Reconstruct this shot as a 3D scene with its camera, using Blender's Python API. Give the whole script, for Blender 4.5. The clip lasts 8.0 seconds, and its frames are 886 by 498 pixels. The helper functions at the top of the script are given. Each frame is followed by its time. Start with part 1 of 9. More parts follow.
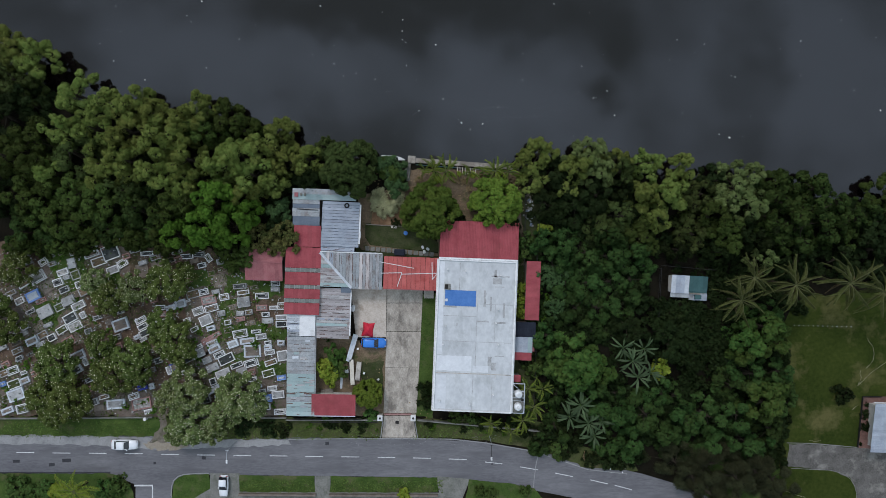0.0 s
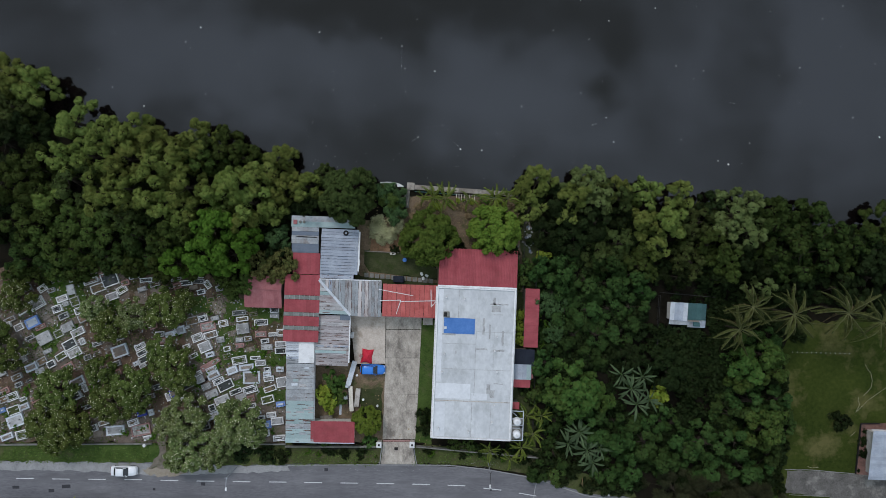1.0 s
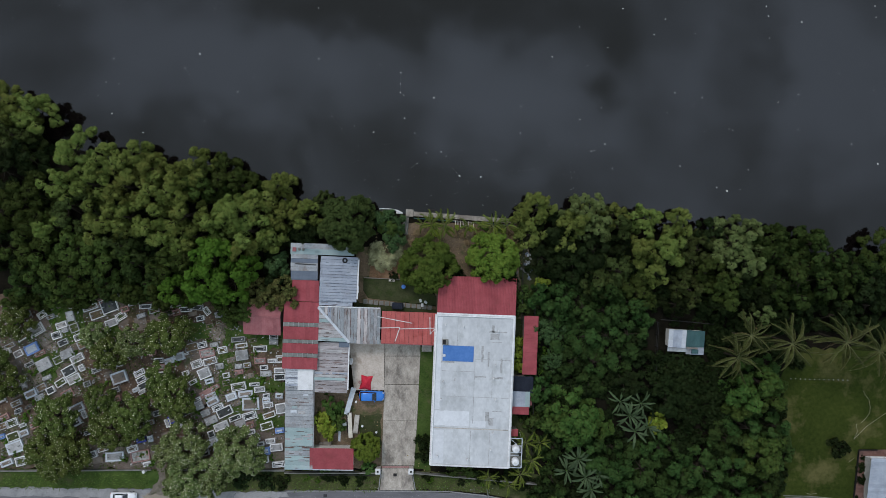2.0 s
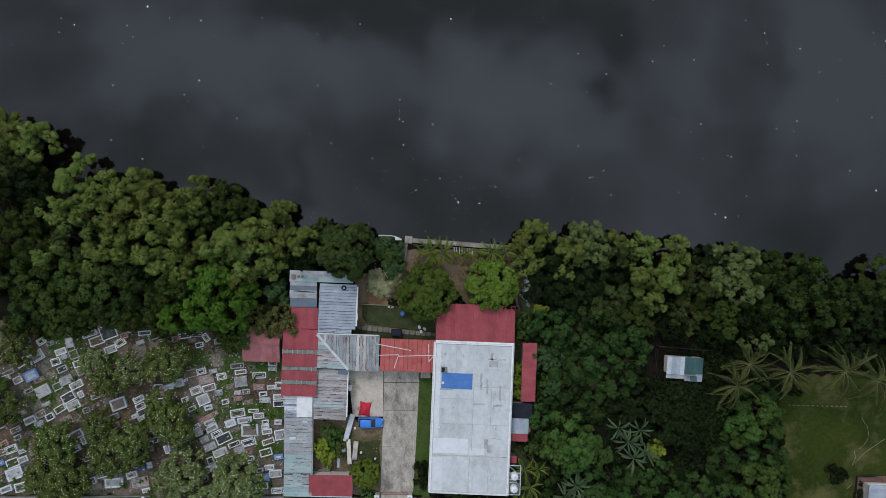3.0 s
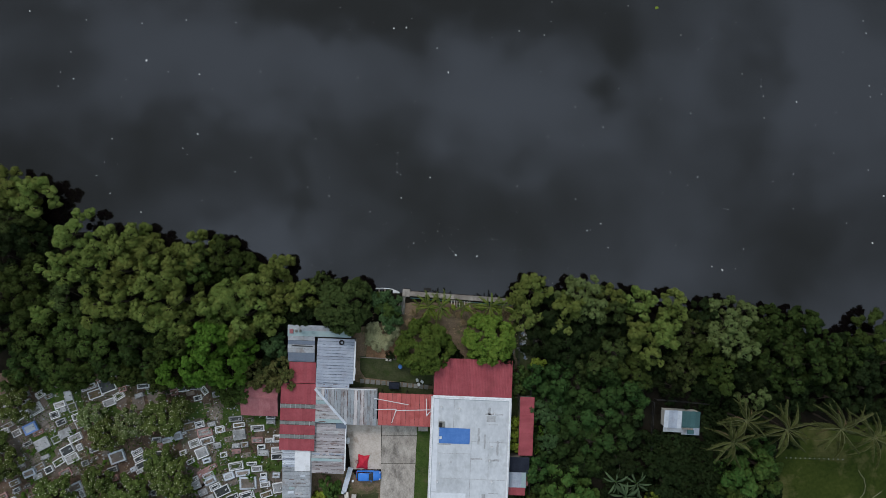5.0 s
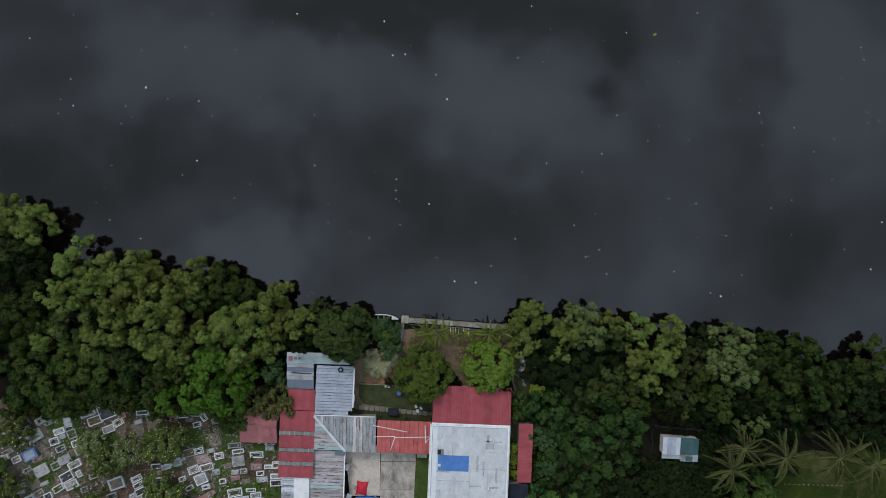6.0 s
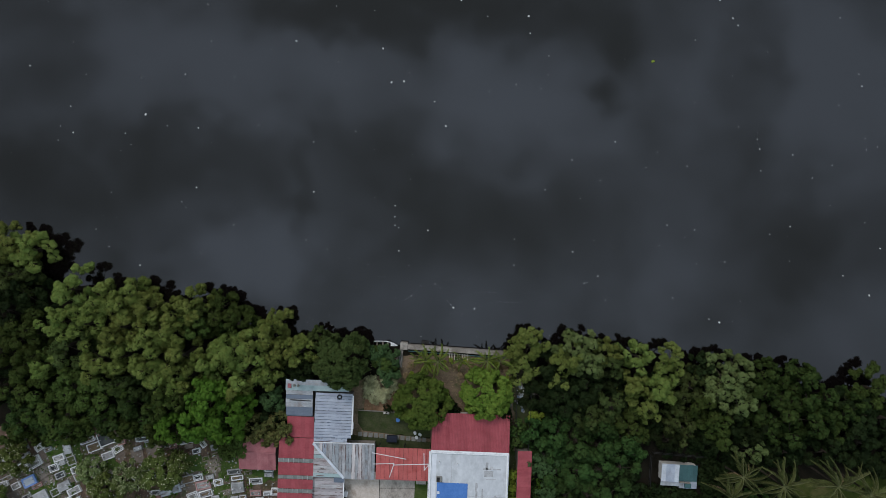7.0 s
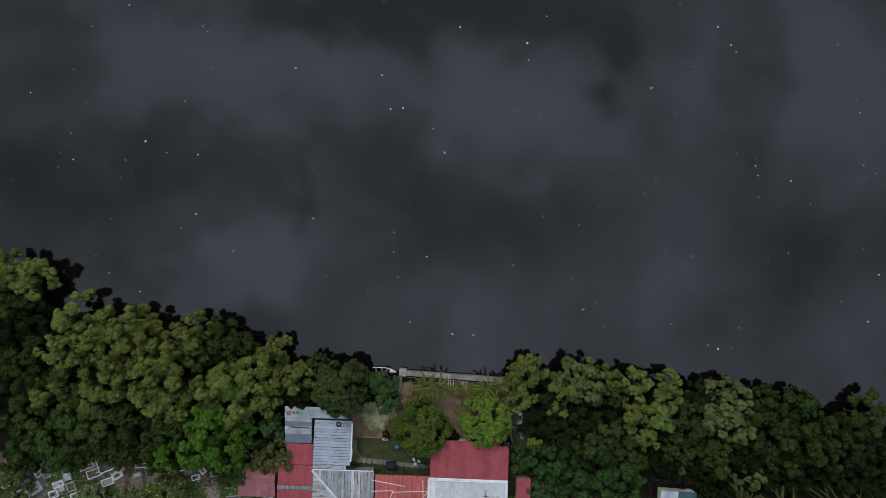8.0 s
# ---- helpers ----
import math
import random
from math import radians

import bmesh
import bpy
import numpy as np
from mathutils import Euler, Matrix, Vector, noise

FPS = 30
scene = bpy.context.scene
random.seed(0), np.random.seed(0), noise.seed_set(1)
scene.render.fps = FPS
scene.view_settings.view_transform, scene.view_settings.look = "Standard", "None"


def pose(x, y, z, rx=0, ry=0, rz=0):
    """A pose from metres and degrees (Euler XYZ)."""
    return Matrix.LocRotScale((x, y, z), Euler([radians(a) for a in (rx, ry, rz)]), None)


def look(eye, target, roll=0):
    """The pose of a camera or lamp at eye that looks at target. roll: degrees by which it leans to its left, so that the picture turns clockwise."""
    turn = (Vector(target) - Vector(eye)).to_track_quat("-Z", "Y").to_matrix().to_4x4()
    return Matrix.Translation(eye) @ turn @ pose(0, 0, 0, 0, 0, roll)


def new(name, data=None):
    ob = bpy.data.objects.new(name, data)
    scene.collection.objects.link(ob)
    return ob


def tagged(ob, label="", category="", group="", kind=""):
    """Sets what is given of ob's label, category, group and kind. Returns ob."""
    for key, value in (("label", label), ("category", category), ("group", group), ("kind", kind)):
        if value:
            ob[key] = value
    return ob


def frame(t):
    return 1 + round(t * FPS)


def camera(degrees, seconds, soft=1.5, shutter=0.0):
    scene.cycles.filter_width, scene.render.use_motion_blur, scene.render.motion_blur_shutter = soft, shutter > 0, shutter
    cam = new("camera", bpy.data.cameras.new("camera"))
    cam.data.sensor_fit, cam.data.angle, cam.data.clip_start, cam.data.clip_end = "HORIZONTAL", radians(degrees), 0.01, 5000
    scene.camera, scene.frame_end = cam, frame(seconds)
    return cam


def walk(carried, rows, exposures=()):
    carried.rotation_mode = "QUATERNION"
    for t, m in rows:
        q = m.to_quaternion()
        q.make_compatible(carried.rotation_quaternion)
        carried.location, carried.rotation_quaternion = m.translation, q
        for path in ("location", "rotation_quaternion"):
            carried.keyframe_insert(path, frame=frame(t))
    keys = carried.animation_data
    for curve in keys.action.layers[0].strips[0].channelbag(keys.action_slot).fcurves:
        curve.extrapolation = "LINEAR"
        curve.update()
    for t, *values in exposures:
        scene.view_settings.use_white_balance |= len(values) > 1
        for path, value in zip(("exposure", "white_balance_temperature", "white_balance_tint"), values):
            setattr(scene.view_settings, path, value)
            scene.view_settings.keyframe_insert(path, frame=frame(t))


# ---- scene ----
cam = camera(73.0, 8.0, soft=0.75)
PATH = [
    (0.0, 0.000, 0.000, 103.457, 0.220, 0.008, 0.000),
    (0.5, 0.061, 2.484, 103.510, 0.120, -0.004, 0.025),
    (1.0, 0.130, 4.927, 103.567, 0.043, -0.014, 0.044),
    (1.5, 0.207, 7.332, 103.627, -0.014, -0.022, 0.057),
    (3.0, 0.487, 14.344, 103.833, -0.068, -0.027, 0.068),
    (3.5, 0.596, 16.624, 103.910, -0.053, -0.022, 0.064),
    (4.0, 0.715, 18.878, 103.992, -0.024, -0.013, 0.058),
    (4.5, 0.842, 21.110, 104.078, 0.019, 0.000, 0.049),
    (6.0, 1.280, 27.702, 104.367, 0.210, 0.067, 0.014),
    (6.5, 1.445, 29.873, 104.473, 0.290, 0.100, 0.001),
    (7.0, 1.620, 32.036, 104.584, 0.377, 0.138, -0.011),
    (7.5, 1.804, 34.193, 104.701, 0.468, 0.182, -0.022),
    (8.0, 1.999, 36.346, 104.824, 0.562, 0.232, -0.031),
]
walk(cam, [(t, pose(*row)) for t, *row in PATH], exposures=((0.0, -0.42, 6340, 17), (1.0, -0.44, 6420, 17), (3.0, -0.47, 6450, 17), (8.0, -0.54, 6450, 17)))

# ---- light ----
SUN_AZIMUTH, SUN_HEIGHT = radians(-25), radians(47)   # from the north-west, behind cloud
CLOUD_BANKS = [
    (-0.315, 0.327, 0.302, 0.132, -14, 0.26),
    (-0.551, 0.256, 0.264, 0.104, 8, 0.12),
    (-0.079, 0.416, 0.396, 0.076, 0, -0.34),
    (0.109, 0.246, 0.227, 0.132, 0, 0.28),
    (0.246, 0.242, 0.057, 0.047, 0, -0.3),
    (0.279, 0.360, 0.066, 0.066, 0, -0.14),
    (0.426, 0.275, 0.142, 0.132, 0, 0.18),
    (0.529, 0.303, 0.057, 0.160, 0, -0.2),
    (0.666, 0.275, 0.189, 0.208, 0, 0.36),
    (-0.060, 0.086, 0.415, 0.151, -8, -0.14),
    (-0.325, -0.018, 0.170, 0.085, 28, 0.36),
    (-0.226, 0.086, 0.033, 0.123, 0, -0.14),
    (-0.617, 0.114, 0.302, 0.151, 0, -0.26),
    (-0.381, 0.171, 0.208, 0.085, 0, -0.12),
    (0.600, 0.020, 0.227, 0.142, 0, -0.12),
    (-0.646, 0.416, 0.255, 0.066, 0, -0.14),
]
world = bpy.data.worlds.new("overcast_sky")
scene.world = world
world.use_nodes = True
wt = world.node_tree
wt.nodes.clear()


def wnode(kind, **values):
    n = wt.nodes.new(kind)
    for key, value in values.items():
        n.inputs[key].default_value = value
    return n


def wmath(op, a, b):
    n = wt.nodes.new("ShaderNodeMath")
    n.operation = op
    for i, v in enumerate((a, b)):
        if isinstance(v, (int, float)):
            n.inputs[i].default_value = v
        else:
            wt.links.new(v, n.inputs[i])
    return n.outputs[0]


sky = wt.nodes.new("ShaderNodeTexSky")
sky.sky_type, sky.sun_disc = "NISHITA", False
sky.sun_elevation, sky.sun_rotation = SUN_HEIGHT, SUN_AZIMUTH
coord = wt.nodes.new("ShaderNodeTexCoord")
split = wt.nodes.new("ShaderNodeSeparateXYZ")
wt.links.new(coord.outputs["Generated"], split.inputs[0])
# clouds lie on a flat layer, so they shrink towards the horizon
rise = wmath("MAXIMUM", wmath("ABSOLUTE", split.outputs[2], 0.0), 0.12)
flat = wt.nodes.new("ShaderNodeCombineXYZ")
wt.links.new(wmath("DIVIDE", split.outputs[0], rise), flat.inputs[0])
wt.links.new(wmath("DIVIDE", split.outputs[1], rise), flat.inputs[1])
clouds = wnode("ShaderNodeTexNoise", Scale=4.0, Detail=8.0, Roughness=0.62, Distortion=0.3)
wt.links.new(flat.outputs[0], clouds.inputs["Vector"])
# ragged edges: the layer is shifted a little by a finer noise
frayed = wnode("ShaderNodeTexNoise", Scale=5.0, Detail=8.0, Roughness=0.65)
wt.links.new(flat.outputs[0], frayed.inputs["Vector"])
fray = wt.nodes.new("ShaderNodeVectorMath")
fray.operation = "MULTIPLY_ADD"
wt.links.new(frayed.outputs["Color"], fray.inputs[0])
fray.inputs[1].default_value, fray.inputs[2].default_value = (0.3, 0.3, 0.0), (-0.15, -0.15, 0.0)
shifted = wt.nodes.new("ShaderNodeVectorMath")
shifted.operation = "ADD"
wt.links.new(flat.outputs[0], shifted.inputs[0])
wt.links.new(fray.outputs[0], shifted.inputs[1])
thickness = wmath("ADD", wmath("MULTIPLY", wmath("SUBTRACT", clouds.outputs[0], 0.5), 0.7), 0.5)
# the cloud banks over the river: place on the layer, size, turn, and how much lighter or darker they are
for bx, by, bw, bh, turn, more in CLOUD_BANKS:
    place = wt.nodes.new("ShaderNodeMapping")
    place.vector_type = "TEXTURE"
    place.inputs["Location"].default_value = (bx, by, 0)
    place.inputs["Rotation"].default_value = (0, 0, radians(turn))
    place.inputs["Scale"].default_value = (bw, bh, 1)
    wt.links.new(shifted.outputs[0], place.inputs["Vector"])
    ball = wt.nodes.new("ShaderNodeTexGradient")
    ball.gradient_type = "SPHERICAL"
    wt.links.new(place.outputs[0], ball.inputs[0])
    thickness = wmath("ADD", thickness, wmath("MULTIPLY", ball.outputs["Fac"], more))
ramp = wt.nodes.new("ShaderNodeValToRGB")
ramp.color_ramp.interpolation = "EASE"
ramp.color_ramp.elements[0].position, ramp.color_ramp.elements[0].color = 0.27, (0.66, 0.82, 0.84, 1)
ramp.color_ramp.elements[1].position, ramp.color_ramp.elements[1].color = 0.74, (1.82, 2.26, 2.66, 1)
wt.links.new(thickness, ramp.inputs[0])
# an overcast sky is three times as bright overhead as at the horizon
zenith = wmath("ADD", wmath("MULTIPLY", wmath("POWER", wmath("MAXIMUM", split.outputs[2], 0.0), 1.6), 0.7), 0.3)
cloud_light = wnode("ShaderNodeBackground")
wt.links.new(ramp.outputs[0], cloud_light.inputs[0])
wt.links.new(zenith, cloud_light.inputs[1])
blue_light = wnode("ShaderNodeBackground", Strength=0.06)
wt.links.new(sky.outputs[0], blue_light.inputs[0])
both = wnode("ShaderNodeMixShader", Fac=0.85)
wt.links.new(blue_light.outputs[0], both.inputs[1])
wt.links.new(cloud_light.outputs[0], both.inputs[2])
wout = wt.nodes.new("ShaderNodeOutputWorld")
wt.links.new(both.outputs[0], wout.inputs[0])

sun_data = bpy.data.lights.new("sun", "SUN")
sun_data.energy, sun_data.angle, sun_data.color = 1.85, radians(16), (1.0, 0.98, 0.97)
sun = new("sun", sun_data)
sun.matrix_world = look((60 * math.sin(SUN_AZIMUTH), 60 * math.cos(SUN_AZIMUTH), 60 * math.tan(SUN_HEIGHT)), (0, 0, 0))

# ---- materials ----
def surface(name, dark, light, rough=0.85, scale=0.5, fine=6.0, bump=0.25, metal=0.0, vary=0.0, island=0.0, spec=0.1, stain=None, stain_scale=0.25, stain_amount=0.5, stretch=(1, 1, 1), hue=0.0, thin=0.0):
    """Two scales of noise between two colours, stains of a third, and a shift of tone from piece to piece."""
    m = bpy.data.materials.new(name)
    m.use_nodes = True
    t = m.node_tree
    bsdf = t.nodes["Principled BSDF"]

    def node(kind, **values):
        n = t.nodes.new(kind)
        for key, value in values.items():
            n.inputs[key].default_value = value
        return n

    geo = t.nodes.new("ShaderNodeNewGeometry")
    size = t.nodes.new("ShaderNodeVectorMath")
    size.operation = "MULTIPLY"
    size.inputs[1].default_value = stretch
    t.links.new(geo.outputs["Position"], size.inputs[0])
    big = node("ShaderNodeTexNoise", Scale=scale, Detail=3.0, Roughness=0.6)
    small = node("ShaderNodeTexNoise", Scale=fine, Detail=3.0, Roughness=0.65)
    for n in (big, small):
        t.links.new(size.outputs[0], n.inputs["Vector"])
    blend = node("ShaderNodeMix", Factor=0.45)
    t.links.new(big.outputs[0], blend.inputs[2])
    t.links.new(small.outputs[0], blend.inputs[3])
    spread = node("ShaderNodeMapRange")
    spread.inputs[1].default_value, spread.inputs[2].default_value = 0.34, 0.66
    t.links.new(blend.outputs[0], spread.inputs[0])
    tone = t.nodes.new("ShaderNodeMix")
    tone.data_type = "RGBA"
    tone.inputs[6].default_value, tone.inputs[7].default_value = (*dark, 1), (*light, 1)
    t.links.new(spread.outputs[0], tone.inputs[0])
    colour = tone.outputs[2]
    if stain:
        spots = node("ShaderNodeTexNoise", Scale=stain_scale, Detail=5.0, Roughness=0.7)
        t.links.new(size.outputs[0], spots.inputs["Vector"])
        edge = node("ShaderNodeMapRange")
        edge.inputs[1].default_value, edge.inputs[2].default_value = 0.52, 0.66
        edge.inputs[4].default_value = stain_amount
        t.links.new(spots.outputs[0], edge.inputs[0])
        over = t.nodes.new("ShaderNodeMix")
        over.data_type = "RGBA"
        over.inputs[7].default_value = (*stain, 1)
        t.links.new(edge.outputs[0], over.inputs[0])
        t.links.new(colour, over.inputs[6])
        colour = over.outputs[2]
    for amount, source in ((vary, "object"), (island, "island")):
        if not amount:
            continue
        if source == "object":
            out = t.nodes.new("ShaderNodeObjectInfo").outputs["Random"]
        else:
            out = geo.outputs["Random Per Island"]
        shift = node("ShaderNodeMapRange")
        shift.inputs[3].default_value, shift.inputs[4].default_value = 1 - amount, 1 + amount
        t.links.new(out, shift.inputs[0])
        hsv = t.nodes.new("ShaderNodeHueSaturation")
        t.links.new(shift.outputs[0], hsv.inputs["Value"])
        if hue:
            turn = node("ShaderNodeMapRange")
            turn.inputs[3].default_value, turn.inputs[4].default_value = 0.5 - hue, 0.5 + hue
            t.links.new(out, turn.inputs[0])
            t.links.new(turn.outputs[0], hsv.inputs["Hue"])
        t.links.new(colour, hsv.inputs["Color"])
        colour = hsv.outputs[0]
    t.links.new(colour, bsdf.inputs["Base Color"])
    bsdf.inputs["Roughness"].default_value = rough
    bsdf.inputs["Metallic"].default_value = metal
    bsdf.inputs["Specular IOR Level"].default_value = spec
    if bump:
        b = node("ShaderNodeBump", Strength=bump, Distance=0.03)
        t.links.new(small.outputs[0], b.inputs["Height"])
        t.links.new(b.outputs[0], bsdf.inputs["Normal"])
    if thin:
        # light that comes through a leaf
        glow = t.nodes.new("ShaderNodeBsdfTranslucent")
        t.links.new(colour, glow.inputs[0])
        mixed = node("ShaderNodeMixShader", Fac=thin)
        t.links.new(bsdf.outputs[0], mixed.inputs[1])
        t.links.new(glow.outputs[0], mixed.inputs[2])
        t.links.new(mixed.outputs[0], t.nodes["Material Output"].inputs[0])
    return m


# soil taken near black: the shade under trees is put into its colour
GROUND = surface("shaded_litter_soil", (0.006, 0.0055, 0.004), (0.017, 0.015, 0.01), scale=0.25, fine=3.0, bump=0.8, stain=(0.02, 0.015, 0.01), stain_scale=0.3, spec=0.01)
GRASS = surface("grass", (0.026, 0.052, 0.012), (0.072, 0.108, 0.028), scale=0.5, fine=5.0, bump=0.9, stain=(0.115, 0.1, 0.055), stain_scale=0.35, stain_amount=0.6, spec=0.01)
LAWN = surface("mown_lawn", (0.018, 0.029, 0.0065), (0.046, 0.058, 0.013), scale=0.1, fine=1.6, bump=0.5, stain=(0.098, 0.09, 0.034), stain_scale=0.13, stain_amount=0.9, spec=0.01)
SOIL = surface("bare_soil", (0.085, 0.06, 0.038), (0.22, 0.16, 0.105), scale=0.5, fine=5.0, bump=0.7, stain=(0.05, 0.065, 0.022), stain_scale=0.35, stain_amount=0.8, spec=0.01)
GRAVE_SOIL = surface("cemetery_soil", (0.045, 0.029, 0.0195), (0.15, 0.105, 0.076), scale=0.5, fine=4.0, bump=0.7, stain=(0.034, 0.042, 0.014), stain_scale=0.33, stain_amount=0.7, spec=0.01)
VERGE_GRASS = surface("worn_verge_grass", (0.032, 0.044, 0.014), (0.08, 0.088, 0.034), scale=0.5, fine=4.0, bump=0.8, stain=(0.1, 0.082, 0.052), stain_scale=0.4, stain_amount=0.75, spec=0.01)
GARDEN_EARTH = surface("worn_garden_earth", (0.027, 0.035, 0.013), (0.066, 0.07, 0.034), scale=0.6, fine=4.0, bump=0.7, stain=(0.03, 0.05, 0.012), stain_scale=0.4, stain_amount=0.9, spec=0.01)
GRAVE_PAVE = surface("grave_gravel", (0.074, 0.057, 0.043), (0.185, 0.148, 0.122), scale=0.9, fine=4.0, bump=0.6, stain=(0.04, 0.055, 0.018), stain_scale=0.45, stain_amount=0.9)
TRODDEN = surface("trodden_earth", (0.1, 0.083, 0.064), (0.2, 0.172, 0.14), scale=0.6, fine=4.0, bump=0.6, stain=(0.05, 0.06, 0.025), stain_scale=0.5, stain_amount=0.8)
SAND = surface("sandy_dirt", (0.2, 0.165, 0.12), (0.34, 0.3, 0.24), scale=0.6, fine=5.0, bump=0.5, stain=(0.12, 0.1, 0.07), stain_scale=0.6)
ASPHALT = surface("asphalt", (0.1, 0.098, 0.105), (0.18, 0.176, 0.182), rough=0.8, scale=0.3, fine=4.0, bump=0.3, stain=(0.1, 0.098, 0.102), stain_scale=0.5, stain_amount=0.7, stretch=(0.25, 1, 1))
TAR = surface("tar_patch", (0.03, 0.03, 0.032), (0.055, 0.055, 0.06), rough=0.7)
GRAVEL = surface("pale_gravel", (0.19, 0.187, 0.185), (0.34, 0.337, 0.33), scale=0.7, fine=6.0, bump=0.7, stain=(0.15, 0.148, 0.15), stain_scale=0.35, stain_amount=0.9)
LEAF_GRASS = surface("grass_blade", (0.06, 0.1, 0.022), (0.13, 0.18, 0.045), rough=0.7, scale=0.5, fine=3.0, bump=0, island=0.3, hue=0.012, thin=0.2, spec=0.03)
ROAD_PAINT = surface("worn_road_paint", (0.42, 0.42, 0.42), (0.7, 0.7, 0.69), scale=1.0, fine=10.0, bump=0.1, stain=(0.25, 0.25, 0.25), stain_scale=1.5)
CONCRETE = surface("weathered_concrete", (0.32, 0.29, 0.25), (0.55, 0.51, 0.45), scale=0.7, fine=4.0, bump=0.3, vary=0.08, stain=(0.12, 0.11, 0.1), stain_scale=0.4, stain_amount=0.8)
PALE_YARD = surface("pale_yard_concrete", (0.37, 0.315, 0.26), (0.56, 0.495, 0.425), scale=0.6, fine=4.0, bump=0.3, vary=0.05, stain=(0.24, 0.19, 0.14), stain_scale=0.35, stain_amount=0.75)
ROOF_DIRT = surface("grey_roof_dirt", (0.25, 0.25, 0.243), (0.46, 0.46, 0.45), rough=0.8, scale=1.2, fine=6.0, bump=0.1)
DARK_CONCRETE = surface("mossy_concrete", (0.12, 0.12, 0.105), (0.24, 0.235, 0.21), scale=0.6, fine=5.0, bump=0.4, vary=0.1, stain=(0.06, 0.07, 0.04), stain_scale=0.5)
OLD_CONCRETE = surface("old_grey_drive", (0.062, 0.058, 0.052), (0.15, 0.14, 0.127), scale=0.5, fine=5.0, bump=0.4, stain=(0.24, 0.225, 0.2), stain_scale=0.3, stain_amount=0.8)
ROOF_COAT = surface("white_roof_coating", (0.435, 0.448, 0.453), (0.56, 0.574, 0.574), rough=0.6, scale=0.35, fine=1.4, bump=0.1, vary=0.05, stain=(0.36, 0.37, 0.36), stain_scale=0.45, stain_amount=0.6, stretch=(1.2, 0.8, 1))
ROOF_FRESH = surface("fresh_white_roof_coating", (0.545, 0.56, 0.57), (0.64, 0.655, 0.665), rough=0.6, scale=0.5, fine=2.0, bump=0.1, vary=0.04, stain=(0.46, 0.47, 0.48), stain_scale=0.6, stain_amount=0.4)
WHITE = surface("white_paint", (0.5766, 0.5766, 0.5673), (0.7440, 0.7440, 0.7347), rough=0.6, scale=1.0, fine=7.0, bump=0.1, vary=0.12, stain=(0.42, 0.41, 0.38), stain_scale=0.8, stain_amount=0.5)
WALL_PAINT = surface("cream_wall_paint", (0.45, 0.43, 0.38), (0.6, 0.58, 0.52), rough=0.8, scale=0.7, stain=(0.3, 0.28, 0.24))
RED_SHEET = surface("red_metal_sheet", (0.255, 0.052, 0.06), (0.345, 0.082, 0.09), rough=0.5, scale=0.6, fine=4.0, bump=0.1, vary=0.08, stain=(0.2, 0.05, 0.05), stain_scale=0.5, stain_amount=0.5)
PALE_RED = surface("faded_red_sheet", (0.27, 0.09, 0.095), (0.36, 0.15, 0.15), rough=0.6, scale=0.8, fine=5.0, bump=0.15, vary=0.1, stain=(0.22, 0.08, 0.085), stain_scale=0.6)
ORANGE = surface("orange_red_sheet", (0.4, 0.096, 0.084), (0.5, 0.14, 0.125), rough=0.5, scale=0.6, fine=4.0, bump=0.1, vary=0.09, stain=(0.3, 0.05, 0.045), stain_scale=0.7)
ZINC = surface("weathered_zinc_sheet", (0.22, 0.235, 0.245), (0.37, 0.39, 0.395), rough=0.55, scale=0.5, fine=4.0, bump=0.15, metal=0.15, vary=0.1, stain=(0.2, 0.17, 0.15), stain_scale=0.55, stain_amount=0.7)
RUST_X = surface("rust_streaked_zinc_sheet", (0.26, 0.25, 0.245), (0.5, 0.5, 0.49), rough=0.6, scale=0.7, fine=4.0, bump=0.2, metal=0.1, vary=0.12, stain=(0.15, 0.09, 0.07), stain_scale=0.9, stain_amount=0.8, stretch=(0.35, 1.6, 1))
CREAM_Y = surface("pinkish_white_sheet", (0.36, 0.33, 0.315), (0.56, 0.52, 0.5), rough=0.6, scale=0.7, fine=4.0, bump=0.15, vary=0.12, stain=(0.19, 0.13, 0.115), stain_scale=0.9, stain_amount=0.75, stretch=(1.6, 0.35, 1))
CREAM_X = surface("brown_streaked_white_sheet", (0.26, 0.24, 0.235), (0.43, 0.4, 0.395), rough=0.6, scale=0.7, fine=4.0, bump=0.15, vary=0.14, stain=(0.18, 0.12, 0.105), stain_scale=0.9, stain_amount=0.8, stretch=(0.35, 1.6, 1))
QUAY_STONE = surface("weathered_quay_stone", (0.17, 0.15, 0.125), (0.4, 0.365, 0.31), scale=1.2, fine=5.0, bump=0.5, vary=0.12, stain=(0.09, 0.08, 0.06), stain_scale=0.9, stain_amount=0.8)
RED_SOIL = surface("reddish_bed_soil", (0.11, 0.06, 0.034), (0.24, 0.145, 0.085), scale=0.9, fine=5.0, bump=0.7, stain=(0.05, 0.055, 0.02), stain_scale=0.6, stain_amount=0.7, spec=0.01)
DRIVE = surface("driveway_concrete", (0.215, 0.19, 0.16), (0.48, 0.43, 0.365), stretch=(1.2, 0.7, 1), scale=0.8, fine=5.0, bump=0.3, vary=0.1, stain=(0.115, 0.1, 0.086), stain_scale=0.3, stain_amount=0.8)
RUST = surface("brown_rust", (0.075, 0.048, 0.04), (0.19, 0.125, 0.108), rough=0.8, scale=2.0, fine=8.0, bump=0.2)
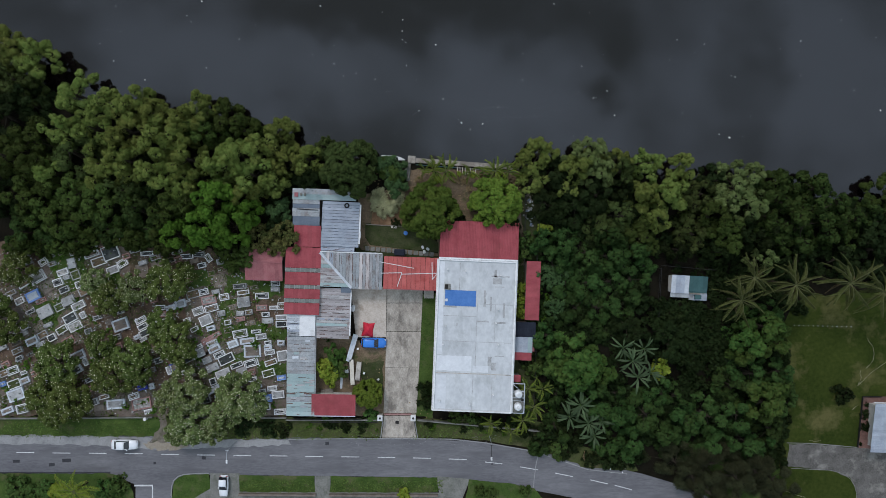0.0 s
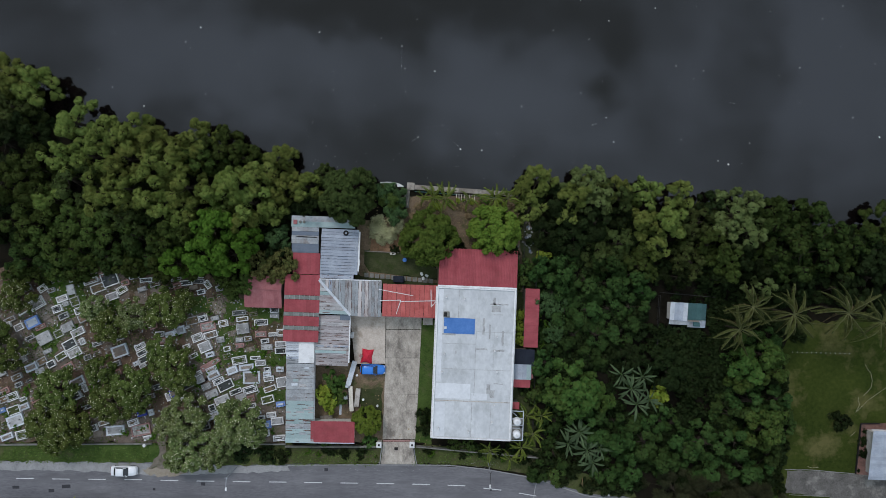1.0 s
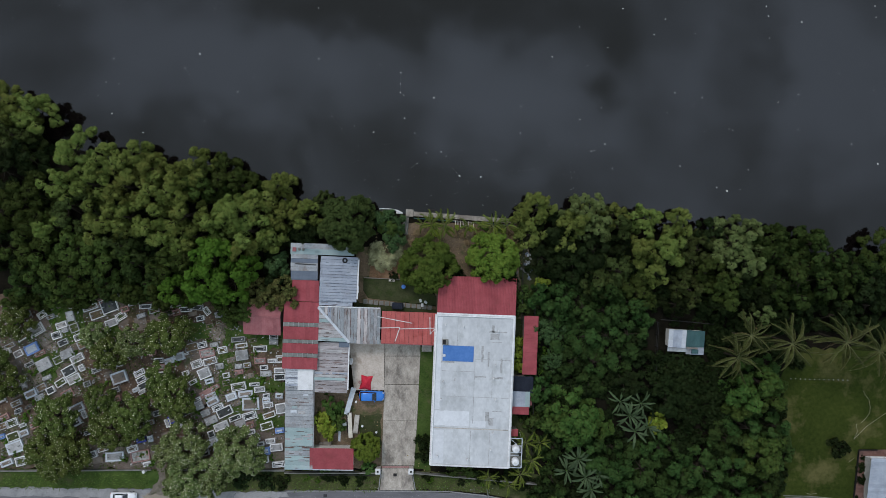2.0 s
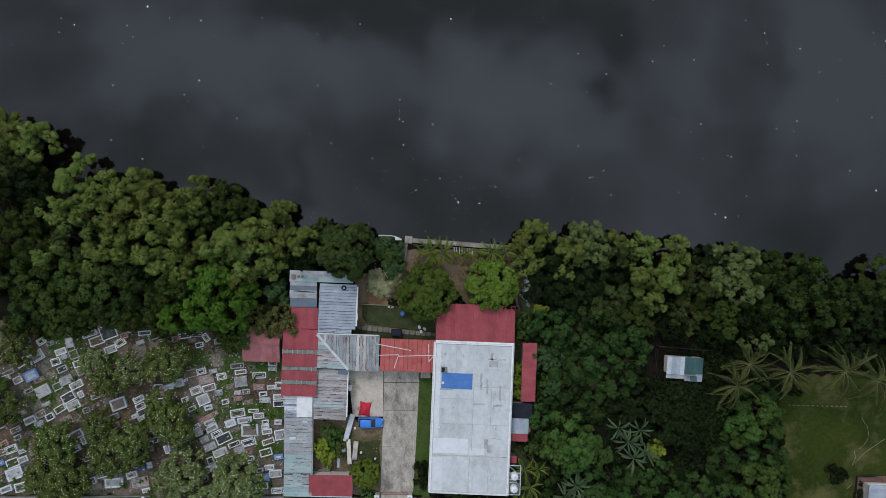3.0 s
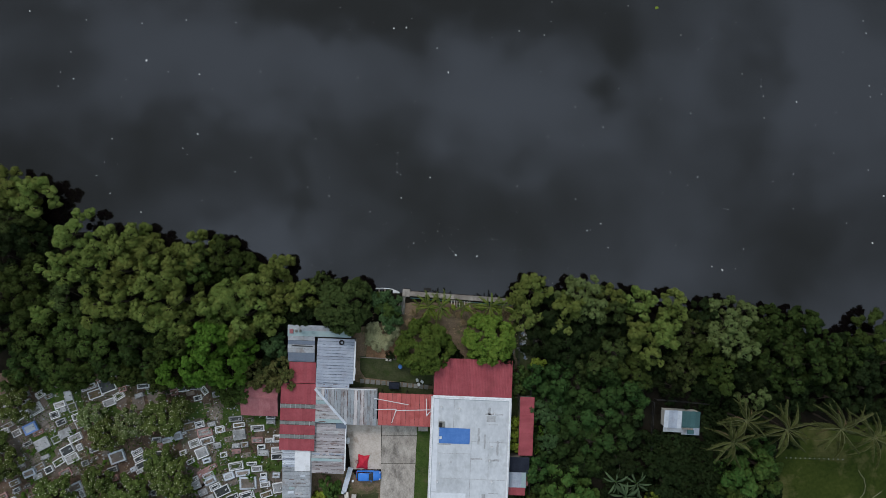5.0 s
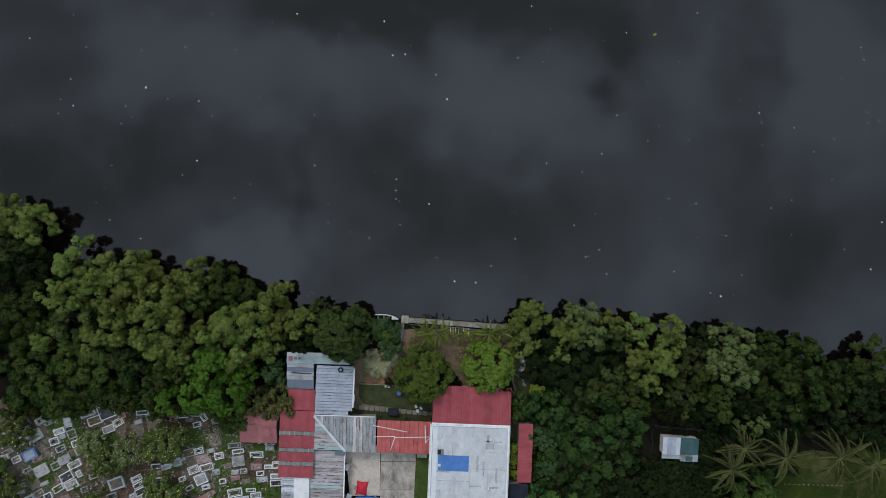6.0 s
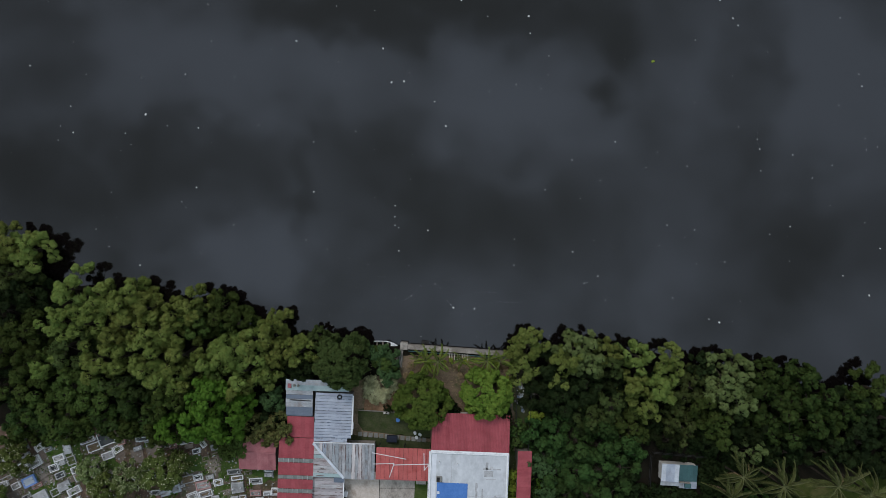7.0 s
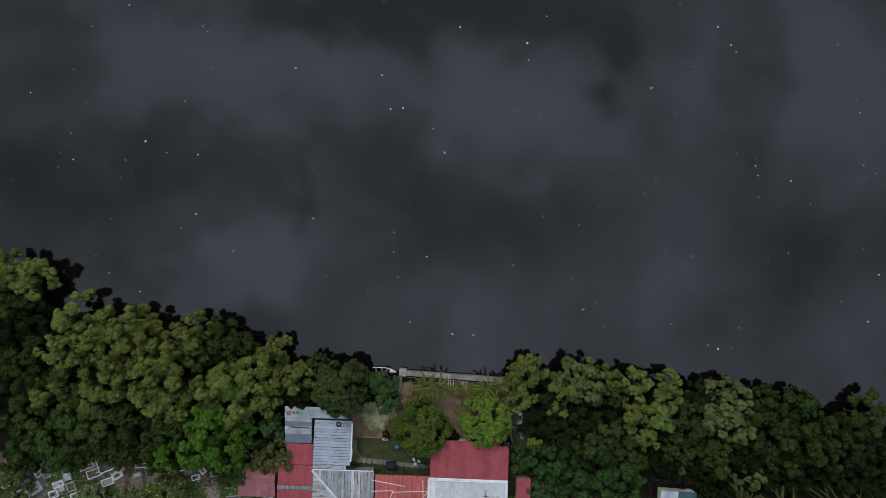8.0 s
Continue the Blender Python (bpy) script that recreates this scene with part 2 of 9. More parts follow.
RUST_Y = surface("rust_streaked_grey_sheet", (0.22, 0.22, 0.22), (0.44, 0.44, 0.44), rough=0.6, scale=0.7, fine=4.0, bump=0.2, metal=0.1, vary=0.12, stain=(0.17, 0.12, 0.1), stain_scale=0.9, stain_amount=0.7, stretch=(1.6, 0.35, 1))
BLUE_ZINC = surface("pale_blue_zinc_sheet", (0.25, 0.28, 0.325), (0.39, 0.425, 0.47), rough=0.5, scale=0.5, bump=0.1, metal=0.1, vary=0.1, stain=(0.27, 0.28, 0.3), stain_scale=0.6)
TEAL_ZINC = surface("teal_tinted_zinc_sheet", (0.24, 0.33, 0.325), (0.35, 0.43, 0.42), rough=0.55, scale=0.6, bump=0.15, metal=0.1, vary=0.08, stain=(0.3, 0.32, 0.32), stain_scale=0.6)
SLATE_SHEET = surface("slate_blue_sheet", (0.1, 0.125, 0.16), (0.16, 0.19, 0.23), rough=0.5, scale=0.6, bump=0.1, vary=0.1)
NAVY = surface("navy_sheet", (0.012, 0.014, 0.022), (0.025, 0.03, 0.042), rough=0.5, bump=0.1)
GREEN_SHEET = surface("green_sheet", (0.035, 0.085, 0.085), (0.06, 0.12, 0.12), rough=0.5, bump=0.1, vary=0.1)
SKYLIGHT = surface("grey_translucent_sheet", (0.14, 0.15, 0.135), (0.21, 0.22, 0.2), rough=0.35, scale=1.5, bump=0.05, vary=0.12)
TARP = surface("blue_tarpaulin", (0.055, 0.15, 0.38), (0.085, 0.2, 0.46), rough=0.5, scale=0.8, fine=3.0, bump=0.3)
RED_TARP = surface("red_tarpaulin", (0.45, 0.02, 0.04), (0.6, 0.04, 0.06), rough=0.5, scale=1.5, bump=0.3)
BLUE_TILE = surface("blue_tile", (0.12, 0.2, 0.42), (0.22, 0.33, 0.58), rough=0.4, scale=2, vary=0.3, bump=0.1)
DEEP_BLUE = surface("deep_blue_tile", (0.03, 0.04, 0.22), (0.06, 0.08, 0.33), rough=0.4, scale=2, bump=0.1)
GREY_STONE = surface("grey_grave_stone", (0.25, 0.25, 0.245), (0.42, 0.42, 0.41), scale=1.2, fine=8.0, bump=0.3, vary=0.25, stain=(0.13, 0.13, 0.11), stain_scale=1.0)
PALE_TILE = surface("pale_grave_tile", (0.3990, 0.4275, 0.4560), (0.5700, 0.5985, 0.6270), rough=0.45, scale=1.2, fine=7.0, bump=0.1, vary=0.15, stain=(0.28, 0.29, 0.29), stain_scale=0.9)
PINK_STONE = surface("pinkish_grave_stone", (0.24, 0.13, 0.115), (0.36, 0.22, 0.2), scale=1.2, fine=7.0, bump=0.2, vary=0.2)
BROWN_STONE = surface("brown_earth_stained_stone", (0.13, 0.105, 0.085), (0.24, 0.2, 0.165), scale=1.0, fine=7.0, bump=0.4, vary=0.2, stain=(0.08, 0.075, 0.05), stain_scale=0.8)
PEBBLES = surface("grave_pebbles", (0.14, 0.13, 0.115), (0.4, 0.39, 0.37), scale=3.0, fine=12.0, bump=0.8, vary=0.25, stain=(0.04, 0.06, 0.02), stain_scale=0.9, stain_amount=0.7)
DARK_BED = surface("dark_grave_soil", (0.026, 0.03, 0.03), (0.075, 0.08, 0.076), scale=2.0, fine=10.0, bump=0.6, vary=0.3)
PLANT_BED = surface("planted_grave_bed", (0.03, 0.055, 0.014), (0.1, 0.1, 0.045), scale=2.0, fine=9.0, bump=0.9, vary=0.25)
WOOD = surface("grey_weathered_wood", (0.13, 0.11, 0.09), (0.28, 0.25, 0.21), scale=1.0, fine=8.0, bump=0.3, vary=0.2)
PALE_WOOD = surface("pale_batten", (0.42, 0.38, 0.31), (0.6, 0.56, 0.48), scale=1.0, fine=8.0, bump=0.2, vary=0.15)
# twigs blackened so the shade in crown gaps lies in their colour
SHADED_TWIG = surface("shade_darkened_twigs", (0.007, 0.007, 0.004), (0.017, 0.016, 0.009), scale=2.0, fine=6.0, bump=0.5, spec=0.01)
BARK = surface("bark", (0.022, 0.018, 0.013), (0.06, 0.05, 0.038), scale=2.0, fine=9.0, bump=0.8, spec=0.01)
PALE_BARK = surface("pale_twig_bark", (0.26, 0.25, 0.15), (0.44, 0.42, 0.28), scale=2.0, fine=9.0, bump=0.4)
IRON = surface("dark_iron", (0.015, 0.015, 0.016), (0.05, 0.045, 0.04), rough=0.6, metal=0.4, bump=0.2)
RUBBER = surface("rubber", (0.012, 0.012, 0.012), (0.03, 0.03, 0.03), rough=0.8, bump=0.1)
TANK = surface("white_tank_plastic", (0.66, 0.67, 0.67), (0.78, 0.79, 0.78), rough=0.45, bump=0.05)
CAR_WHITE = surface("white_car_paint", (0.7, 0.71, 0.72), (0.78, 0.79, 0.8), rough=0.25, bump=0, spec=0.5)
CAR_BLUE = surface("blue_car_paint", (0.025, 0.17, 0.56), (0.035, 0.21, 0.64), rough=0.25, bump=0, spec=0.5)
CAR_GLASS = surface("tinted_car_glass", (0.012, 0.014, 0.017), (0.02, 0.022, 0.026), rough=0.08, bump=0, spec=0.6)
LAMP_GLASS = surface("lamp_lens", (0.5, 0.5, 0.48), (0.6, 0.6, 0.58), rough=0.15, bump=0)
TAIL_GLASS = surface("tail_lamp_lens", (0.3, 0.02, 0.02), (0.4, 0.03, 0.03), rough=0.2, bump=0)
BRICK_PAVE = surface("red_brown_paving", (0.14, 0.075, 0.06), (0.24, 0.14, 0.115), scale=0.8, fine=6.0, bump=0.3, vary=0.2, stain=(0.06, 0.05, 0.045), stain_scale=0.5)
LEAF_OLIVE = surface("olive_leaf", (0.088, 0.122, 0.025), (0.194, 0.23, 0.059), rough=0.6, scale=0.35, fine=2.0, bump=0, vary=0.2, island=0.11, hue=0.018, thin=0.14, spec=0.03)
LEAF_DARK = surface("dark_green_leaf", (0.028, 0.046, 0.010), (0.066, 0.092, 0.022), rough=0.55, scale=0.35, fine=2.0, bump=0, vary=0.32, island=0.11, hue=0.012, thin=0.12, spec=0.03)
LEAF_FRESH = surface("fresh_green_leaf", (0.043, 0.1, 0.012), (0.096, 0.178, 0.025), rough=0.55, scale=0.35, fine=2.0, bump=0, vary=0.15, island=0.11, hue=0.005, thin=0.14, spec=0.03)
# dark leaf colour taken nearer black to hold the woods' deep shade
LEAF_DEEP = surface("dark_and_shaded_leaf", (0.0075, 0.0135, 0.0045), (0.0225, 0.0345, 0.0105), rough=0.55, scale=0.35, fine=2.0, bump=0, vary=0.2, island=0.11, hue=0.012, thin=0.12, spec=0.03)
LEAF_GARDEN = surface("garden_tree_leaf", (0.043, 0.074, 0.013), (0.1, 0.138, 0.026), rough=0.6, scale=0.35, fine=2.0, bump=0, vary=0.1, island=0.11, hue=0.012, thin=0.14, spec=0.03)
LEAF_CEMETERY = surface("cemetery_tree_leaf", (0.05, 0.0702, 0.017), (0.1, 0.1264, 0.031), rough=0.55, scale=0.35, fine=2.0, bump=0, vary=0.16, island=0.3, hue=0.012, thin=0.12, spec=0.03)
LEAF_DUSTY = surface("dusty_cemetery_leaf", (0.072, 0.098, 0.031), (0.148, 0.18, 0.06), rough=0.6, scale=0.35, fine=2.0, bump=0, vary=0.1, island=0.3, hue=0.012, thin=0.12, spec=0.03)
LEAF_MID = surface("mid_olive_leaf", (0.03, 0.043, 0.011), (0.07, 0.088, 0.027), rough=0.6, scale=0.35, fine=2.0, bump=0, vary=0.22, island=0.11, hue=0.015, thin=0.12, spec=0.03)
LEAF_DOME = surface("dark_olive_leaf", (0.012, 0.024, 0.006), (0.05, 0.074, 0.018), rough=0.6, scale=0.35, fine=2.0, bump=0, vary=0.18, island=0.11, hue=0.015, thin=0.12, spec=0.03)
LEAF_ROUND = surface("dark_round_tree_leaf", (0.03, 0.047, 0.013), (0.07, 0.094, 0.028), rough=0.55, scale=0.35, fine=2.0, bump=0, vary=0.12, island=0.11, hue=0.012, thin=0.12, spec=0.03)
LEAF_SPRING = surface("spring_green_leaf", (0.08, 0.132, 0.018), (0.165, 0.226, 0.037), rough=0.55, scale=0.35, fine=2.0, bump=0, vary=0.12, island=0.11, hue=0.015, thin=0.14, spec=0.03)
LEAF_HEDGE = surface("hedge_leaf", (0.036, 0.07, 0.016), (0.085, 0.135, 0.036), rough=0.55, scale=0.6, fine=2.0, bump=0, vary=0.3, island=0.3, hue=0.02, thin=0.14, spec=0.03)
LEAF_GREYISH = surface("grey_olive_leaf", (0.08, 0.114, 0.034), (0.176, 0.218, 0.078), rough=0.6, scale=0.35, fine=2.0, bump=0, vary=0.1, island=0.11, hue=0.012, thin=0.14, spec=0.03)
LEAF_COVER = surface("creeper_leaf", (0.016, 0.036, 0.0095), (0.052, 0.094, 0.025), rough=0.55, scale=0.35, fine=2.0, bump=0, vary=0.32, island=0.11, hue=0.014, thin=0.12, spec=0.03)
LEAF_WOOD = surface("woodland_leaf", (0.0195, 0.04, 0.0102), (0.053, 0.0865, 0.0233), rough=0.55, scale=0.35, fine=2.0, bump=0, vary=0.32, island=0.11, hue=0.018, thin=0.12, spec=0.03)
LEAF_BROAD = surface("broad_green_leaf", (0.03, 0.062, 0.013), (0.082, 0.13, 0.03), rough=0.5, scale=0.35, fine=2.0, bump=0, vary=0.22, island=0.11, hue=0.018, thin=0.12, spec=0.04)
LEAF_NEEDLE = surface("olive_brown_needles", (0.018, 0.021, 0.00975), (0.057, 0.06, 0.0285), rough=0.7, scale=0.5, fine=3.0, bump=0, vary=0.2, island=0.25, hue=0.015, thin=0.15, spec=0.03)
LEAF_BLUISH = surface("blue_green_leaf", (0.0360, 0.0720, 0.0264), (0.0780, 0.1320, 0.0480), rough=0.5, scale=0.35, fine=2.0, bump=0, vary=0.15, island=0.3, thin=0.12, spec=0.03)
LEAF_RUSSET = surface("russet_leaf", (0.06, 0.075, 0.022), (0.15, 0.135, 0.045), rough=0.6, scale=0.6, fine=2.0, bump=0, island=0.35, hue=0.03, thin=0.12, spec=0.03)
LEAF_PALE = surface("pale_feathery_leaf", (0.3, 0.3, 0.16), (0.56, 0.55, 0.32), rough=0.7, scale=0.6, fine=3.0, bump=0, island=0.25, thin=0.3, spec=0.03)
LEAF_LIME = surface("lime_leaf", (0.1320, 0.1980, 0.0220), (0.2860, 0.3300, 0.0495), rough=0.5, scale=0.8, fine=3.0, bump=0, island=0.3, hue=0.02, thin=0.3, spec=0.03)
PALM_LEAF = surface("palm_leaf", (0.022, 0.032, 0.008), (0.12, 0.132, 0.042), rough=0.45, scale=0.6, fine=3.0, bump=0, vary=0.25, island=0.25, hue=0.01, thin=0.12)
FERN_LEAF = surface("garden_palm_leaf", (0.055, 0.09, 0.012), (0.16, 0.2, 0.03), rough=0.5, scale=0.6, fine=3.0, bump=0, vary=0.2, island=0.25, thin=0.15)
PALM_RIB = surface("pale_palm_rib", (0.09, 0.1, 0.04), (0.17, 0.175, 0.08), rough=0.5, scale=0.8, bump=0)
PALM_DRY = surface("dry_palm_leaf", (0.17, 0.12, 0.06), (0.3, 0.22, 0.12), rough=0.7, scale=0.6, fine=3.0, bump=0, island=0.2)
BANANA_LEAF = surface("banana_leaf", (0.034, 0.06, 0.026), (0.085, 0.122, 0.056), rough=0.45, scale=0.8, fine=3.0, bump=0.1, vary=0.25, thin=0.14)
PETAL = surface("white_petal", (0.6, 0.6, 0.38), (0.78, 0.78, 0.58), rough=0.6, scale=2, bump=0, thin=0.12)
FOAM = surface("floating_scrap", (0.34, 0.34, 0.31), (0.74, 0.74, 0.7), rough=0.7, bump=0)

WATER = bpy.data.materials.new("river_water")
WATER.use_nodes = True
wb = WATER.node_tree.nodes["Principled BSDF"]
wb.inputs["Base Color"].default_value = (0.0040, 0.0030, 0.0028, 1)
wb.inputs["Roughness"].default_value = 0.05
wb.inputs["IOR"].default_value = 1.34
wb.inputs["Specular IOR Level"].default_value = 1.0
ripple = WATER.node_tree.nodes.new("ShaderNodeTexNoise")
ripple.inputs["Scale"].default_value, ripple.inputs["Detail"].default_value = 1.2, 3.0
place = WATER.node_tree.nodes.new("ShaderNodeNewGeometry")
WATER.node_tree.links.new(place.outputs["Position"], ripple.inputs["Vector"])
wave = WATER.node_tree.nodes.new("ShaderNodeBump")
wave.inputs["Strength"].default_value, wave.inputs["Distance"].default_value = 0.05, 0.02
WATER.node_tree.links.new(ripple.outputs[0], wave.inputs["Height"])
WATER.node_tree.links.new(wave.outputs[0], wb.inputs["Normal"])

# ---- building blocks ----
rng = np.random.default_rng(7)


def box(bm, x0, y0, z0, x1, y1, z1):
    vs = [bm.verts.new(p) for p in ((x0, y0, z0), (x1, y0, z0), (x1, y1, z0), (x0, y1, z0), (x0, y0, z1), (x1, y0, z1), (x1, y1, z1), (x0, y1, z1))]
    for f in ((3, 2, 1, 0), (4, 5, 6, 7), (0, 1, 5, 4), (1, 2, 6, 5), (2, 3, 7, 6), (3, 0, 4, 7)):
        bm.faces.new([vs[i] for i in f])


def boxed(x0, y0, z0, x1, y1, z1, bevel=0.0):
    bm = bmesh.new()
    box(bm, x0, y0, z0, x1, y1, z1)
    if bevel:
        bmesh.ops.bevel(bm, geom=bm.edges[:], offset=bevel, segments=1, affect="EDGES")
    return bm


def tube(bm, points, radii, sides=7):
    """A tapered tube along points."""
    rings = []
    for i, p in enumerate(points):
        a, b = Vector(points[max(i - 1, 0)]), Vector(points[min(i + 1, len(points) - 1)])
        turn = (b - a).to_track_quat("Z", "Y")
        rings.append([bm.verts.new(Vector(p) + turn @ Vector((radii[i] * math.cos(k * math.tau / sides), radii[i] * math.sin(k * math.tau / sides), 0))) for k in range(sides)])
    for r, s in zip(rings, rings[1:]):
        for k in range(sides):
            bm.faces.new((r[k], r[(k + 1) % sides], s[(k + 1) % sides], s[k]))
    bm.faces.new(rings[-1])
    bm.faces.new(rings[0][::-1])


def part(name, bm, material, parent, label="", smooth=False):
    me = bpy.data.meshes.new(name)
    bm.normal_update()
    bm.to_mesh(me)
    bm.free()
    me.materials.append(material)
    if smooth:
        me.shade_smooth()
    ob = new(name, me)
    ob.parent = parent
    return tagged(ob, label)


def share(name, me, parent, m, label=""):
    ob = new(name, me)
    ob.parent = parent
    ob.matrix_basis = m
    return tagged(ob, label)


def thing(name, x, y, z, rz, label, category, group="", kind=""):
    ob = new(name)
    ob.empty_display_size = 0.3
    ob.matrix_basis = pose(x, y, z, 0, 0, rz)
    return tagged(ob, label, category, group, kind)


def single(name, bm, material, m, label, category, group="", kind="", smooth=False):
    ob = part(name, bm, material, None, "", smooth)
    ob.matrix_basis = m
    return tagged(ob, label, category, group, kind)


def quads_mesh(name, verts, material, sides=4):
    """A mesh of loose faces out of an array of corners."""
    n = len(verts) // sides
    me = bpy.data.meshes.new(name)
    me.vertices.add(len(verts))
    me.vertices.foreach_set("co", np.asarray(verts, dtype=np.float32).ravel())
    me.loops.add(n * sides)
    me.loops.foreach_set("vertex_index", np.arange(n * sides, dtype=np.int32))
    me.polygons.add(n)
    me.polygons.foreach_set("loop_start", np.arange(0, n * sides, sides, dtype=np.int32))
    me.update(calc_edges=True)
    me.materials.append(material)
    return me


def ragged(points, step=1.2, amount=0.25, seed=1):
    """An outline with its sides broken up and shaken a little."""
    r = np.random.default_rng(seed)
    out = []
    for (ax, ay), (bx, by) in zip(points, points[1:] + points[:1]):
        n = max(1, int(math.hypot(bx - ax, by - ay) / step))
        for i in range(n):
            k = i / n
            j = amount if i else amount * 0.3
            out.append((ax + (bx - ax) * k + r.uniform(-j, j), ay + (by - ay) * k + r.uniform(-j, j)))
    return out


def sheet_of(name, outline, z, thick, material, label, category, kind="structure"):
    """A flat layer of ground or paving with real edges."""
    bm = bmesh.new()
    top = [bm.verts.new((x, y, z)) for x, y in outline]
    low = [bm.verts.new((x, y, z - thick)) for x, y in outline]
    edges = [bm.edges.new((top[i], top[(i + 1) % len(top)])) for i in range(len(top))]
    bmesh.ops.triangle_fill(bm, edges=edges, use_beauty=True)
    for f in bm.faces:
        f.normal_update()
        if f.normal.z < 0:
            f.normal_flip()
    for i in range(len(top)):
        j = (i + 1) % len(top)
        bm.faces.new((top[i], low[i], low[j], top[j]))
    bmesh.ops.recalc_face_normals(bm, faces=[f for f in bm.faces if abs(f.normal.z) < 0.5])
    return single(name, bm, material, Matrix(), label, category, "", kind)


def band(name, line, width, z, thick, material, label, category, kind="structure"):
    """A strip of even width along a line of points."""
    left, right = [], []
    for i, p in enumerate(line):
        a, b = Vector(line[max(i - 1, 0)]), Vector(line[min(i + 1, len(line) - 1)])
        n = (b - a).normalized().orthogonal()
        left.append((p[0] + n.x * width / 2, p[1] + n.y * width / 2))
        right.append((p[0] - n.x * width / 2, p[1] - n.y * width / 2))
    return sheet_of(name, left + right[::-1], z, thick, material, label, category, kind)


def sheets(parent, x0, x1, y0, y1, plane, along, width, materials, name="roof_sheet", waves=5, depth=0.03, ends=0.08, start=None, stop=None, gap=0.0):
    """Corrugated sheets side by side under one roof; plane: height, rise along x, rise along y. start, stop: where a sheet begins and ends."""
    h, gx, gy = plane
    if gap:
        # dark lining that shows in the gaps
        bm = bmesh.new()
        bm.faces.new([bm.verts.new((px, py, h + gx * px + gy * py - 0.05)) for px, py in ((x0 + 0.1, y0 + 0.1), (x1 - 0.1, y0 + 0.1), (x1 - 0.1, y1 - 0.1), (x0 + 0.1, y1 - 0.1))])
        if not start and not stop:
            part("lining", bm, IRON, parent)
        else:
            bm.free()
    a, b = (x0, x1) if along == "y" else (y0, y1)
    n = max(1, round((b - a) / width))
    w = (b - a) / n
    for i in range(n):
        c = a + i * w
        mid = c + w / 2
        lo = start(mid) if start else (y0 if along == "y" else x0)
        hi = stop(mid) if stop else (y1 if along == "y" else x1)
        cut = (rng.uniform(0, ends), rng.uniform(0, ends))
        lo, hi = lo - cut[0], hi + cut[1]
        if hi - lo < 0.1:
            continue
        lift = rng.uniform(0.0, 0.015)
        tilt = rng.uniform(-0.02, 0.02)
        bm = bmesh.new()
        rows = []
        for k in range(2 * waves + 1):
            s = c + w * k / (2 * waves) * (1.04 if not gap else 1 - gap * (0.6 + 0.8 * (i % 3) / 2) / w)
            e = depth * (k % 2) + lift + tilt * (k / (2 * waves) - 0.5)
            pair = []
            ends_at = (start(s) - cut[0] if start else lo, stop(s) + cut[1] if stop else hi)
            for q in ends_at:
                px, py = (s, q) if along == "y" else (q, s)
                pair.append(bm.verts.new((px, py, h + gx * px + gy * py + e)))
            rows.append(pair)
        for p, q in zip(rows, rows[1:]):
            bm.faces.new((p[0], q[0], q[1], p[1]) if along == "y" else (p[0], p[1], q[1], q[0]))
        part(name, bm, materials[int(rng.integers(len(materials)))], parent)


def streaks(parent, x0, x1, y0, y1, plane, along, pitch, n, seed, material, name="rust_stain", wide=0.07):
    """Thin broken streaks along the laps of roof sheets, in one part."""
    r = np.random.default_rng(seed)
    h, gx, gy = plane
    bm = bmesh.new()
    for _ in range(n):
        if along == "x":
            y = y0 + pitch * int(r.integers(0, max(1, int((y1 - y0) / pitch)))) + r.uniform(-0.06, 0.06)
            x, dx, dy = r.uniform(x0, x1 - 0.3), r.uniform(0.15, 1.3), wide * r.uniform(0.4, 1.5)
            dx = min(dx, x1 - x)
        else:
            x = x0 + pitch * int(r.integers(0, max(1, int((x1 - x0) / pitch)))) + r.uniform(-0.06, 0.06)
            y, dy, dx = r.uniform(y0, y1 - 0.3), r.uniform(0.15, 1.6), wide * r.uniform(0.4, 1.5)
            dy = min(dy, y1 - y)
        z = h + gx * x + gy * y + 0.05
        box(bm, x, y, z, x + dx, y + dy, z + 0.012)
    ob = part(name, bm, material, parent)
    return tagged(ob, "broken streaks along the laps", "", "", "stuff")


def walls(parent, w, d, h, material, thick=0.15, name="wall", x=0.0, y=0.0):
    """Four walls round a rectangle."""
    a, b, c, e = x - w / 2, x + w / 2, y - d / 2, y + d / 2
    part(name, boxed(a, c, 0, b, c + thick, h), material, parent)
    part(name, boxed(a, e - thick, 0, b, e, h), material, parent)
    part(name, boxed(a, c + thick, 0, a + thick, e - thick, h), material, parent)
    part(name, boxed(b - thick, c + thick, 0, b, e - thick, h), material, parent)


def stick(parent, ax, ay, az, bx, by, bz, thick, material, name="batten", flat=None):
    """A straight bar between two points."""
    a, b = Vector((ax, ay, az)), Vector((bx, by, bz))
    bm = boxed(-thick / 2, -(flat or thick) / 2, 0, thick / 2, (flat or thick) / 2, (b - a).length)
    ob = part(name, bm, material, parent)
    ob.matrix_basis = Matrix.Translation(a) @ (b - a).to_track_quat("Z", "Y").to_matrix().to_4x4()
    return ob

# ---- river, ground, road ----
WATER_LEVEL = -0.8
bm = bmesh.new()
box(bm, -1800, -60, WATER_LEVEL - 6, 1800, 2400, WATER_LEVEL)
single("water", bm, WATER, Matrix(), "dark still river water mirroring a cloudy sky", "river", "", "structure")

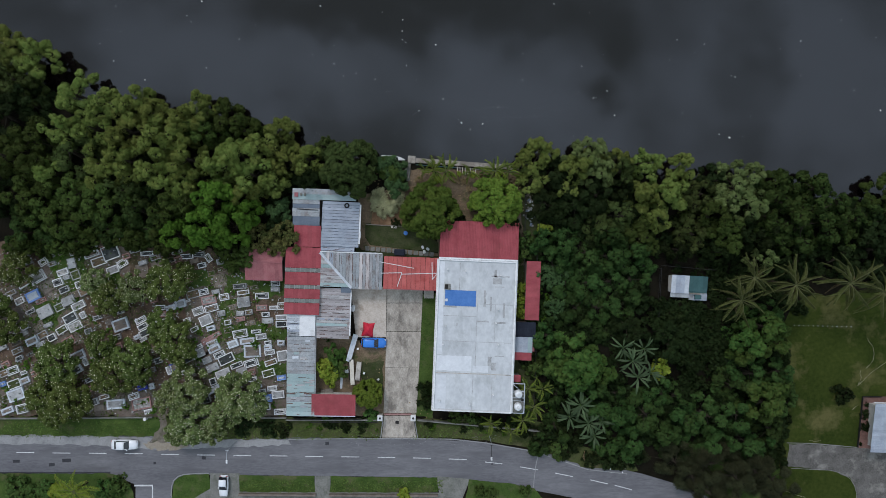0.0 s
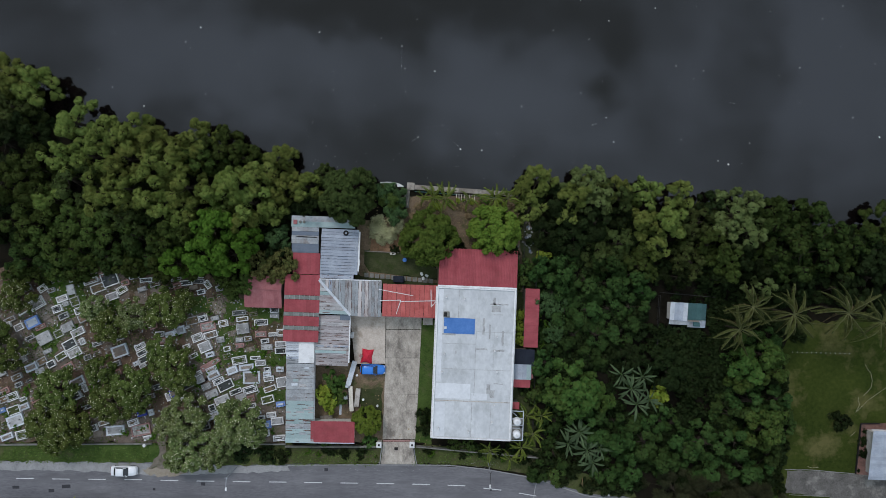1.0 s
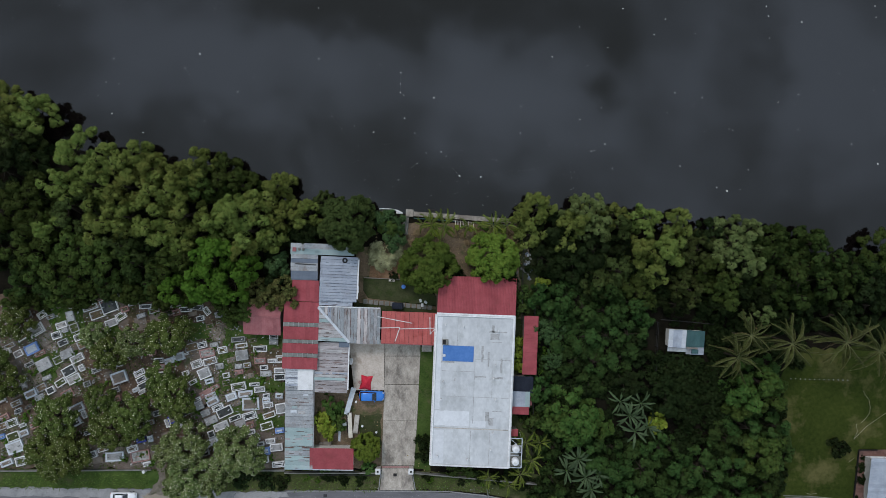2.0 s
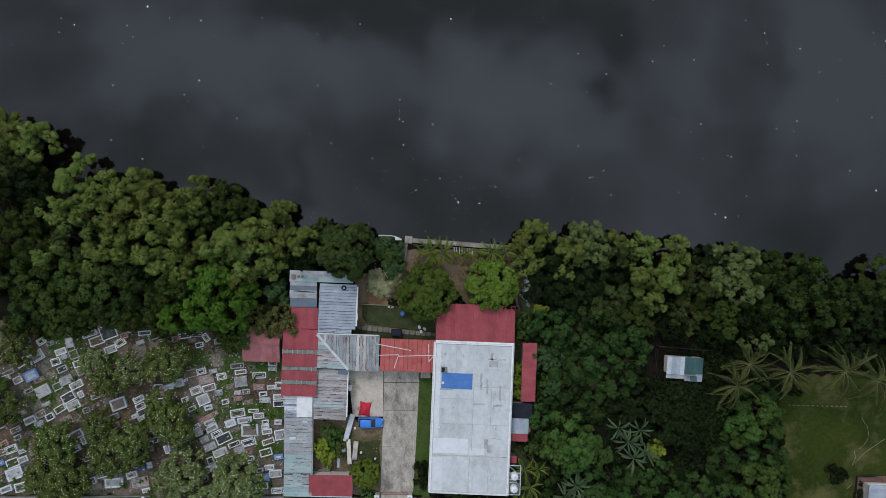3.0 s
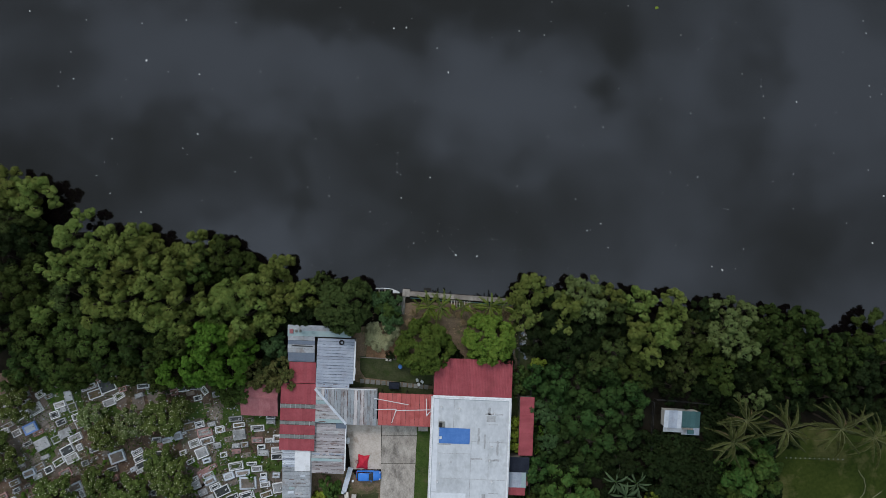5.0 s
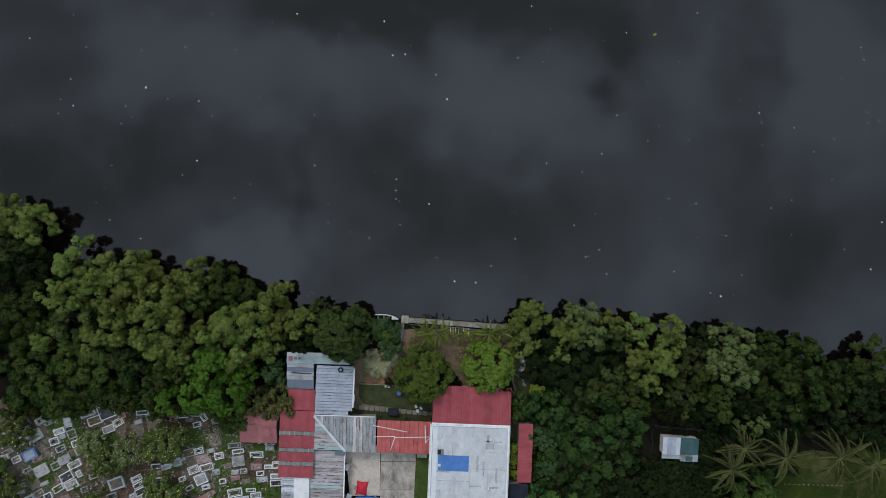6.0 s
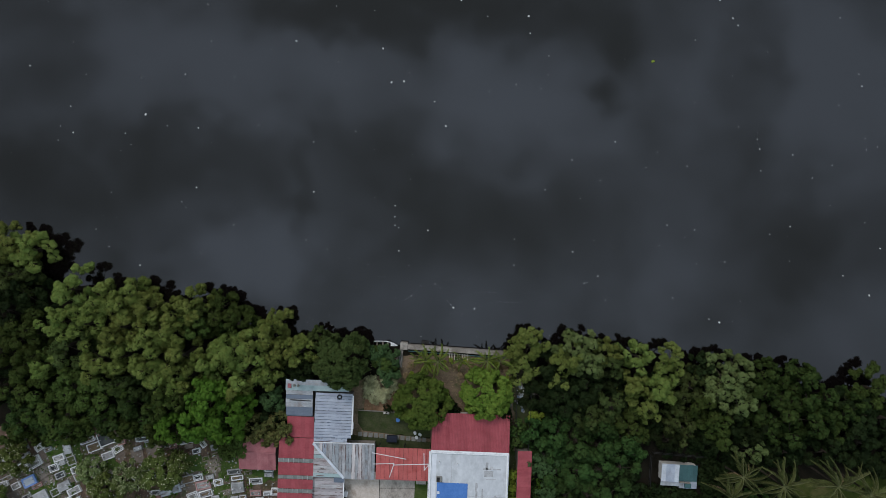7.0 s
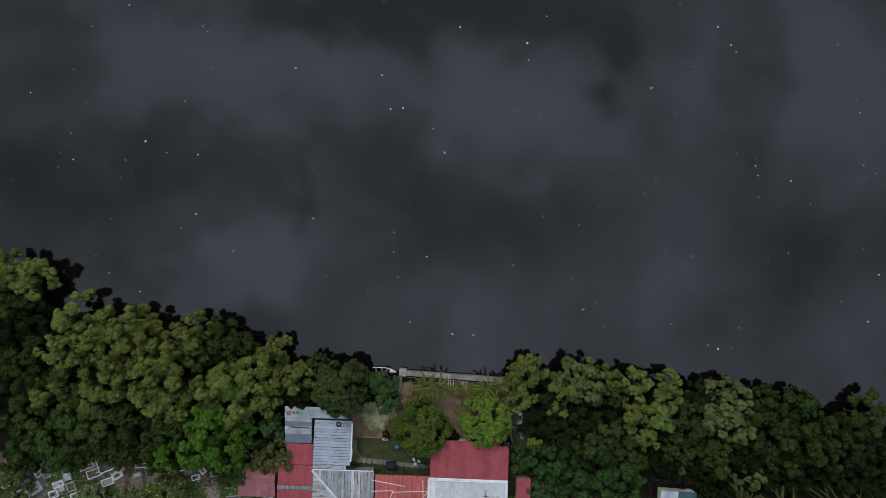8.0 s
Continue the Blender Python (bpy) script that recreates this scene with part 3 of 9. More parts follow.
SHORE = [(-1500, 120), (-400, 70), (-110, 40), (-77.25, 30.05), (-68.38, 27.59), (-61.48, 25.62), (-51.62, 22.66), (-37.83, 20.69), (-26.01, 16.75), (-16.16, 15.27),
         (-9.27, 15.76), (-6.12, 15.66), (13.77, 14.28), (22.24, 14.77), (34.05, 13.10), (46.84, 9.85), (57.66, 8.57), (68.48, 7.39), (77.14, 5.91),
         (110, 0), (400, -60), (1500, -300)]
outline = []
for (ax, ay), (bx, by) in zip(SHORE, SHORE[1:]):
    n = max(1, int(min(40, math.hypot(bx - ax, by - ay) / 1.5)))
    for i in range(n):
        k = i / n
        wob = 0.35 * noise.noise(Vector((ax + (bx - ax) * k, ay + (by - ay) * k, 0.3)) * 0.6)
        outline.append((ax + (bx - ax) * k, ay + (by - ay) * k + wob))
outline += [SHORE[-1], (1500, -1500), (-1500, -1500)]
sheet_of("ground", outline, 0.0, 4.0, GROUND, "earth and leaf litter darkened for the shade under the trees", "ground")

# road: straight from the west, bending south in the east
ROAD = [(-400, -34.6), (-76.48, -35.01), (-56.97, -35.10), (-37.46, -35.30), (-17.96, -35.49), (-4.31, -35.68), (4.47, -36.07), (11.30, -37.05), (19.10, -38.51), (26.89, -40.06), (33.72, -41.62), (40.54, -43.66), (53.20, -49.21), (79.47, -63.79), (200, -120)]
band("road", ROAD, 6.6, 0.03, 0.3, ASPHALT, "grey worn two-lane asphalt road", "road")
sheet_of("road_branch", ragged([(-57.94, -38.12), (-43.80, -38.12), (-46.62, -40.65), (-47.20, -42.79), (-47.5, -150), (-53, -150), (-53.05, -42.79), (-53.06, -40.26)], 4, 0.03), 0.026, 0.3, ASPHALT, "grey asphalt side road", "road")


def dash(x, y, turn, long=3.05, wide=0.13):
    single("lane_dash", boxed(-long / 2, -wide / 2, 0.0, long / 2, wide / 2, 0.005), ROAD_PAINT, pose(x, y, 0.03, 0, 0, turn), "worn white painted dash along the road's middle", "road marking", "dashes along the road", "structure")


dash(-72.09, -34.71, 0)
dash(-65.85, -34.81, -0.6)
dash(-59.60, -34.86, -0.6)
dash(-53.36, -34.91, -0.6)
dash(-47.12, -35.05, -0.6)
dash(-40.88, -35.15, -0.6)
dash(-34.63, -35.25, -0.6)
dash(-28.39, -35.30, -0.6)
dash(-22.25, -35.39, -0.6)
dash(-16.01, -35.47, -0.6)
dash(-9.77, -35.57, -0.6)
dash(-3.62, -35.68, -1)
dash(2.52, -35.88, -2)
dash(8.71, -36.51, -6)
dash(14.81, -37.44, -9.5)
dash(20.85, -38.56, -11.5)
dash(26.89, -39.77, -13)
dash(31.09, -40.75, -15)
single("road_marking", boxed(-1.6, -0.13, 0, 1.6, 0.13, 0.005), ROAD_PAINT, pose(-51.69, -40.41, 0.032), "white give-way line at the side road", "road marking", "", "structure")
single("road_marking", boxed(-0.09, -3.5, 0, 0.09, 0, 0.005), ROAD_PAINT, pose(-50.13, -40.55, 0.032), "white centre line of the side road", "road marking", "", "structure")
for px, py, w, d in ((-73.64, -36.22, 1.2, 0.5), (-67.50, -36.81, 1.0, 0.55), (-64.96, -36.08, 1.5, 0.6), (-41.27, -35.64, 0.7, 0.55), (-49.75, -36.56, 0.45, 0.4), (-20.01, -33.15, 0.62, 0.55), (8.47, -36.66, 0.3, 0.3)):
    single("tar_patch", boxed(-w / 2, -d / 2, 0, w / 2, d / 2, 0.006), TAR, pose(px, py, 0.03, 0, 0, rng.uniform(-4, 4)), "square dark tar repair in the road", "road repair", "tar repairs", "structure")
# tarred cracks across the road
for line in ([(16.47, -34.90), (16.07, -36.56), (15.68, -39.48), (15.58, -41.04)],):
    band("road_crack", line, 0.13, 0.036, 0.004, TAR if line[0][0] < 14 else GRAVEL, "long crack across the asphalt", "crack")

# shoulders and verges
sheet_of("gravel_shoulder", ragged([(-300, -30.7), (-76.49, -31.60), (-63.80, -31.60), (-53.07, -31.98), (-47.22, -32.37), (-26.74, -32.47), (-26.15, -33.44), (-37.46, -33.84), (-51.12, -34.13), (-63.80, -33.35), (-76.48, -33.25), (-300, -32.6)], 0.8, 0.2, 3), 0.04, 0.25, GRAVEL, "pale patchy gravel shoulder beside the road", "road shoulder")
band("road_edge", [(-26.74, -32.47), (-17.96, -32.32), (-4.31, -32.32), (1.55, -32.42), (7.40, -33.05), (15.20, -34.42), (17.15, -35.00), (24.95, -37.63), (31.77, -38.41)], 0.16, 0.07, 0.25, GRAVEL, "thin sandy edge of the road", "road shoulder")
sheet_of("verge", ragged([(-300, -28.5), (-76.49, -28.67), (-48.40, -28.67), (-48.39, -31.89), (-76.49, -31.69), (-300, -31)], 1, 0.25, 5), 0.05, 0.25, GRASS, "green grass verge below the cemetery wall", "grass verge")
sheet_of("verge", ragged([(-48.50, -28.67), (-10.16, -28.87), (-10.35, -32.08), (-25.76, -32.18), (-28.69, -32.47), (-48.49, -32.18)], 1, 0.25, 6), 0.05, 0.25, VERGE_GRASS, "uneven grass verge in front of the fence", "grass verge")
sheet_of("verge", ragged([(-4.89, -28.87), (17.15, -29.55), (23.98, -33.64), (32.75, -36.07), (33.72, -37.92), (24.95, -37.34), (17.15, -34.61), (13.25, -33.64), (7.40, -32.57), (-4.50, -32.08)], 1, 0.25, 7), 0.05, 0.25, VERGE_GRASS, "grass verge along the bending road", "grass verge")
# the drain's black shadow, laid as a flat dark strip
band("drain", [(-120, -38.2), (-76.47, -38.18), (-57.4, -38.2)], 0.28, 0.036, 0.2, TAR, "flat dark strip standing for the shadow in the roadside drain", "drain")
sheet_of("kerb", [(-47.01, -42.79), (-46.91, -40.65), (-46.53, -39.48), (-45.75, -38.75), (-44.67, -38.39), (-42.82, -38.27), (-40.38, -38.22), (-40.38, -38.37), (-42.82, -38.41), (-44.67, -38.56), (-45.65, -38.90), (-46.38, -39.58), (-46.72, -40.65), (-46.81, -42.79)], 0.1, 0.3, GRAVEL, "low pale concrete kerb of the grass island", "kerb")
for outline, label in (([(-300, -38.5), (-76.47, -38.32), (-57.45, -38.32), (-56.18, -38.61), (-54.81, -39.39), (-53.93, -40.46), (-53.45, -41.63), (-53.35, -42.79), (-53.28, -73.52), (-300, -80)], "grass verge south of the road"),
                       ([(-46.62, -40.65), (-46.33, -39.68), (-45.65, -39.00), (-44.67, -38.61), (-42.82, -38.46), (-40.38, -38.41), (-40.19, -40.94), (-43.30, -42.79), (-46.81, -42.79)], "grass island at the junction"),
                       ([(-35.12, -38.61), (-22.15, -38.70), (-22.05, -41.53), (-35.11, -41.43)], "strip of mown grass by the road"),
                       ([(-19.42, -38.80), (-0.99, -38.99), (-0.89, -41.53), (-19.61, -41.53)], "strip of mown grass by the road"),
                       ([(4.47, -39.38), (11.30, -39.97), (15.68, -40.84), (17.34, -42.79), (18.60, -46.29), (3.30, -46.29)], "grass verge with shrubs at the bend")):
    sheet_of("verge", ragged(outline, 0.8, 0.12, 8), 0.055, 0.25, GRASS, label, "grass verge")
sheet_of("south_yard", [(-46.81, -42.79), (-43.30, -42.79), (-40.19, -40.94), (-40.19, -38.32), (-35.12, -38.31), (-35.11, -41.43), (-22.15, -41.53), (-22.15, -38.80), (-19.42, -38.80), (-19.42, -41.53), (-0.70, -41.62), (-1.18, -38.80), (4.67, -39.29), (3.30, -42.79), (3.30, -63.80), (-46.78, -63.80)], 0.05, 0.3, DARK_CONCRETE, "grey stained concrete drives and yard fronts", "yard")
sheet_of("yard_wall", [(-35.11, -41.62), (-21.85, -41.72), (-21.85, -42.01), (-35.11, -41.92)], 0.75, 0.8, BROWN_STONE, "low brown front garden wall", "wall")
sheet_of("yard_wall", [(-19.61, -41.72), (-0.89, -41.82), (-0.89, -42.11), (-19.61, -42.01)], 0.75, 0.8, BROWN_STONE, "low brown front garden wall", "wall")

# cemetery, gardens, lawn
sheet_of("cemetery_ground", ragged([(-82.44, 0.49), (-76.58, 1.47), (-60.96, 3.23), (-44.35, 2.45), (-35.56, -2.43), (-26.96, -3.41), (-26.94, -28.48), (-82.35, -28.48)], 2.5, 0.8, 9), 0.03, 0.2, GRAVE_SOIL, "worn brown cemetery ground with grass between the graves", "cemetery ground")
sheet_of("footpath", ragged([(-49.77, -24.87), (-48.40, -25.36), (-47.62, -28.28), (-47.52, -30.72), (-47.42, -32.86), (-50.73, -32.96), (-49.95, -31.89), (-48.79, -30.23), (-49.08, -27.80)], 0.5, 0.3, 10), 0.062, 0.2, TRODDEN, "trodden sandy path out of the cemetery", "footpath")
sheet_of("sandy_patch", ragged([(-51.90, -33.06), (-49.66, -32.76), (-46.24, -32.96), (-43.81, -33.35), (-45.46, -34.13), (-48.68, -34.32), (-50.92, -33.93)], 0.5, 0.3, 21), 0.058, 0.2, SAND, "sandy earth washed over the gravel shoulder", "sand")
sheet_of("garden_grass", ragged([(-14.08, 4.89), (-4.80, 4.60), (-0.80, 1.47), (-0.80, -0.09), (-13.10, 0.89)], 0.8, 0.15, 11), 0.04, 0.2, GARDEN_EARTH, "patch of thin worn grass behind the sheds", "garden")
sheet_of("garden_soil", ragged([(-14.67, 9.77), (-6.27, 11.24), (-6.07, 14.17), (13.08, 13.88), (14.24, -2.43), (-0.80, -2.43), (-0.89, 4.89), (-14.08, 4.60)], 0.8, 0.2, 12), 0.03, 0.2, SOIL, "bare brown garden soil with weeds", "garden")
sheet_of("garden_soil", [(-15.05, 1.28), (-0.41, -0.29), (-0.40, -3.41), (-15.05, -2.43)], 0.02, 0.2, GARDEN_EARTH, "bare dark earth behind the sheds", "garden")
sheet_of("garden_soil", [(12.88, 14.17), (17.38, 14.17), (16.97, -3.41), (16.18, -29.74), (11.79, -29.55), (12.48, -3.41)], 0.015, 0.2, GARDEN_EARTH, "dark weedy earth along the boundary fence", "garden")
sheet_of("riverside_bed", ragged([(-4.80, 14.17), (12.78, 13.88), (12.78, 11.24), (-4.80, 11.44)], 0.8, 0.15, 13), 0.05, 0.2, SOIL, "dry brown bed behind the quay wall", "garden")
sheet_of("garden_bed", ragged([(-12.31, 8.61), (-7.10, 8.62), (-6.71, 4.50), (-12.40, 4.49)], 0.6, 0.12, 22), 0.055, 0.2, RED_SOIL, "reddish soil bed under the pale shrub", "garden")
sheet_of("garden_path", [(-14.67, 9.29), (-13.30, 9.48), (-13.49, 2.45), (-12.61, 1.08), (-0.80, -0.38), (-0.80, -0.87), (-14.08, 0.30), (-15.05, 1.47)], 0.06, 0.3, SOIL, "narrow trodden earth path round the shed", "footpath")
for i in range(13):
    ax, ay = -13.10, 0.49
    single("stepping_slab", boxed(-0.36, -0.38, 0, 0.36, 0.38, 0.06, 0.02), DARK_CONCRETE, pose(ax + i * 0.93 + rng.uniform(-0.05, 0.05), ay - i * 0.085, 0.05, 0, 0, rng.uniform(-8, 2)), "grey stained concrete slab of a garden path", "paving slab", "stepping slabs behind the sheds")
sheet_of("garden_soil", ragged([(-22.66, -14.63), (-15.53, -14.63), (-14.07, -16.10), (-9.77, -16.29), (-10.16, -28.28), (-22.25, -28.57)], 0.8, 0.15, 14), 0.035, 0.2, SOIL, "bare front garden soil with thin grass", "garden")
sheet_of("garden_grass", ragged([(-14.07, -19.02), (-10.26, -19.02), (-10.36, -24.87), (-14.06, -24.87)], 0.7, 0.25, 15), 0.045, 0.2, GARDEN_EARTH, "thin worn grass in the front garden", "garden")
sheet_of("grass_strip", ragged([(-3.92, -7.31), (-0.89, -7.31), (-1.77, -28.77), (-4.79, -28.28)], 0.7, 0.12, 16), 0.05, 0.2, GRASS, "grass strip between driveway and house", "garden")
sheet_of("lawn", ragged([(58.74, -12.39), (60.11, -9.75), (62.55, -7.80), (79.64, -6.53), (83.48, -24.87), (83.40, -50.18), (57.58, -50.18), (57.91, -32.95), (58.12, -24.87)], 1.2, 0.4, 17), 0.04, 0.2, LAWN, "mown green lawn with worn yellowish patches", "lawn")
sheet_of("old_drive", ragged([(59.67, -33.25), (63.96, -33.25), (71.75, -33.93), (83.45, -34.90), (84.39, -46.29), (69.77, -46.29), (71.44, -41.91), (70.28, -38.99), (66.87, -37.73), (59.27, -37.14)], 0.8, 0.14, 18), 0.05, 0.25, OLD_CONCRETE, "dark stained concrete drive curving round a grass island", "drive")
band("drive_edge", [(59.28, -33.05), (63.96, -33.15), (68.83, -33.59), (71.66, -33.83)], 0.12, 0.065, 0.25, DARK_CONCRETE, "thin pale kerb along the lawn", "kerb")
band("drive_edge", [(60.05, -37.43), (66.87, -37.77), (68.82, -38.31), (70.28, -39.28), (70.96, -40.45), (71.34, -41.91), (70.95, -44.34)], 0.09, 0.065, 0.25, DARK_CONCRETE, "thin pale kerb round the grass island", "kerb")
sheet_of("grass_island", ragged([(58.10, -37.34), (66.87, -37.82), (70.08, -39.09), (71.15, -41.81), (69.77, -46.29), (58.08, -46.29)], 1, 0.1, 19), 0.055, 0.25, LAWN, "rounded grass island in the drive", "lawn")
sheet_of("verge", ragged([(40.55, -34.61), (58.59, -34.61), (58.56, -46.29), (43.46, -44.35)], 1.5, 0.4, 20), 0.025, 0.2, GRASS, "rough weedy ground under the trees", "grass verge")

for k, outline in enumerate(([(-68.76, -0.97), (-61.93, 0.49), (-61.72, -5.36), (-64.06, -7.32), (-67.19, -4.39)],
                             [(-48.25, -3.22), (-38.97, -3.22), (-40.24, -5.36), (-43.36, -6.34), (-47.27, -5.36)],
                             [(-37.70, -3.90), (-26.96, -3.90), (-26.96, -7.51), (-32.62, -8.29), (-33.40, -5.95), (-37.50, -7.32)],
                             [(-38.67, -9.27), (-35.55, -8.10), (-36.13, -11.22), (-38.47, -12.68)],
                             [(-38.28, -12.68), (-33.59, -12.19), (-26.95, -13.36), (-26.95, -15.51), (-33.59, -14.73), (-37.88, -15.12)],
                             [(-36.51, -17.56), (-33.59, -16.10), (-33.97, -19.02), (-36.02, -19.02)],
                             [(-32.12, -19.02), (-26.95, -19.02), (-26.94, -21.36), (-32.12, -21.75)],
                             [(-70.69, -9.27), (-65.81, -7.80), (-66.77, -14.15), (-69.71, -12.19)],
                             [(-56.06, -3.41), (-54.30, -5.36), (-57.03, -8.29), (-61.91, -7.32), (-60.94, -3.41)])):
    sheet_of("cemetery_grass", ragged(outline, 0.7, 0.45, 50 + k), 0.056, 0.2, GRASS, "patch of rough green grass among the graves", "cemetery ground")

for k, outline in enumerate(([(-77.53, -7.32), (-72.66, -4.39), (-68.76, -2.43), (-63.87, -3.41), (-61.91, -8.29), (-62.87, -15.12), (-66.77, -16.29), (-72.63, -15.12), (-76.54, -11.22)],
                             [(-44.34, -6.34), (-37.51, -3.41), (-34.58, -5.36), (-33.59, -11.22), (-37.49, -15.12), (-42.36, -19.02), (-44.32, -15.12)],
                             [(-39.44, -16.10), (-31.64, -13.66), (-26.95, -14.14), (-26.94, -28.28), (-33.57, -28.48), (-34.55, -22.92), (-40.41, -23.90), (-43.34, -19.02)],
                             [(-61.93, 1.47), (-54.11, 0.49), (-54.59, -4.39), (-61.92, -2.43)],
                             [(-61.87, -24.38), (-48.21, -23.90), (-48.69, -28.38), (-61.86, -28.38)],
                             [(-79.45, -19.02), (-70.66, -20.00), (-71.13, -28.28), (-79.42, -28.28)])):
    sheet_of("grave_paving", ragged(outline, 0.9, 0.4, 30 + k), 0.045, 0.2, GRAVE_PAVE, "worn grey-brown gravel between the graves", "cemetery ground")

# ---- plants ----
def leaf_faces(r, centres, radii, count, leaf, up=0.25, flat=1.0, thin=0.3, droop=0.0):
    """Diamond leaves over the outside of round clumps, as corners of quads; droop turns them into hanging needles."""
    out = []
    for c, rad in zip(centres, radii):
        n = max(6, int(count * (rad ** 2)))
        d = r.normal(size=(n, 3))
        d[:, 2] += up
        d /= np.linalg.norm(d, axis=1)[:, None]
        p = c + d * (rad * r.uniform(0.82, 1.05, (n, 1))) * np.array((1, 1, flat))
        nrm = d + (0, 0, 0.12) + r.normal(scale=0.18, size=(n, 3))
        nrm /= np.linalg.norm(nrm, axis=1)[:, None]
        a = np.cross(nrm, r.normal(size=(n, 3)))
        if droop:
            a = a * (1 - droop) + droop * (d * (1, 1, 0.2) + (0, 0, -0.7) + r.normal(scale=0.25, size=(n, 3)))
        a /= np.linalg.norm(a, axis=1)[:, None]
        b = np.cross(nrm, a)
        b /= np.linalg.norm(b, axis=1)[:, None]
        s = leaf * r.uniform(0.65, 1.35, (n, 1))
        quad = np.stack([p - a * s * 0.5, p - b * s * thin, p + a * s * 0.5, p + b * s * thin], axis=1)
        out.append(quad.reshape(-1, 3))
    return np.concatenate(out)


CORE = [Vector(v).normalized() for v in ((1, 1, 1), (1, -1, 1), (-1, -1, 1), (-1, 1, 1), (1, 1, -1), (1, -1, -1), (-1, -1, -1), (-1, 1, -1))]
CORE_FACES = ((0, 3, 2, 1), (4, 5, 6, 7), (0, 1, 5, 4), (1, 2, 6, 5), (2, 3, 7, 6), (3, 0, 4, 7))


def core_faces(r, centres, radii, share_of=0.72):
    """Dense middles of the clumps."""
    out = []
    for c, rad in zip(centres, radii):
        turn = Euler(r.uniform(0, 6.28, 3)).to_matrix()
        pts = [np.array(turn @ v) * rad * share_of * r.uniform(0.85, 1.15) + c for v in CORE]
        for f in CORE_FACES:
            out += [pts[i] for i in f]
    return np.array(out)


def crown_clumps(r, radius, low, high, lobes, size, per=8, lobed=1.0, rough=0.26, puff=1.0):
    """Lobes spread over a dome, each a cushion of small clumps, with dark gaps between."""
    turn = r.uniform(0, 6.28, 3)
    c, s = [], []
    for i in range(lobes):
        z = 1 - (i + 0.5) / lobes * 1.1
        ang = i * 2.39996 + r.uniform(-0.4, 0.4)
        ring = math.sqrt(max(0.0, 1 - z * z)) if z > 0 else 1.0 - 0.2 * r.random()
        lobe = 1 + lobed * (0.13 * math.sin(2 * ang + turn[0]) + 0.1 * math.sin(3 * ang + turn[1]))
        rad = size * r.uniform(0.7, 1.3)
        reach = max(0.0, radius * lobe * r.uniform(0.92, 1.1) - rad * 0.85)
        mid = np.array((math.cos(ang) * ring * reach, math.sin(ang) * ring * reach, low + (high - low) * (max(z, -0.15) + 0.15) / 1.15 * r.uniform(1 - rough, 1.0) - rad * 0.7))
        c.append(mid)
        s.append(rad * 0.72)
        for k in range(per):
            d = r.normal(size=3)
            d[2] = abs(d[2]) * 0.9 + 0.05
            d[:2] += 0.5 * np.array((math.cos(ang), math.sin(ang))) * ring
            d /= np.linalg.norm(d)
            c.append(mid + d * rad * np.array((0.74, 0.74, 0.6)))
            s.append(rad * puff * r.uniform(0.34, 0.52))
    return np.array(c), np.array(s)


def trunk_bm(r, height, thick, tips, sides=7):
    bm = bmesh.new()
    fork = height * 0.4
    bend = r.uniform(-0.3, 0.3, 2)
    tube(bm, [(0, 0, -0.3), (bend[0] * 0.3, bend[1] * 0.3, fork * 0.5), (bend[0], bend[1], fork), (bend[0] * 1.2, bend[1] * 1.2, height * 0.55)], [thick * 1.3, thick, thick * 0.85, thick * 0.3], sides)
    for t in tips:
        t = tuple(Vector(t) * 0.84)
        mid = Vector((bend[0], bend[1], fork)).lerp(Vector(t), 0.5) - Vector((0, 0, 0.03 * height))
        tube(bm, [(bend[0], bend[1], fork * r.uniform(0.8, 1.2)), mid, t], [thick * 0.38, thick * 0.22, thick * 0.08], 5)
    return bm


MODELS = {}
plant_rng = np.random.default_rng(19)


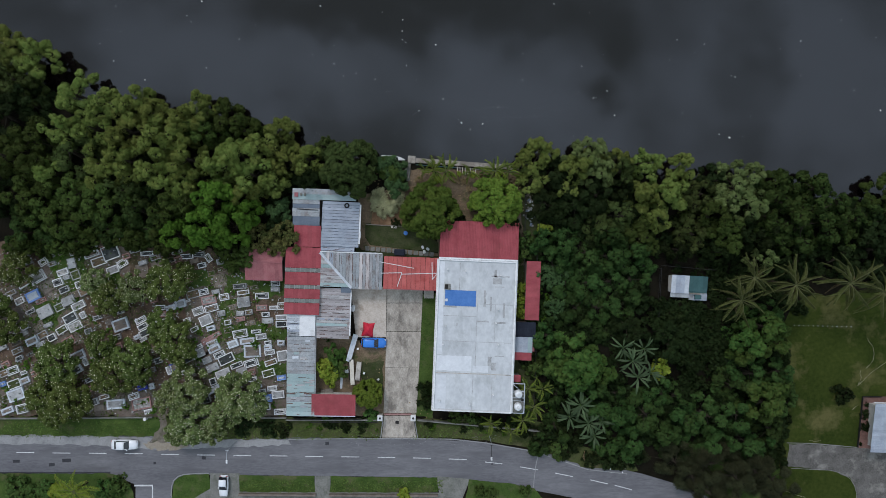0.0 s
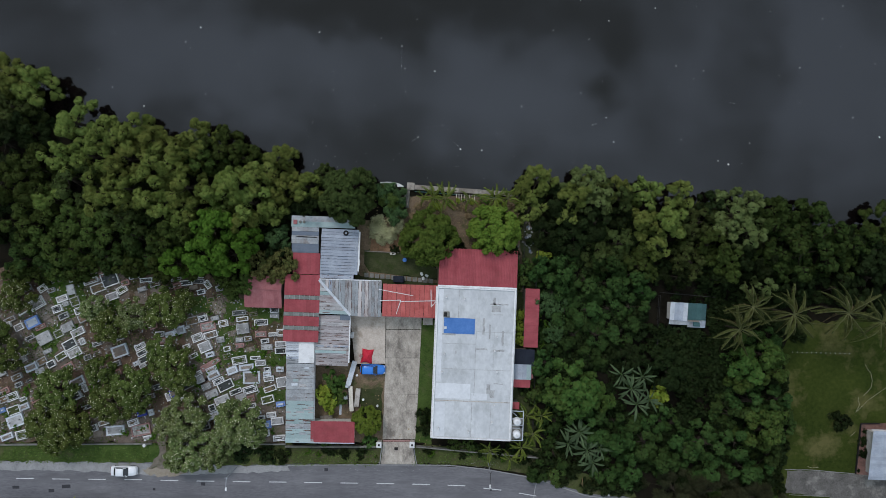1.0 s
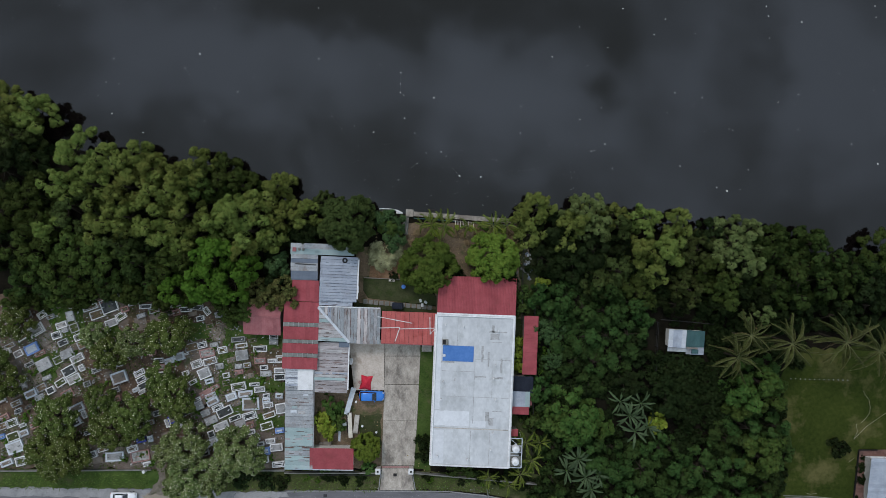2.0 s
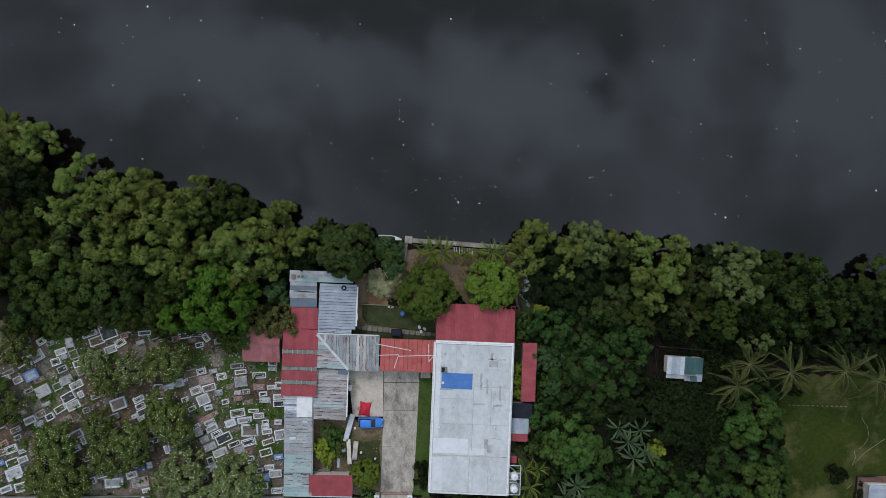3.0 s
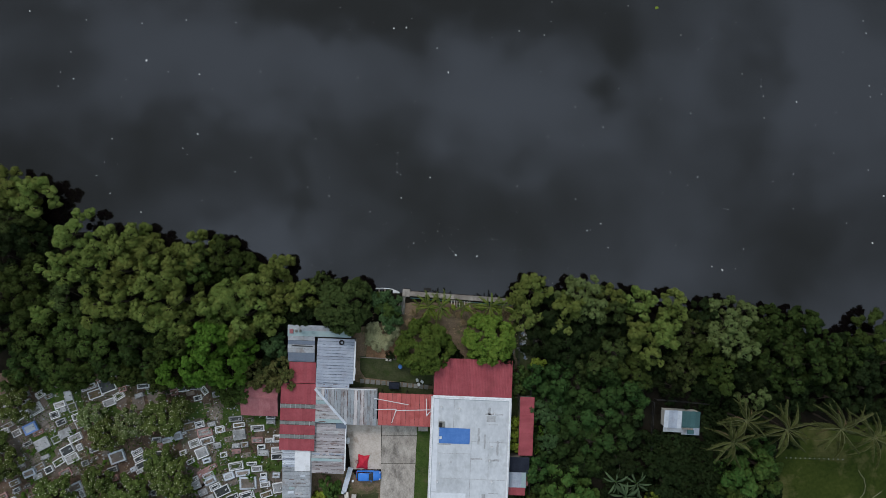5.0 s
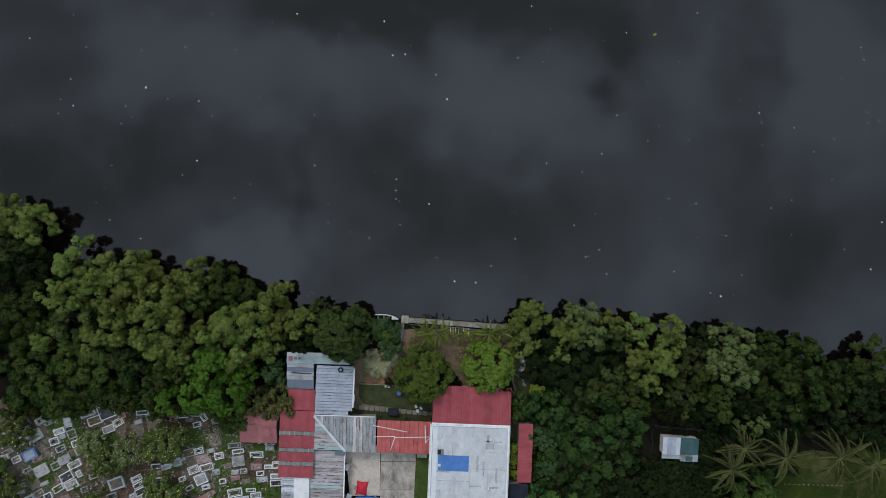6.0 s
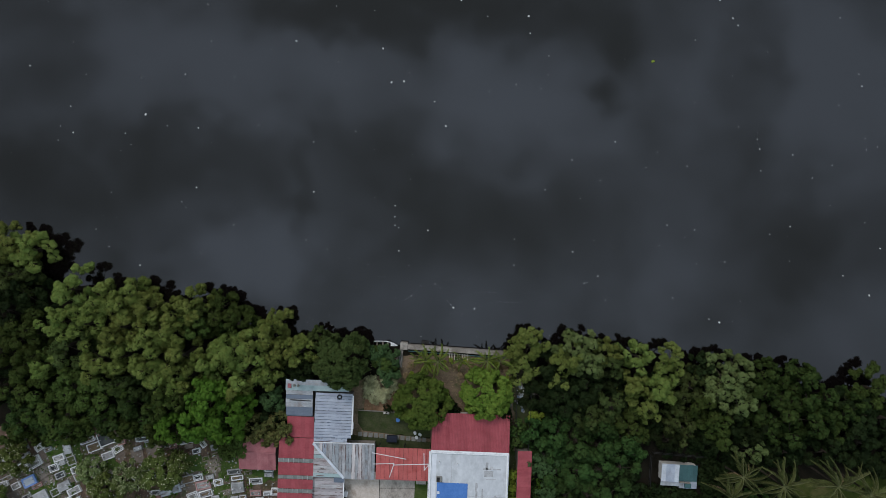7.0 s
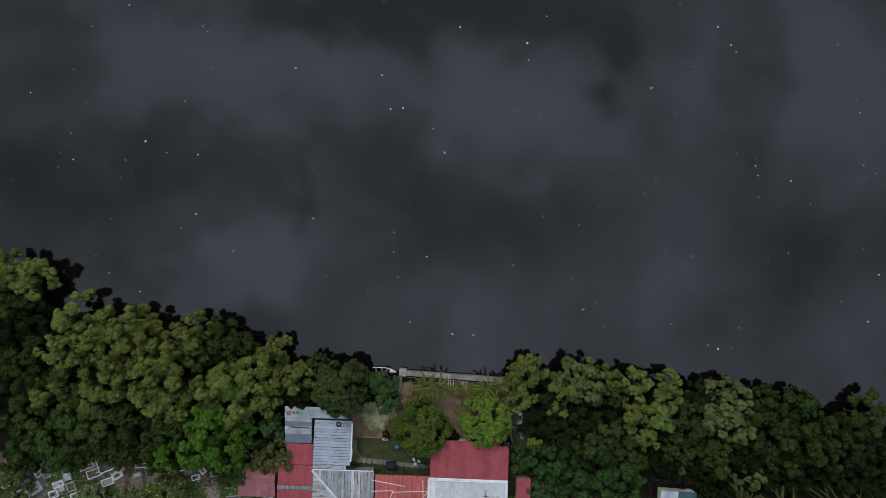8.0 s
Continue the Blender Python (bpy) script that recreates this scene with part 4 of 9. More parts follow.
def tree_model(key, leaf_mat, radius, height, n, size, count, leaf, bark=BARK, variants=3, up=0.3, low=0.35, flowers=0, lobed=1.0, rough=0.26, per=8, dense=0.66, bare=True, thin=0.3, droop=0.0, puff=1.0):
    """Meshes of trunk and crown for one kind of tree, in a few growths."""
    made = []
    for v in range(variants):
        r = np.random.default_rng(sum(map(ord, key)) * 10 + v)
        c, s = crown_clumps(r, radius, height * low, height, n, size, per, lobed, rough, puff)
        faces = leaf_faces(r, c, s, count, leaf, up, 1.0, thin, droop)
        inner = core_faces(r, c, s, dense)
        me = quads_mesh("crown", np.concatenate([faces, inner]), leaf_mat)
        me.materials.append(SHADED_TWIG)
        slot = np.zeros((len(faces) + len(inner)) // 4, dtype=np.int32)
        # lobe middles are twigs coloured near black for shade, outer clumps are leaves
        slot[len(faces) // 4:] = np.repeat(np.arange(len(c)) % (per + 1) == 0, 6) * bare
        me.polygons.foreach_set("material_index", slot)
        bm = trunk_bm(r, height, 0.03 * height + 0.03, [tuple(p) for p in c[:: (per + 1) * max(1, n // 7)]])
        tm = bpy.data.meshes.new("trunk")
        bm.to_mesh(tm)
        bm.free()
        tm.materials.append(bark)
        fm = None
        if flowers:
            k = r.integers(len(faces) // 4, size=flowers)
            ctr = faces.reshape(-1, 4, 3)[k].mean(axis=1)
            ctr = ctr[ctr[:, 2] > height * 0.4] + (0, 0, 0.06)
            w = 0.06
            a = r.uniform(0, 6.28, len(ctr))
            u = np.stack([np.cos(a), np.sin(a), r.uniform(-0.4, 0.4, len(a))], axis=1) * w
            q = np.stack([-np.sin(a), np.cos(a), r.uniform(-0.4, 0.4, len(a))], axis=1) * w
            fm = quads_mesh("blossoms", np.stack([ctr - u, ctr - q, ctr + u, ctr + q], axis=1).reshape(-1, 3), PETAL)
        made.append((me, tm, fm))
    MODELS[key] = (made, radius, height)


def tree(key, x, y, radius, height, label, category="tree", group="trees"):
    """One tree of a kind; x, y: the foot."""
    made, r0, h0 = MODELS[key]
    me, tm, fm = made[int(plant_rng.integers(len(made)))]
    ob = thing("tree" if category == "tree" else "shrub", x, y, 0, plant_rng.uniform(0, 360), label, category, group)
    ob.scale = (radius / r0, radius / r0, height / h0)
    share("trunk", tm, ob, Matrix())
    share("crown", me, ob, Matrix())
    if fm:
        share("blossoms", fm, ob, Matrix(), "scattered white blossoms")
    return ob


tree_model("billow", LEAF_OLIVE, 4.5, 10.5, 15, 1.35, 200, 0.28, variants=4, rough=0.58, low=0.06, dense=0.84)
tree_model("mid", LEAF_MID, 4.2, 9.0, 14, 1.3, 125, 0.34, variants=3, rough=0.65, low=0.06, dense=0.84)
tree_model("dome", LEAF_DOME, 4.5, 8.5, 20, 1.0, 130, 0.36, variants=3, lobed=0.5, rough=0.75, low=0.08, dense=0.84)
tree_model("dark", LEAF_DARK, 4.0, 8.5, 15, 1.25, 105, 0.37, variants=3, rough=0.62, low=0.06, dense=0.84, puff=1.1)
tree_model("pale", LEAF_GREYISH, 4.5, 10.5, 15, 1.35, 200, 0.27, variants=2, rough=0.5, low=0.06, dense=0.84)
tree_model("cover", LEAF_COVER, 4.0, 5.0, 10, 1.3, 90, 0.46, variants=4, lobed=1.2, rough=0.95, low=0.04, dense=0.84, up=0.5, puff=1.15, per=8)
tree_model("leafy", LEAF_WOOD, 4.0, 7.0, 11, 1.3, 95, 0.42, variants=4, lobed=1.2, rough=0.85, low=0.05, dense=0.84, up=0.5, puff=1.1, per=8)
tree_model("broadleaf", LEAF_BROAD, 4.0, 7.0, 12, 1.3, 95, 0.44, variants=3, lobed=1.2, rough=0.8, low=0.05, dense=0.84, up=0.5, puff=1.1, per=8)
tree_model("casuarina", LEAF_NEEDLE, 4.0, 6.0, 11, 1.05, 260, 0.7, variants=3, lobed=1.2, rough=0.75, low=0.04, dense=0.4, thin=0.035, droop=0.75, puff=1.2)
# near-black leaves; some of these stand where the woods are only in shade
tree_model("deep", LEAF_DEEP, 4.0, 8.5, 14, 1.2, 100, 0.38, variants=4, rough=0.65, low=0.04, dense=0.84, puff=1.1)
tree_model("fresh", LEAF_FRESH, 4.0, 9.0, 17, 1.25, 102, 0.46, variants=2, up=0.5, rough=0.3, dense=0.84)
tree_model("garden", LEAF_GARDEN, 4.5, 7.0, 62, 0.95, 198, 0.26, variants=1, lobed=0.2, rough=0.06, low=0.2, per=9, dense=0.85, bare=False)
tree_model("garden_dark", LEAF_ROUND, 4.5, 7.0, 62, 0.95, 198, 0.28, variants=1, lobed=0.25, rough=0.06, low=0.2, per=9, dense=0.85, bare=False)
tree_model("garden_fresh", LEAF_SPRING, 4.5, 7.0, 62, 0.95, 198, 0.28, variants=1, lobed=0.25, rough=0.06, low=0.2, per=9, dense=0.85, bare=False)
tree_model("bluish", LEAF_BLUISH, 3.0, 5.0, 16, 0.95, 192, 0.30, variants=2)
tree_model("russet", LEAF_RUSSET, 3.0, 5.0, 20, 0.85, 198, 0.28, variants=1)
tree_model("flowering", LEAF_CEMETERY, 3.2, 5.2, 24, 0.85, 180, 0.34, variants=3, up=0.6, low=0.45, flowers=480, lobed=0.4, rough=0.14)
tree_model("dusty", LEAF_DUSTY, 3.2, 5.2, 24, 0.85, 190, 0.32, variants=2, up=0.6, low=0.45, flowers=900, lobed=0.4, rough=0.14)
tree_model("wispy", LEAF_PALE, 2.6, 2.6, 20, 0.8, 330, 0.55, variants=1, low=0.1, lobed=0.5, rough=0.3, thin=0.04, droop=0.3, dense=0.5, bare=False)
tree_model("lime", LEAF_LIME, 1.8, 3.0, 11, 0.7, 90, 0.50, variants=2, up=0.6, low=0.25)
tree_model("bush", LEAF_HEDGE, 1.5, 1.6, 9, 0.6, 180, 0.28, variants=2, low=0.05, per=6)
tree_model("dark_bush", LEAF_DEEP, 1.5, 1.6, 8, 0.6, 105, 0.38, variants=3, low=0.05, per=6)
tree_model("weed", LEAF_FRESH, 1.0, 1.0, 5, 0.45, 160, 0.26, variants=3, low=0.05, per=4)


def thicket(name, plants, label):
    """Bushes too many to tell apart, joined into one object for each kind of leaf."""
    kinds = {}
    for key, x, y, radius, height in plants:
        made, r0, h0 = MODELS[key]
        me = made[int(rng.integers(len(made)))][0]
        co = np.empty(len(me.vertices) * 3, dtype=np.float32)
        me.vertices.foreach_get("co", co)
        a = rng.uniform(0, 6.28)
        turn = np.array(((math.cos(a), math.sin(a), 0), (-math.sin(a), math.cos(a), 0), (0, 0, 1)))
        slot = np.empty(len(me.polygons), dtype=np.int32)
        me.polygons.foreach_get("material_index", slot)
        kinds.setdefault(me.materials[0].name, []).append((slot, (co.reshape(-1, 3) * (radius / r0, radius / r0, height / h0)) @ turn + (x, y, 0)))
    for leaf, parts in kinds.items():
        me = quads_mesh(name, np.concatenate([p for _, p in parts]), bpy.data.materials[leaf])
        me.materials.append(SHADED_TWIG)
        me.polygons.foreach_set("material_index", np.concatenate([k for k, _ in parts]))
        tagged(new(name, me), label, "undergrowth", "", "stuff")


def frond_mesh(name, length, droop, leaflets, wide, material, seed, hang=1.0):
    """A palm frond that starts at the origin and reaches along x."""
    r = np.random.default_rng(seed)
    pts = []
    bend = r.uniform(0.22, 0.6) * r.choice((-1, 1))

    def spine(k):
        return np.array((length * (k - 0.12 * droop * k * k), length * bend * k * k, length * (0.5 * k - 0.72 * droop * k * k)))

    for i in range(leaflets):
        k = 0.12 + 0.88 * i / leaflets
        p, q = spine(k), spine(min(1.0, k + 0.02))
        way = (q - p) / max(1e-6, np.linalg.norm(q - p))
        size = wide * min(1.0, 0.3 + 3.0 * (k - 0.12)) * (1 - 0.6 * k * k) * r.uniform(0.75, 1.2)
        for side in (-1, 1):
            tip = p + way * size * r.uniform(0.3, 0.6) + np.array((0, side * size * r.uniform(0.28, 0.5) * (2 - hang), -size * r.uniform(0.6, 1.0) * hang))
            half = way * 0.042
            mid = (p + tip) / 2 + np.array((0, 0, 0.06 * size))
            pts += [p - half, mid - half * 1.2, tip, mid + half * 1.2]
    for i in range(8):
        a, b = spine(i / 8), spine((i + 1) / 8)
        w = (0.034 * (1 - i / 9) + 0.01) * min(1.0, length / 3)
        for sy in (-1, 1):
            pts += [a + (0, 0, 0.02), b + (0, 0, 0.02), b + (0, sy * w, -0.02), a + (0, sy * w, -0.02)]
    me = quads_mesh(name, np.array(pts), material)
    # the rib is paler than the leaflets
    me.materials.append(PALM_RIB if material != PALM_DRY else PALM_DRY)
    index = np.zeros(len(pts) // 4, dtype=np.int32)
    index[-16:] = 1
    me.polygons.foreach_set("material_index", index)
    return me


FRONDS = [frond_mesh("frond", 4.1, d, 78, 0.85, PALM_LEAF, 40 + i) for i, d in enumerate((0.8, 1.0, 1.2, 1.4, 1.55, 1.7))]
DRY_FROND = frond_mesh("frond", 3.8, 1.3, 22, 0.8, PALM_DRY, 50)
YOUNG_FRONDS = [frond_mesh("frond", 3.4, d, 40, 1.0, LEAF_LIME, 65 + i, 0.35) for i, d in enumerate((0.4, 0.7))]
SMALL_FRONDS = [frond_mesh("frond", 2.5, d, 44, 0.55, FERN_LEAF, 60 + i, 0.6) for i, d in enumerate((0.4, 0.8))]


def palm(x, y, height, scale, n, label, fronds=FRONDS, dry=2, lean=0.5):
    """A palm: trunk and fronds one by one; x, y: under the crown."""
    ob = thing("palm", x, y, 0, 0, label, "palm tree", "palms")
    bm = bmesh.new()
    a = rng.uniform(0, 6.28)
    foot = (lean * math.cos(a), lean * math.sin(a))
    tube(bm, [(foot[0], foot[1], -0.2), (foot[0] * 0.9, foot[1] * 0.9, height * 0.3), (foot[0] * 0.4, foot[1] * 0.4, height * 0.7), (0, 0, height)], [0.24 * scale, 0.17 * scale, 0.14 * scale, 0.13 * scale], 8)
    part("trunk", bm, BARK, ob, "grey ringed palm trunk")
    for i in range(n):
        k = int(min(len(fronds) - 1, (i / n) * len(fronds)))
        share("frond", fronds[k], ob, pose(0, 0, height, 0, rng.uniform(-12, 12) - 26 * (1 - i / n), i * 137.5 + rng.uniform(-22, 22)) @ Matrix.Diagonal((*[scale * rng.uniform(0.72, 1.12)] * 3, 1)))
    for i in range(dry):
        share("frond", DRY_FROND, ob, pose(0, 0, height - 0.1, 0, 30, rng.uniform(0, 360)) @ Matrix.Diagonal((scale * 0.9, scale * 0.9, scale * 0.9, 1)), "dry brown hanging frond")
    return ob


def blade_mesh(name, length, wide, droop, material, seed):
    """A broad banana leaf with a torn edge, folded along its rib."""
    r = np.random.default_rng(seed)
    bm = bmesh.new()
    rows = []
    n = 14
    for i in range(n + 1):
        k = i / n
        x, z = length * (k - 0.15 * droop * k * k), length * (0.5 * k - 0.8 * droop * k * k)
        w = 0.04 if k < 0.15 else wide / 2 * math.sin(math.pi * min(1, (k - 0.13) / 0.9)) ** 0.6 * r.uniform(0.72, 1.05)
        rows.append([bm.verts.new((x, s * w, z + abs(s) * w * 0.22)) for s in (-1, 0, 1)])
    for p, q in zip(rows, rows[1:]):
        bm.faces.new((p[0], q[0], q[1], p[1]))
        bm.faces.new((p[1], q[1], q[2], p[2]))
    me = bpy.data.meshes.new(name)
    bm.to_mesh(me)
    bm.free()
    me.materials.append(material)
    return me


BLADES = [blade_mesh("leaf", 2.3, 0.36, d, BANANA_LEAF, 70 + i) for i, d in enumerate((0.5, 0.75, 1.0))]


def banana(x, y, height, scale, n, label):
    ob = thing("banana_plant", x, y, 0, rng.uniform(0, 360), label, "banana plant", "banana plants")
    bm = bmesh.new()
    tube(bm, [(0, 0, -0.1), (0, 0, height * 0.5), (0, 0, height)], [0.17, 0.13, 0.07], 8)
    part("trunk", bm, LEAF_FRESH, ob, "green fleshy stem")
    for i in range(n):
        share("leaf", BLADES[i % 3], ob, pose(0, 0, height - 0.05 * i, rng.uniform(-14, 14), rng.uniform(-22, 8), i * 137.5 + rng.uniform(-15, 15)) @ Matrix.Diagonal((*[scale * rng.uniform(0.8, 1.15)] * 3, 1)))
    return ob


def spray_shrub(x, y, radius, height, n, label, seed, leaf=None, wide=1.0, category="shrub", group="shrubs"):
    """A dry shrub of thin pale twigs that arch outwards from one foot."""
    ob = thing(category, x, y, 0, 0, label, category, group)
    r = np.random.default_rng(seed)
    pts = []
    for i in range(n):
        a = r.uniform(0, 6.28)
        reach = radius * r.uniform(0.35, 1.05) * (1 + 0.08 * math.sin(2 * a + seed) + 0.12 * math.sin(5 * a + 2 * seed))
        top = height * r.uniform(0.6, 1.05)
        side = np.array((-math.sin(a), math.cos(a), 0)) * r.uniform(0.012, 0.03) * wide
        turn = r.uniform(-0.3, 0.3)

        def at(k):
            return np.array((math.cos(a + turn * k) * reach * k ** 1.1, math.sin(a + turn * k) * reach * k ** 1.1, top * math.sin(math.pi * (0.12 + 0.62 * k))))
        for j in range(4):
            p, q = at(j / 4), at((j + 1) / 4)
            pts += [p - side, p + side, q + side * (1 - j / 5), q - side * (1 - j / 5)]
        for j in range(5):
            p = at(r.uniform(0.45, 1.0))
            d = r.normal(0, 0.16, 3) * wide ** 0.5
            pts += [p - side, p + side, p + d + side * 0.4, p + d - side * 0.4]
    share("crown", quads_mesh("crown", np.array(pts), leaf or LEAF_PALE), ob, Matrix())
    bm = bmesh.new()
    tube(bm, [(0, 0, -0.1), (0, 0, height * 0.3), (0.05, 0, height * 0.55)], [0.12, 0.1, 0.05], 7)
    part("stem", bm, PALE_BARK, ob)

# ---- the white-roofed house ----
def white_house():
    z, w, d = 4.0, 13.1, 25.2
    ob = thing("house", 5.27, -14.07, 0, -2.25, "large house with flat white concrete roof and red rear roof", "house")
    walls(ob, w - 0.5, d - 0.5, z - 0.25, WALL_PAINT, 0.2)
    part("roof_slab", boxed(-w / 2, -d / 2, z - 0.25, w / 2, d / 2, z - 0.02), CONCRETE, ob, "flat concrete roof slab")
    for x0, y0, x1, y1 in ((-w / 2, -d / 2, w / 2, -d / 2 + 0.24), (-w / 2, d / 2 - 0.24, w / 2, d / 2), (-w / 2, -d / 2 + 0.24, -w / 2 + 0.24, d / 2 - 0.24), (w / 2 - 0.24, -d / 2 + 0.24, w / 2, d / 2 - 0.24)):
        part("parapet", boxed(x0, y0, z - 0.02, x1, y1, z + 0.2, 0.02), WHITE, ob, "low white roof kerb")
    # coated fields laid at different times, with uneven edges
    part("roof_field", boxed(-w / 2 + 0.24, -d / 2 + 0.24, z - 0.02, w / 2 - 0.24, d / 2 - 0.24, z + 0.006), ROOF_COAT, ob, "worn white roof coating")

    def film(name, x0, y0, x1, y1, material, lift, seed, text, rough=0.06):
        bm = bmesh.new()
        bm.faces.new([bm.verts.new((x, y, z + lift)) for x, y in ragged([(x0, y0), (x1, y0), (x1, y1), (x0, y1)], 0.5, rough, seed)])
        part(name, bm, material, ob, text)

    for i, (x0, y0, x1, y1) in enumerate(((-5.3, 6.6, 0.2, 12.1), (0.3, 5.6, 6.0, 12.2), (-5.2, -5.6, -0.5, 3.2), (0.2, -5.0, 6.1, 5.3), (-4.2, -12.2, 0.4, -6.6), (0.5, -12.3, 6.1, -6.7))):
        film("coating_patch", x0, y0, x1, y1, ROOF_COAT, 0.01, 90 + i, "slightly greyer coat")
    for i, (x0, y0, x1, y1) in enumerate(((-6.2, -5.9, -0.4, -3.4), (-0.2, -6.0, 2.4, -4.9), (-6.2, -12.2, -4.5, -6.6), (-6.2, -3.2, -5.4, 12.2))):
        film("coating_patch", x0, y0, x1, y1, ROOF_FRESH, 0.014, 100 + i, "fresh bright white coat")
    for i, (x0, y0, x1, y1, e) in enumerate(((2.6, 8.7, 4.2, 9.7, 0.12), (2.4, 9.9, 5.4, 10.1, 0.08), (2.9, 9.9, 3.3, 11.1, 0.09), (3.0, 8.2, 4.6, 8.35, 0.06), (2.3, -4.9, 2.9, -3.3, 0.12), (2.9, -5.6, 3.7, -4.3, 0.12), (3.4, -3.3, 5.0, -3.15, 0.06), (1.2, 4.9, 1.6, 7.6, 0.12), (2.3, 4.2, 2.6, 6.6, 0.1), (4.5, 3.2, 4.8, 5.6, 0.1), (-5.4, 4.6, -3.2, 4.9, 0.1), (0.3, 2.3, 2.2, 2.6, 0.12), (3.3, 2.2, 5.0, 2.5, 0.12), (-3.2, 1.6, -2.9, 2.0, 0.1))):
        film("dirt_stain", x0, y0, x1, y1, ROOF_DIRT, 0.018, 110 + i, "grey dirt stain", e)
    part("roof_joint", boxed(-w / 2 + 0.3, -d / 2 + 6.25, z + 0.01, w / 2 - 0.3, -d / 2 + 6.4, z + 0.035), CONCRETE, ob, "grey joint across the roof")
    # seams between the coated fields
    for i, (x0, y0, x1, y1) in enumerate(((-0.1, -12.2, 0.0, -6.6), (0.2, -5.4, 0.28, 5.4), (-2.9, 5.3, -2.82, 12.1), (0.2, 5.3, 6.1, 5.38), (-5.3, 3.2, 0.1, 3.28), (3.1, -12.2, 3.18, -6.7), (-5.3, -1.0, 6.1, -0.93), (3.2, -0.9, 3.27, 5.3))):
        film("roof_seam", x0, y0, x1, y1, ROOF_DIRT, 0.016, 140 + i, "thin grey seam", 0.03)
    # vent stubs
    for x, y in ((-4.9, 10.9), (-1.9, 10.7), (3.9, 10.2), (3.7, 4.6), (3.4, 2.3), (-4.9, 1.5), (3.7, -6.7), (3.4, -9.6), (-0.4, -11.3), (-5.4, -10.9), (-5.2, -1.5), (3.9, -1.2)):
        bm = bmesh.new()
        bmesh.ops.create_cone(bm, cap_ends=True, segments=10, radius1=0.15, radius2=0.12, depth=0.5, matrix=pose(x, y, z + 0.26))
        part("vent_stub", bm, WHITE, ob, "small white vent stub")
    part("roof_hatch", boxed(-5.35, 7.6, z, -4.35, 8.5, z + 0.3, 0.03), DARK_CONCRETE, ob, "dark roof hatch")
    part("hatch_lid", boxed(-5.25, 7.7, z + 0.3, -4.75, 8.4, z + 0.38), IRON, ob)
    # gutters along the long sides
    for s in (-1, 1):
        part("gutter", boxed(s * (w / 2 + 0.1) - 0.09, -d / 2, z - 0.32, s * (w / 2 + 0.1) + 0.09, d / 2, z - 0.14), WHITE, ob)
    # red roof behind
    y0 = d / 2 + 0.12
    part("wall", boxed(-w / 2 + 0.4, d / 2, 0, w / 2 - 0.2, y0 + 5.6, 3.2), WALL_PAINT, ob)
    sheets(ob, -w / 2 + 0.15, w / 2 + 0.1, y0, y0 + 6.3, (4.15 + 0.09 * y0, 0, -0.09), "y", 0.76, [RED_SHEET], waves=3, depth=0.06, ends=0.03)
    part("ridge_cap", boxed(-w / 2 + 0.1, y0 - 0.1, 4.17, w / 2 + 0.1, y0 + 0.18, 4.25), WHITE, ob, "white flashing")
    return ob


white_house()


def tarpaulin():
    bm = bmesh.new()
    bmesh.ops.create_grid(bm, x_segments=18, y_segments=10, size=0.5)
    for v in bm.verts:
        v.co = Vector((v.co.x * 5.15, v.co.y * 2.6, 0.05 + 0.03 * noise.noise(v.co * 9)))
    return single("tarpaulin", bm, TARP, pose(2.89, -7.78, 4.02, 0, 0, -2.5), "bright blue tarpaulin lying on the white roof", "tarpaulin", smooth=True)


tarpaulin()
single("roof_block", boxed(-0.22, -0.22, 0, 0.22, 0.22, 0.12, 0.02), PALE_TILE, pose(0.55, -8.06, 4.09, 0, 0, 5), "pale block weighing down the tarpaulin", "block")

# ---- sheds west of the driveway ----
TURN = -1.8


def shed(name, u, v, label, z=0.0):
    return thing(name, u, v, z, TURN, label, "shed")


def long_red_shed():
    """Red roof with bands of grey rooflights; local y runs north."""
    ob = thing("shed", -23.64, -4.93, 0, TURN, "long shed with red sheet roof and grey rooflight bands", "shed")
    w = 5.95
    walls(ob, w - 0.3, 11.0, 2.6, WOOD, 0.12)
    top = 5.6
    bands = [("red", 3.45), ("light", 0.75), ("red", 2.1), ("light", 0.7), ("red", 1.6), ("light", 0.75), ("red", 1.95)]
    y = top
    for kind, d in bands:
        plane = (2.85, 0.012, 0.0)
        if kind == "red":
            sheets(ob, -w / 2, w / 2, y - d, y, plane, "y", 0.75, [RED_SHEET], waves=4, ends=0.02)
        else:
            n = 7
            for i in range(n):
                x0 = -w / 2 + 0.05 + i * (w - 0.1) / n
                part("rooflight", boxed(x0 + 0.05, y - d + 0.06, 2.83, x0 + (w - 0.1) / n - 0.05, y - 0.06, 2.87 + 0.012 * i / n), SKYLIGHT, ob, "grey translucent rooflight")
            for i in range(n + 1):
                x0 = -w / 2 + 0.05 + i * (w - 0.1) / n
                part("rooflight_bar", boxed(x0 - 0.03, y - d, 2.84, x0 + 0.03, y, 2.92), GREY_STONE, ob)
        y -= d
    return ob


long_red_shed()


def north_red_shed():
    ob = thing("shed", -22.79, 2.57, 0, TURN, "small shed with a dull red sheet roof", "shed")
    walls(ob, 4.3, 3.3, 2.5, WOOD, 0.12)
    sheets(ob, -2.25, 2.25, -1.8, 1.75, (2.95, 0, 0.03), "y", 0.75, [RED_SHEET], waves=4, ends=0.03)
    return ob


north_red_shed()


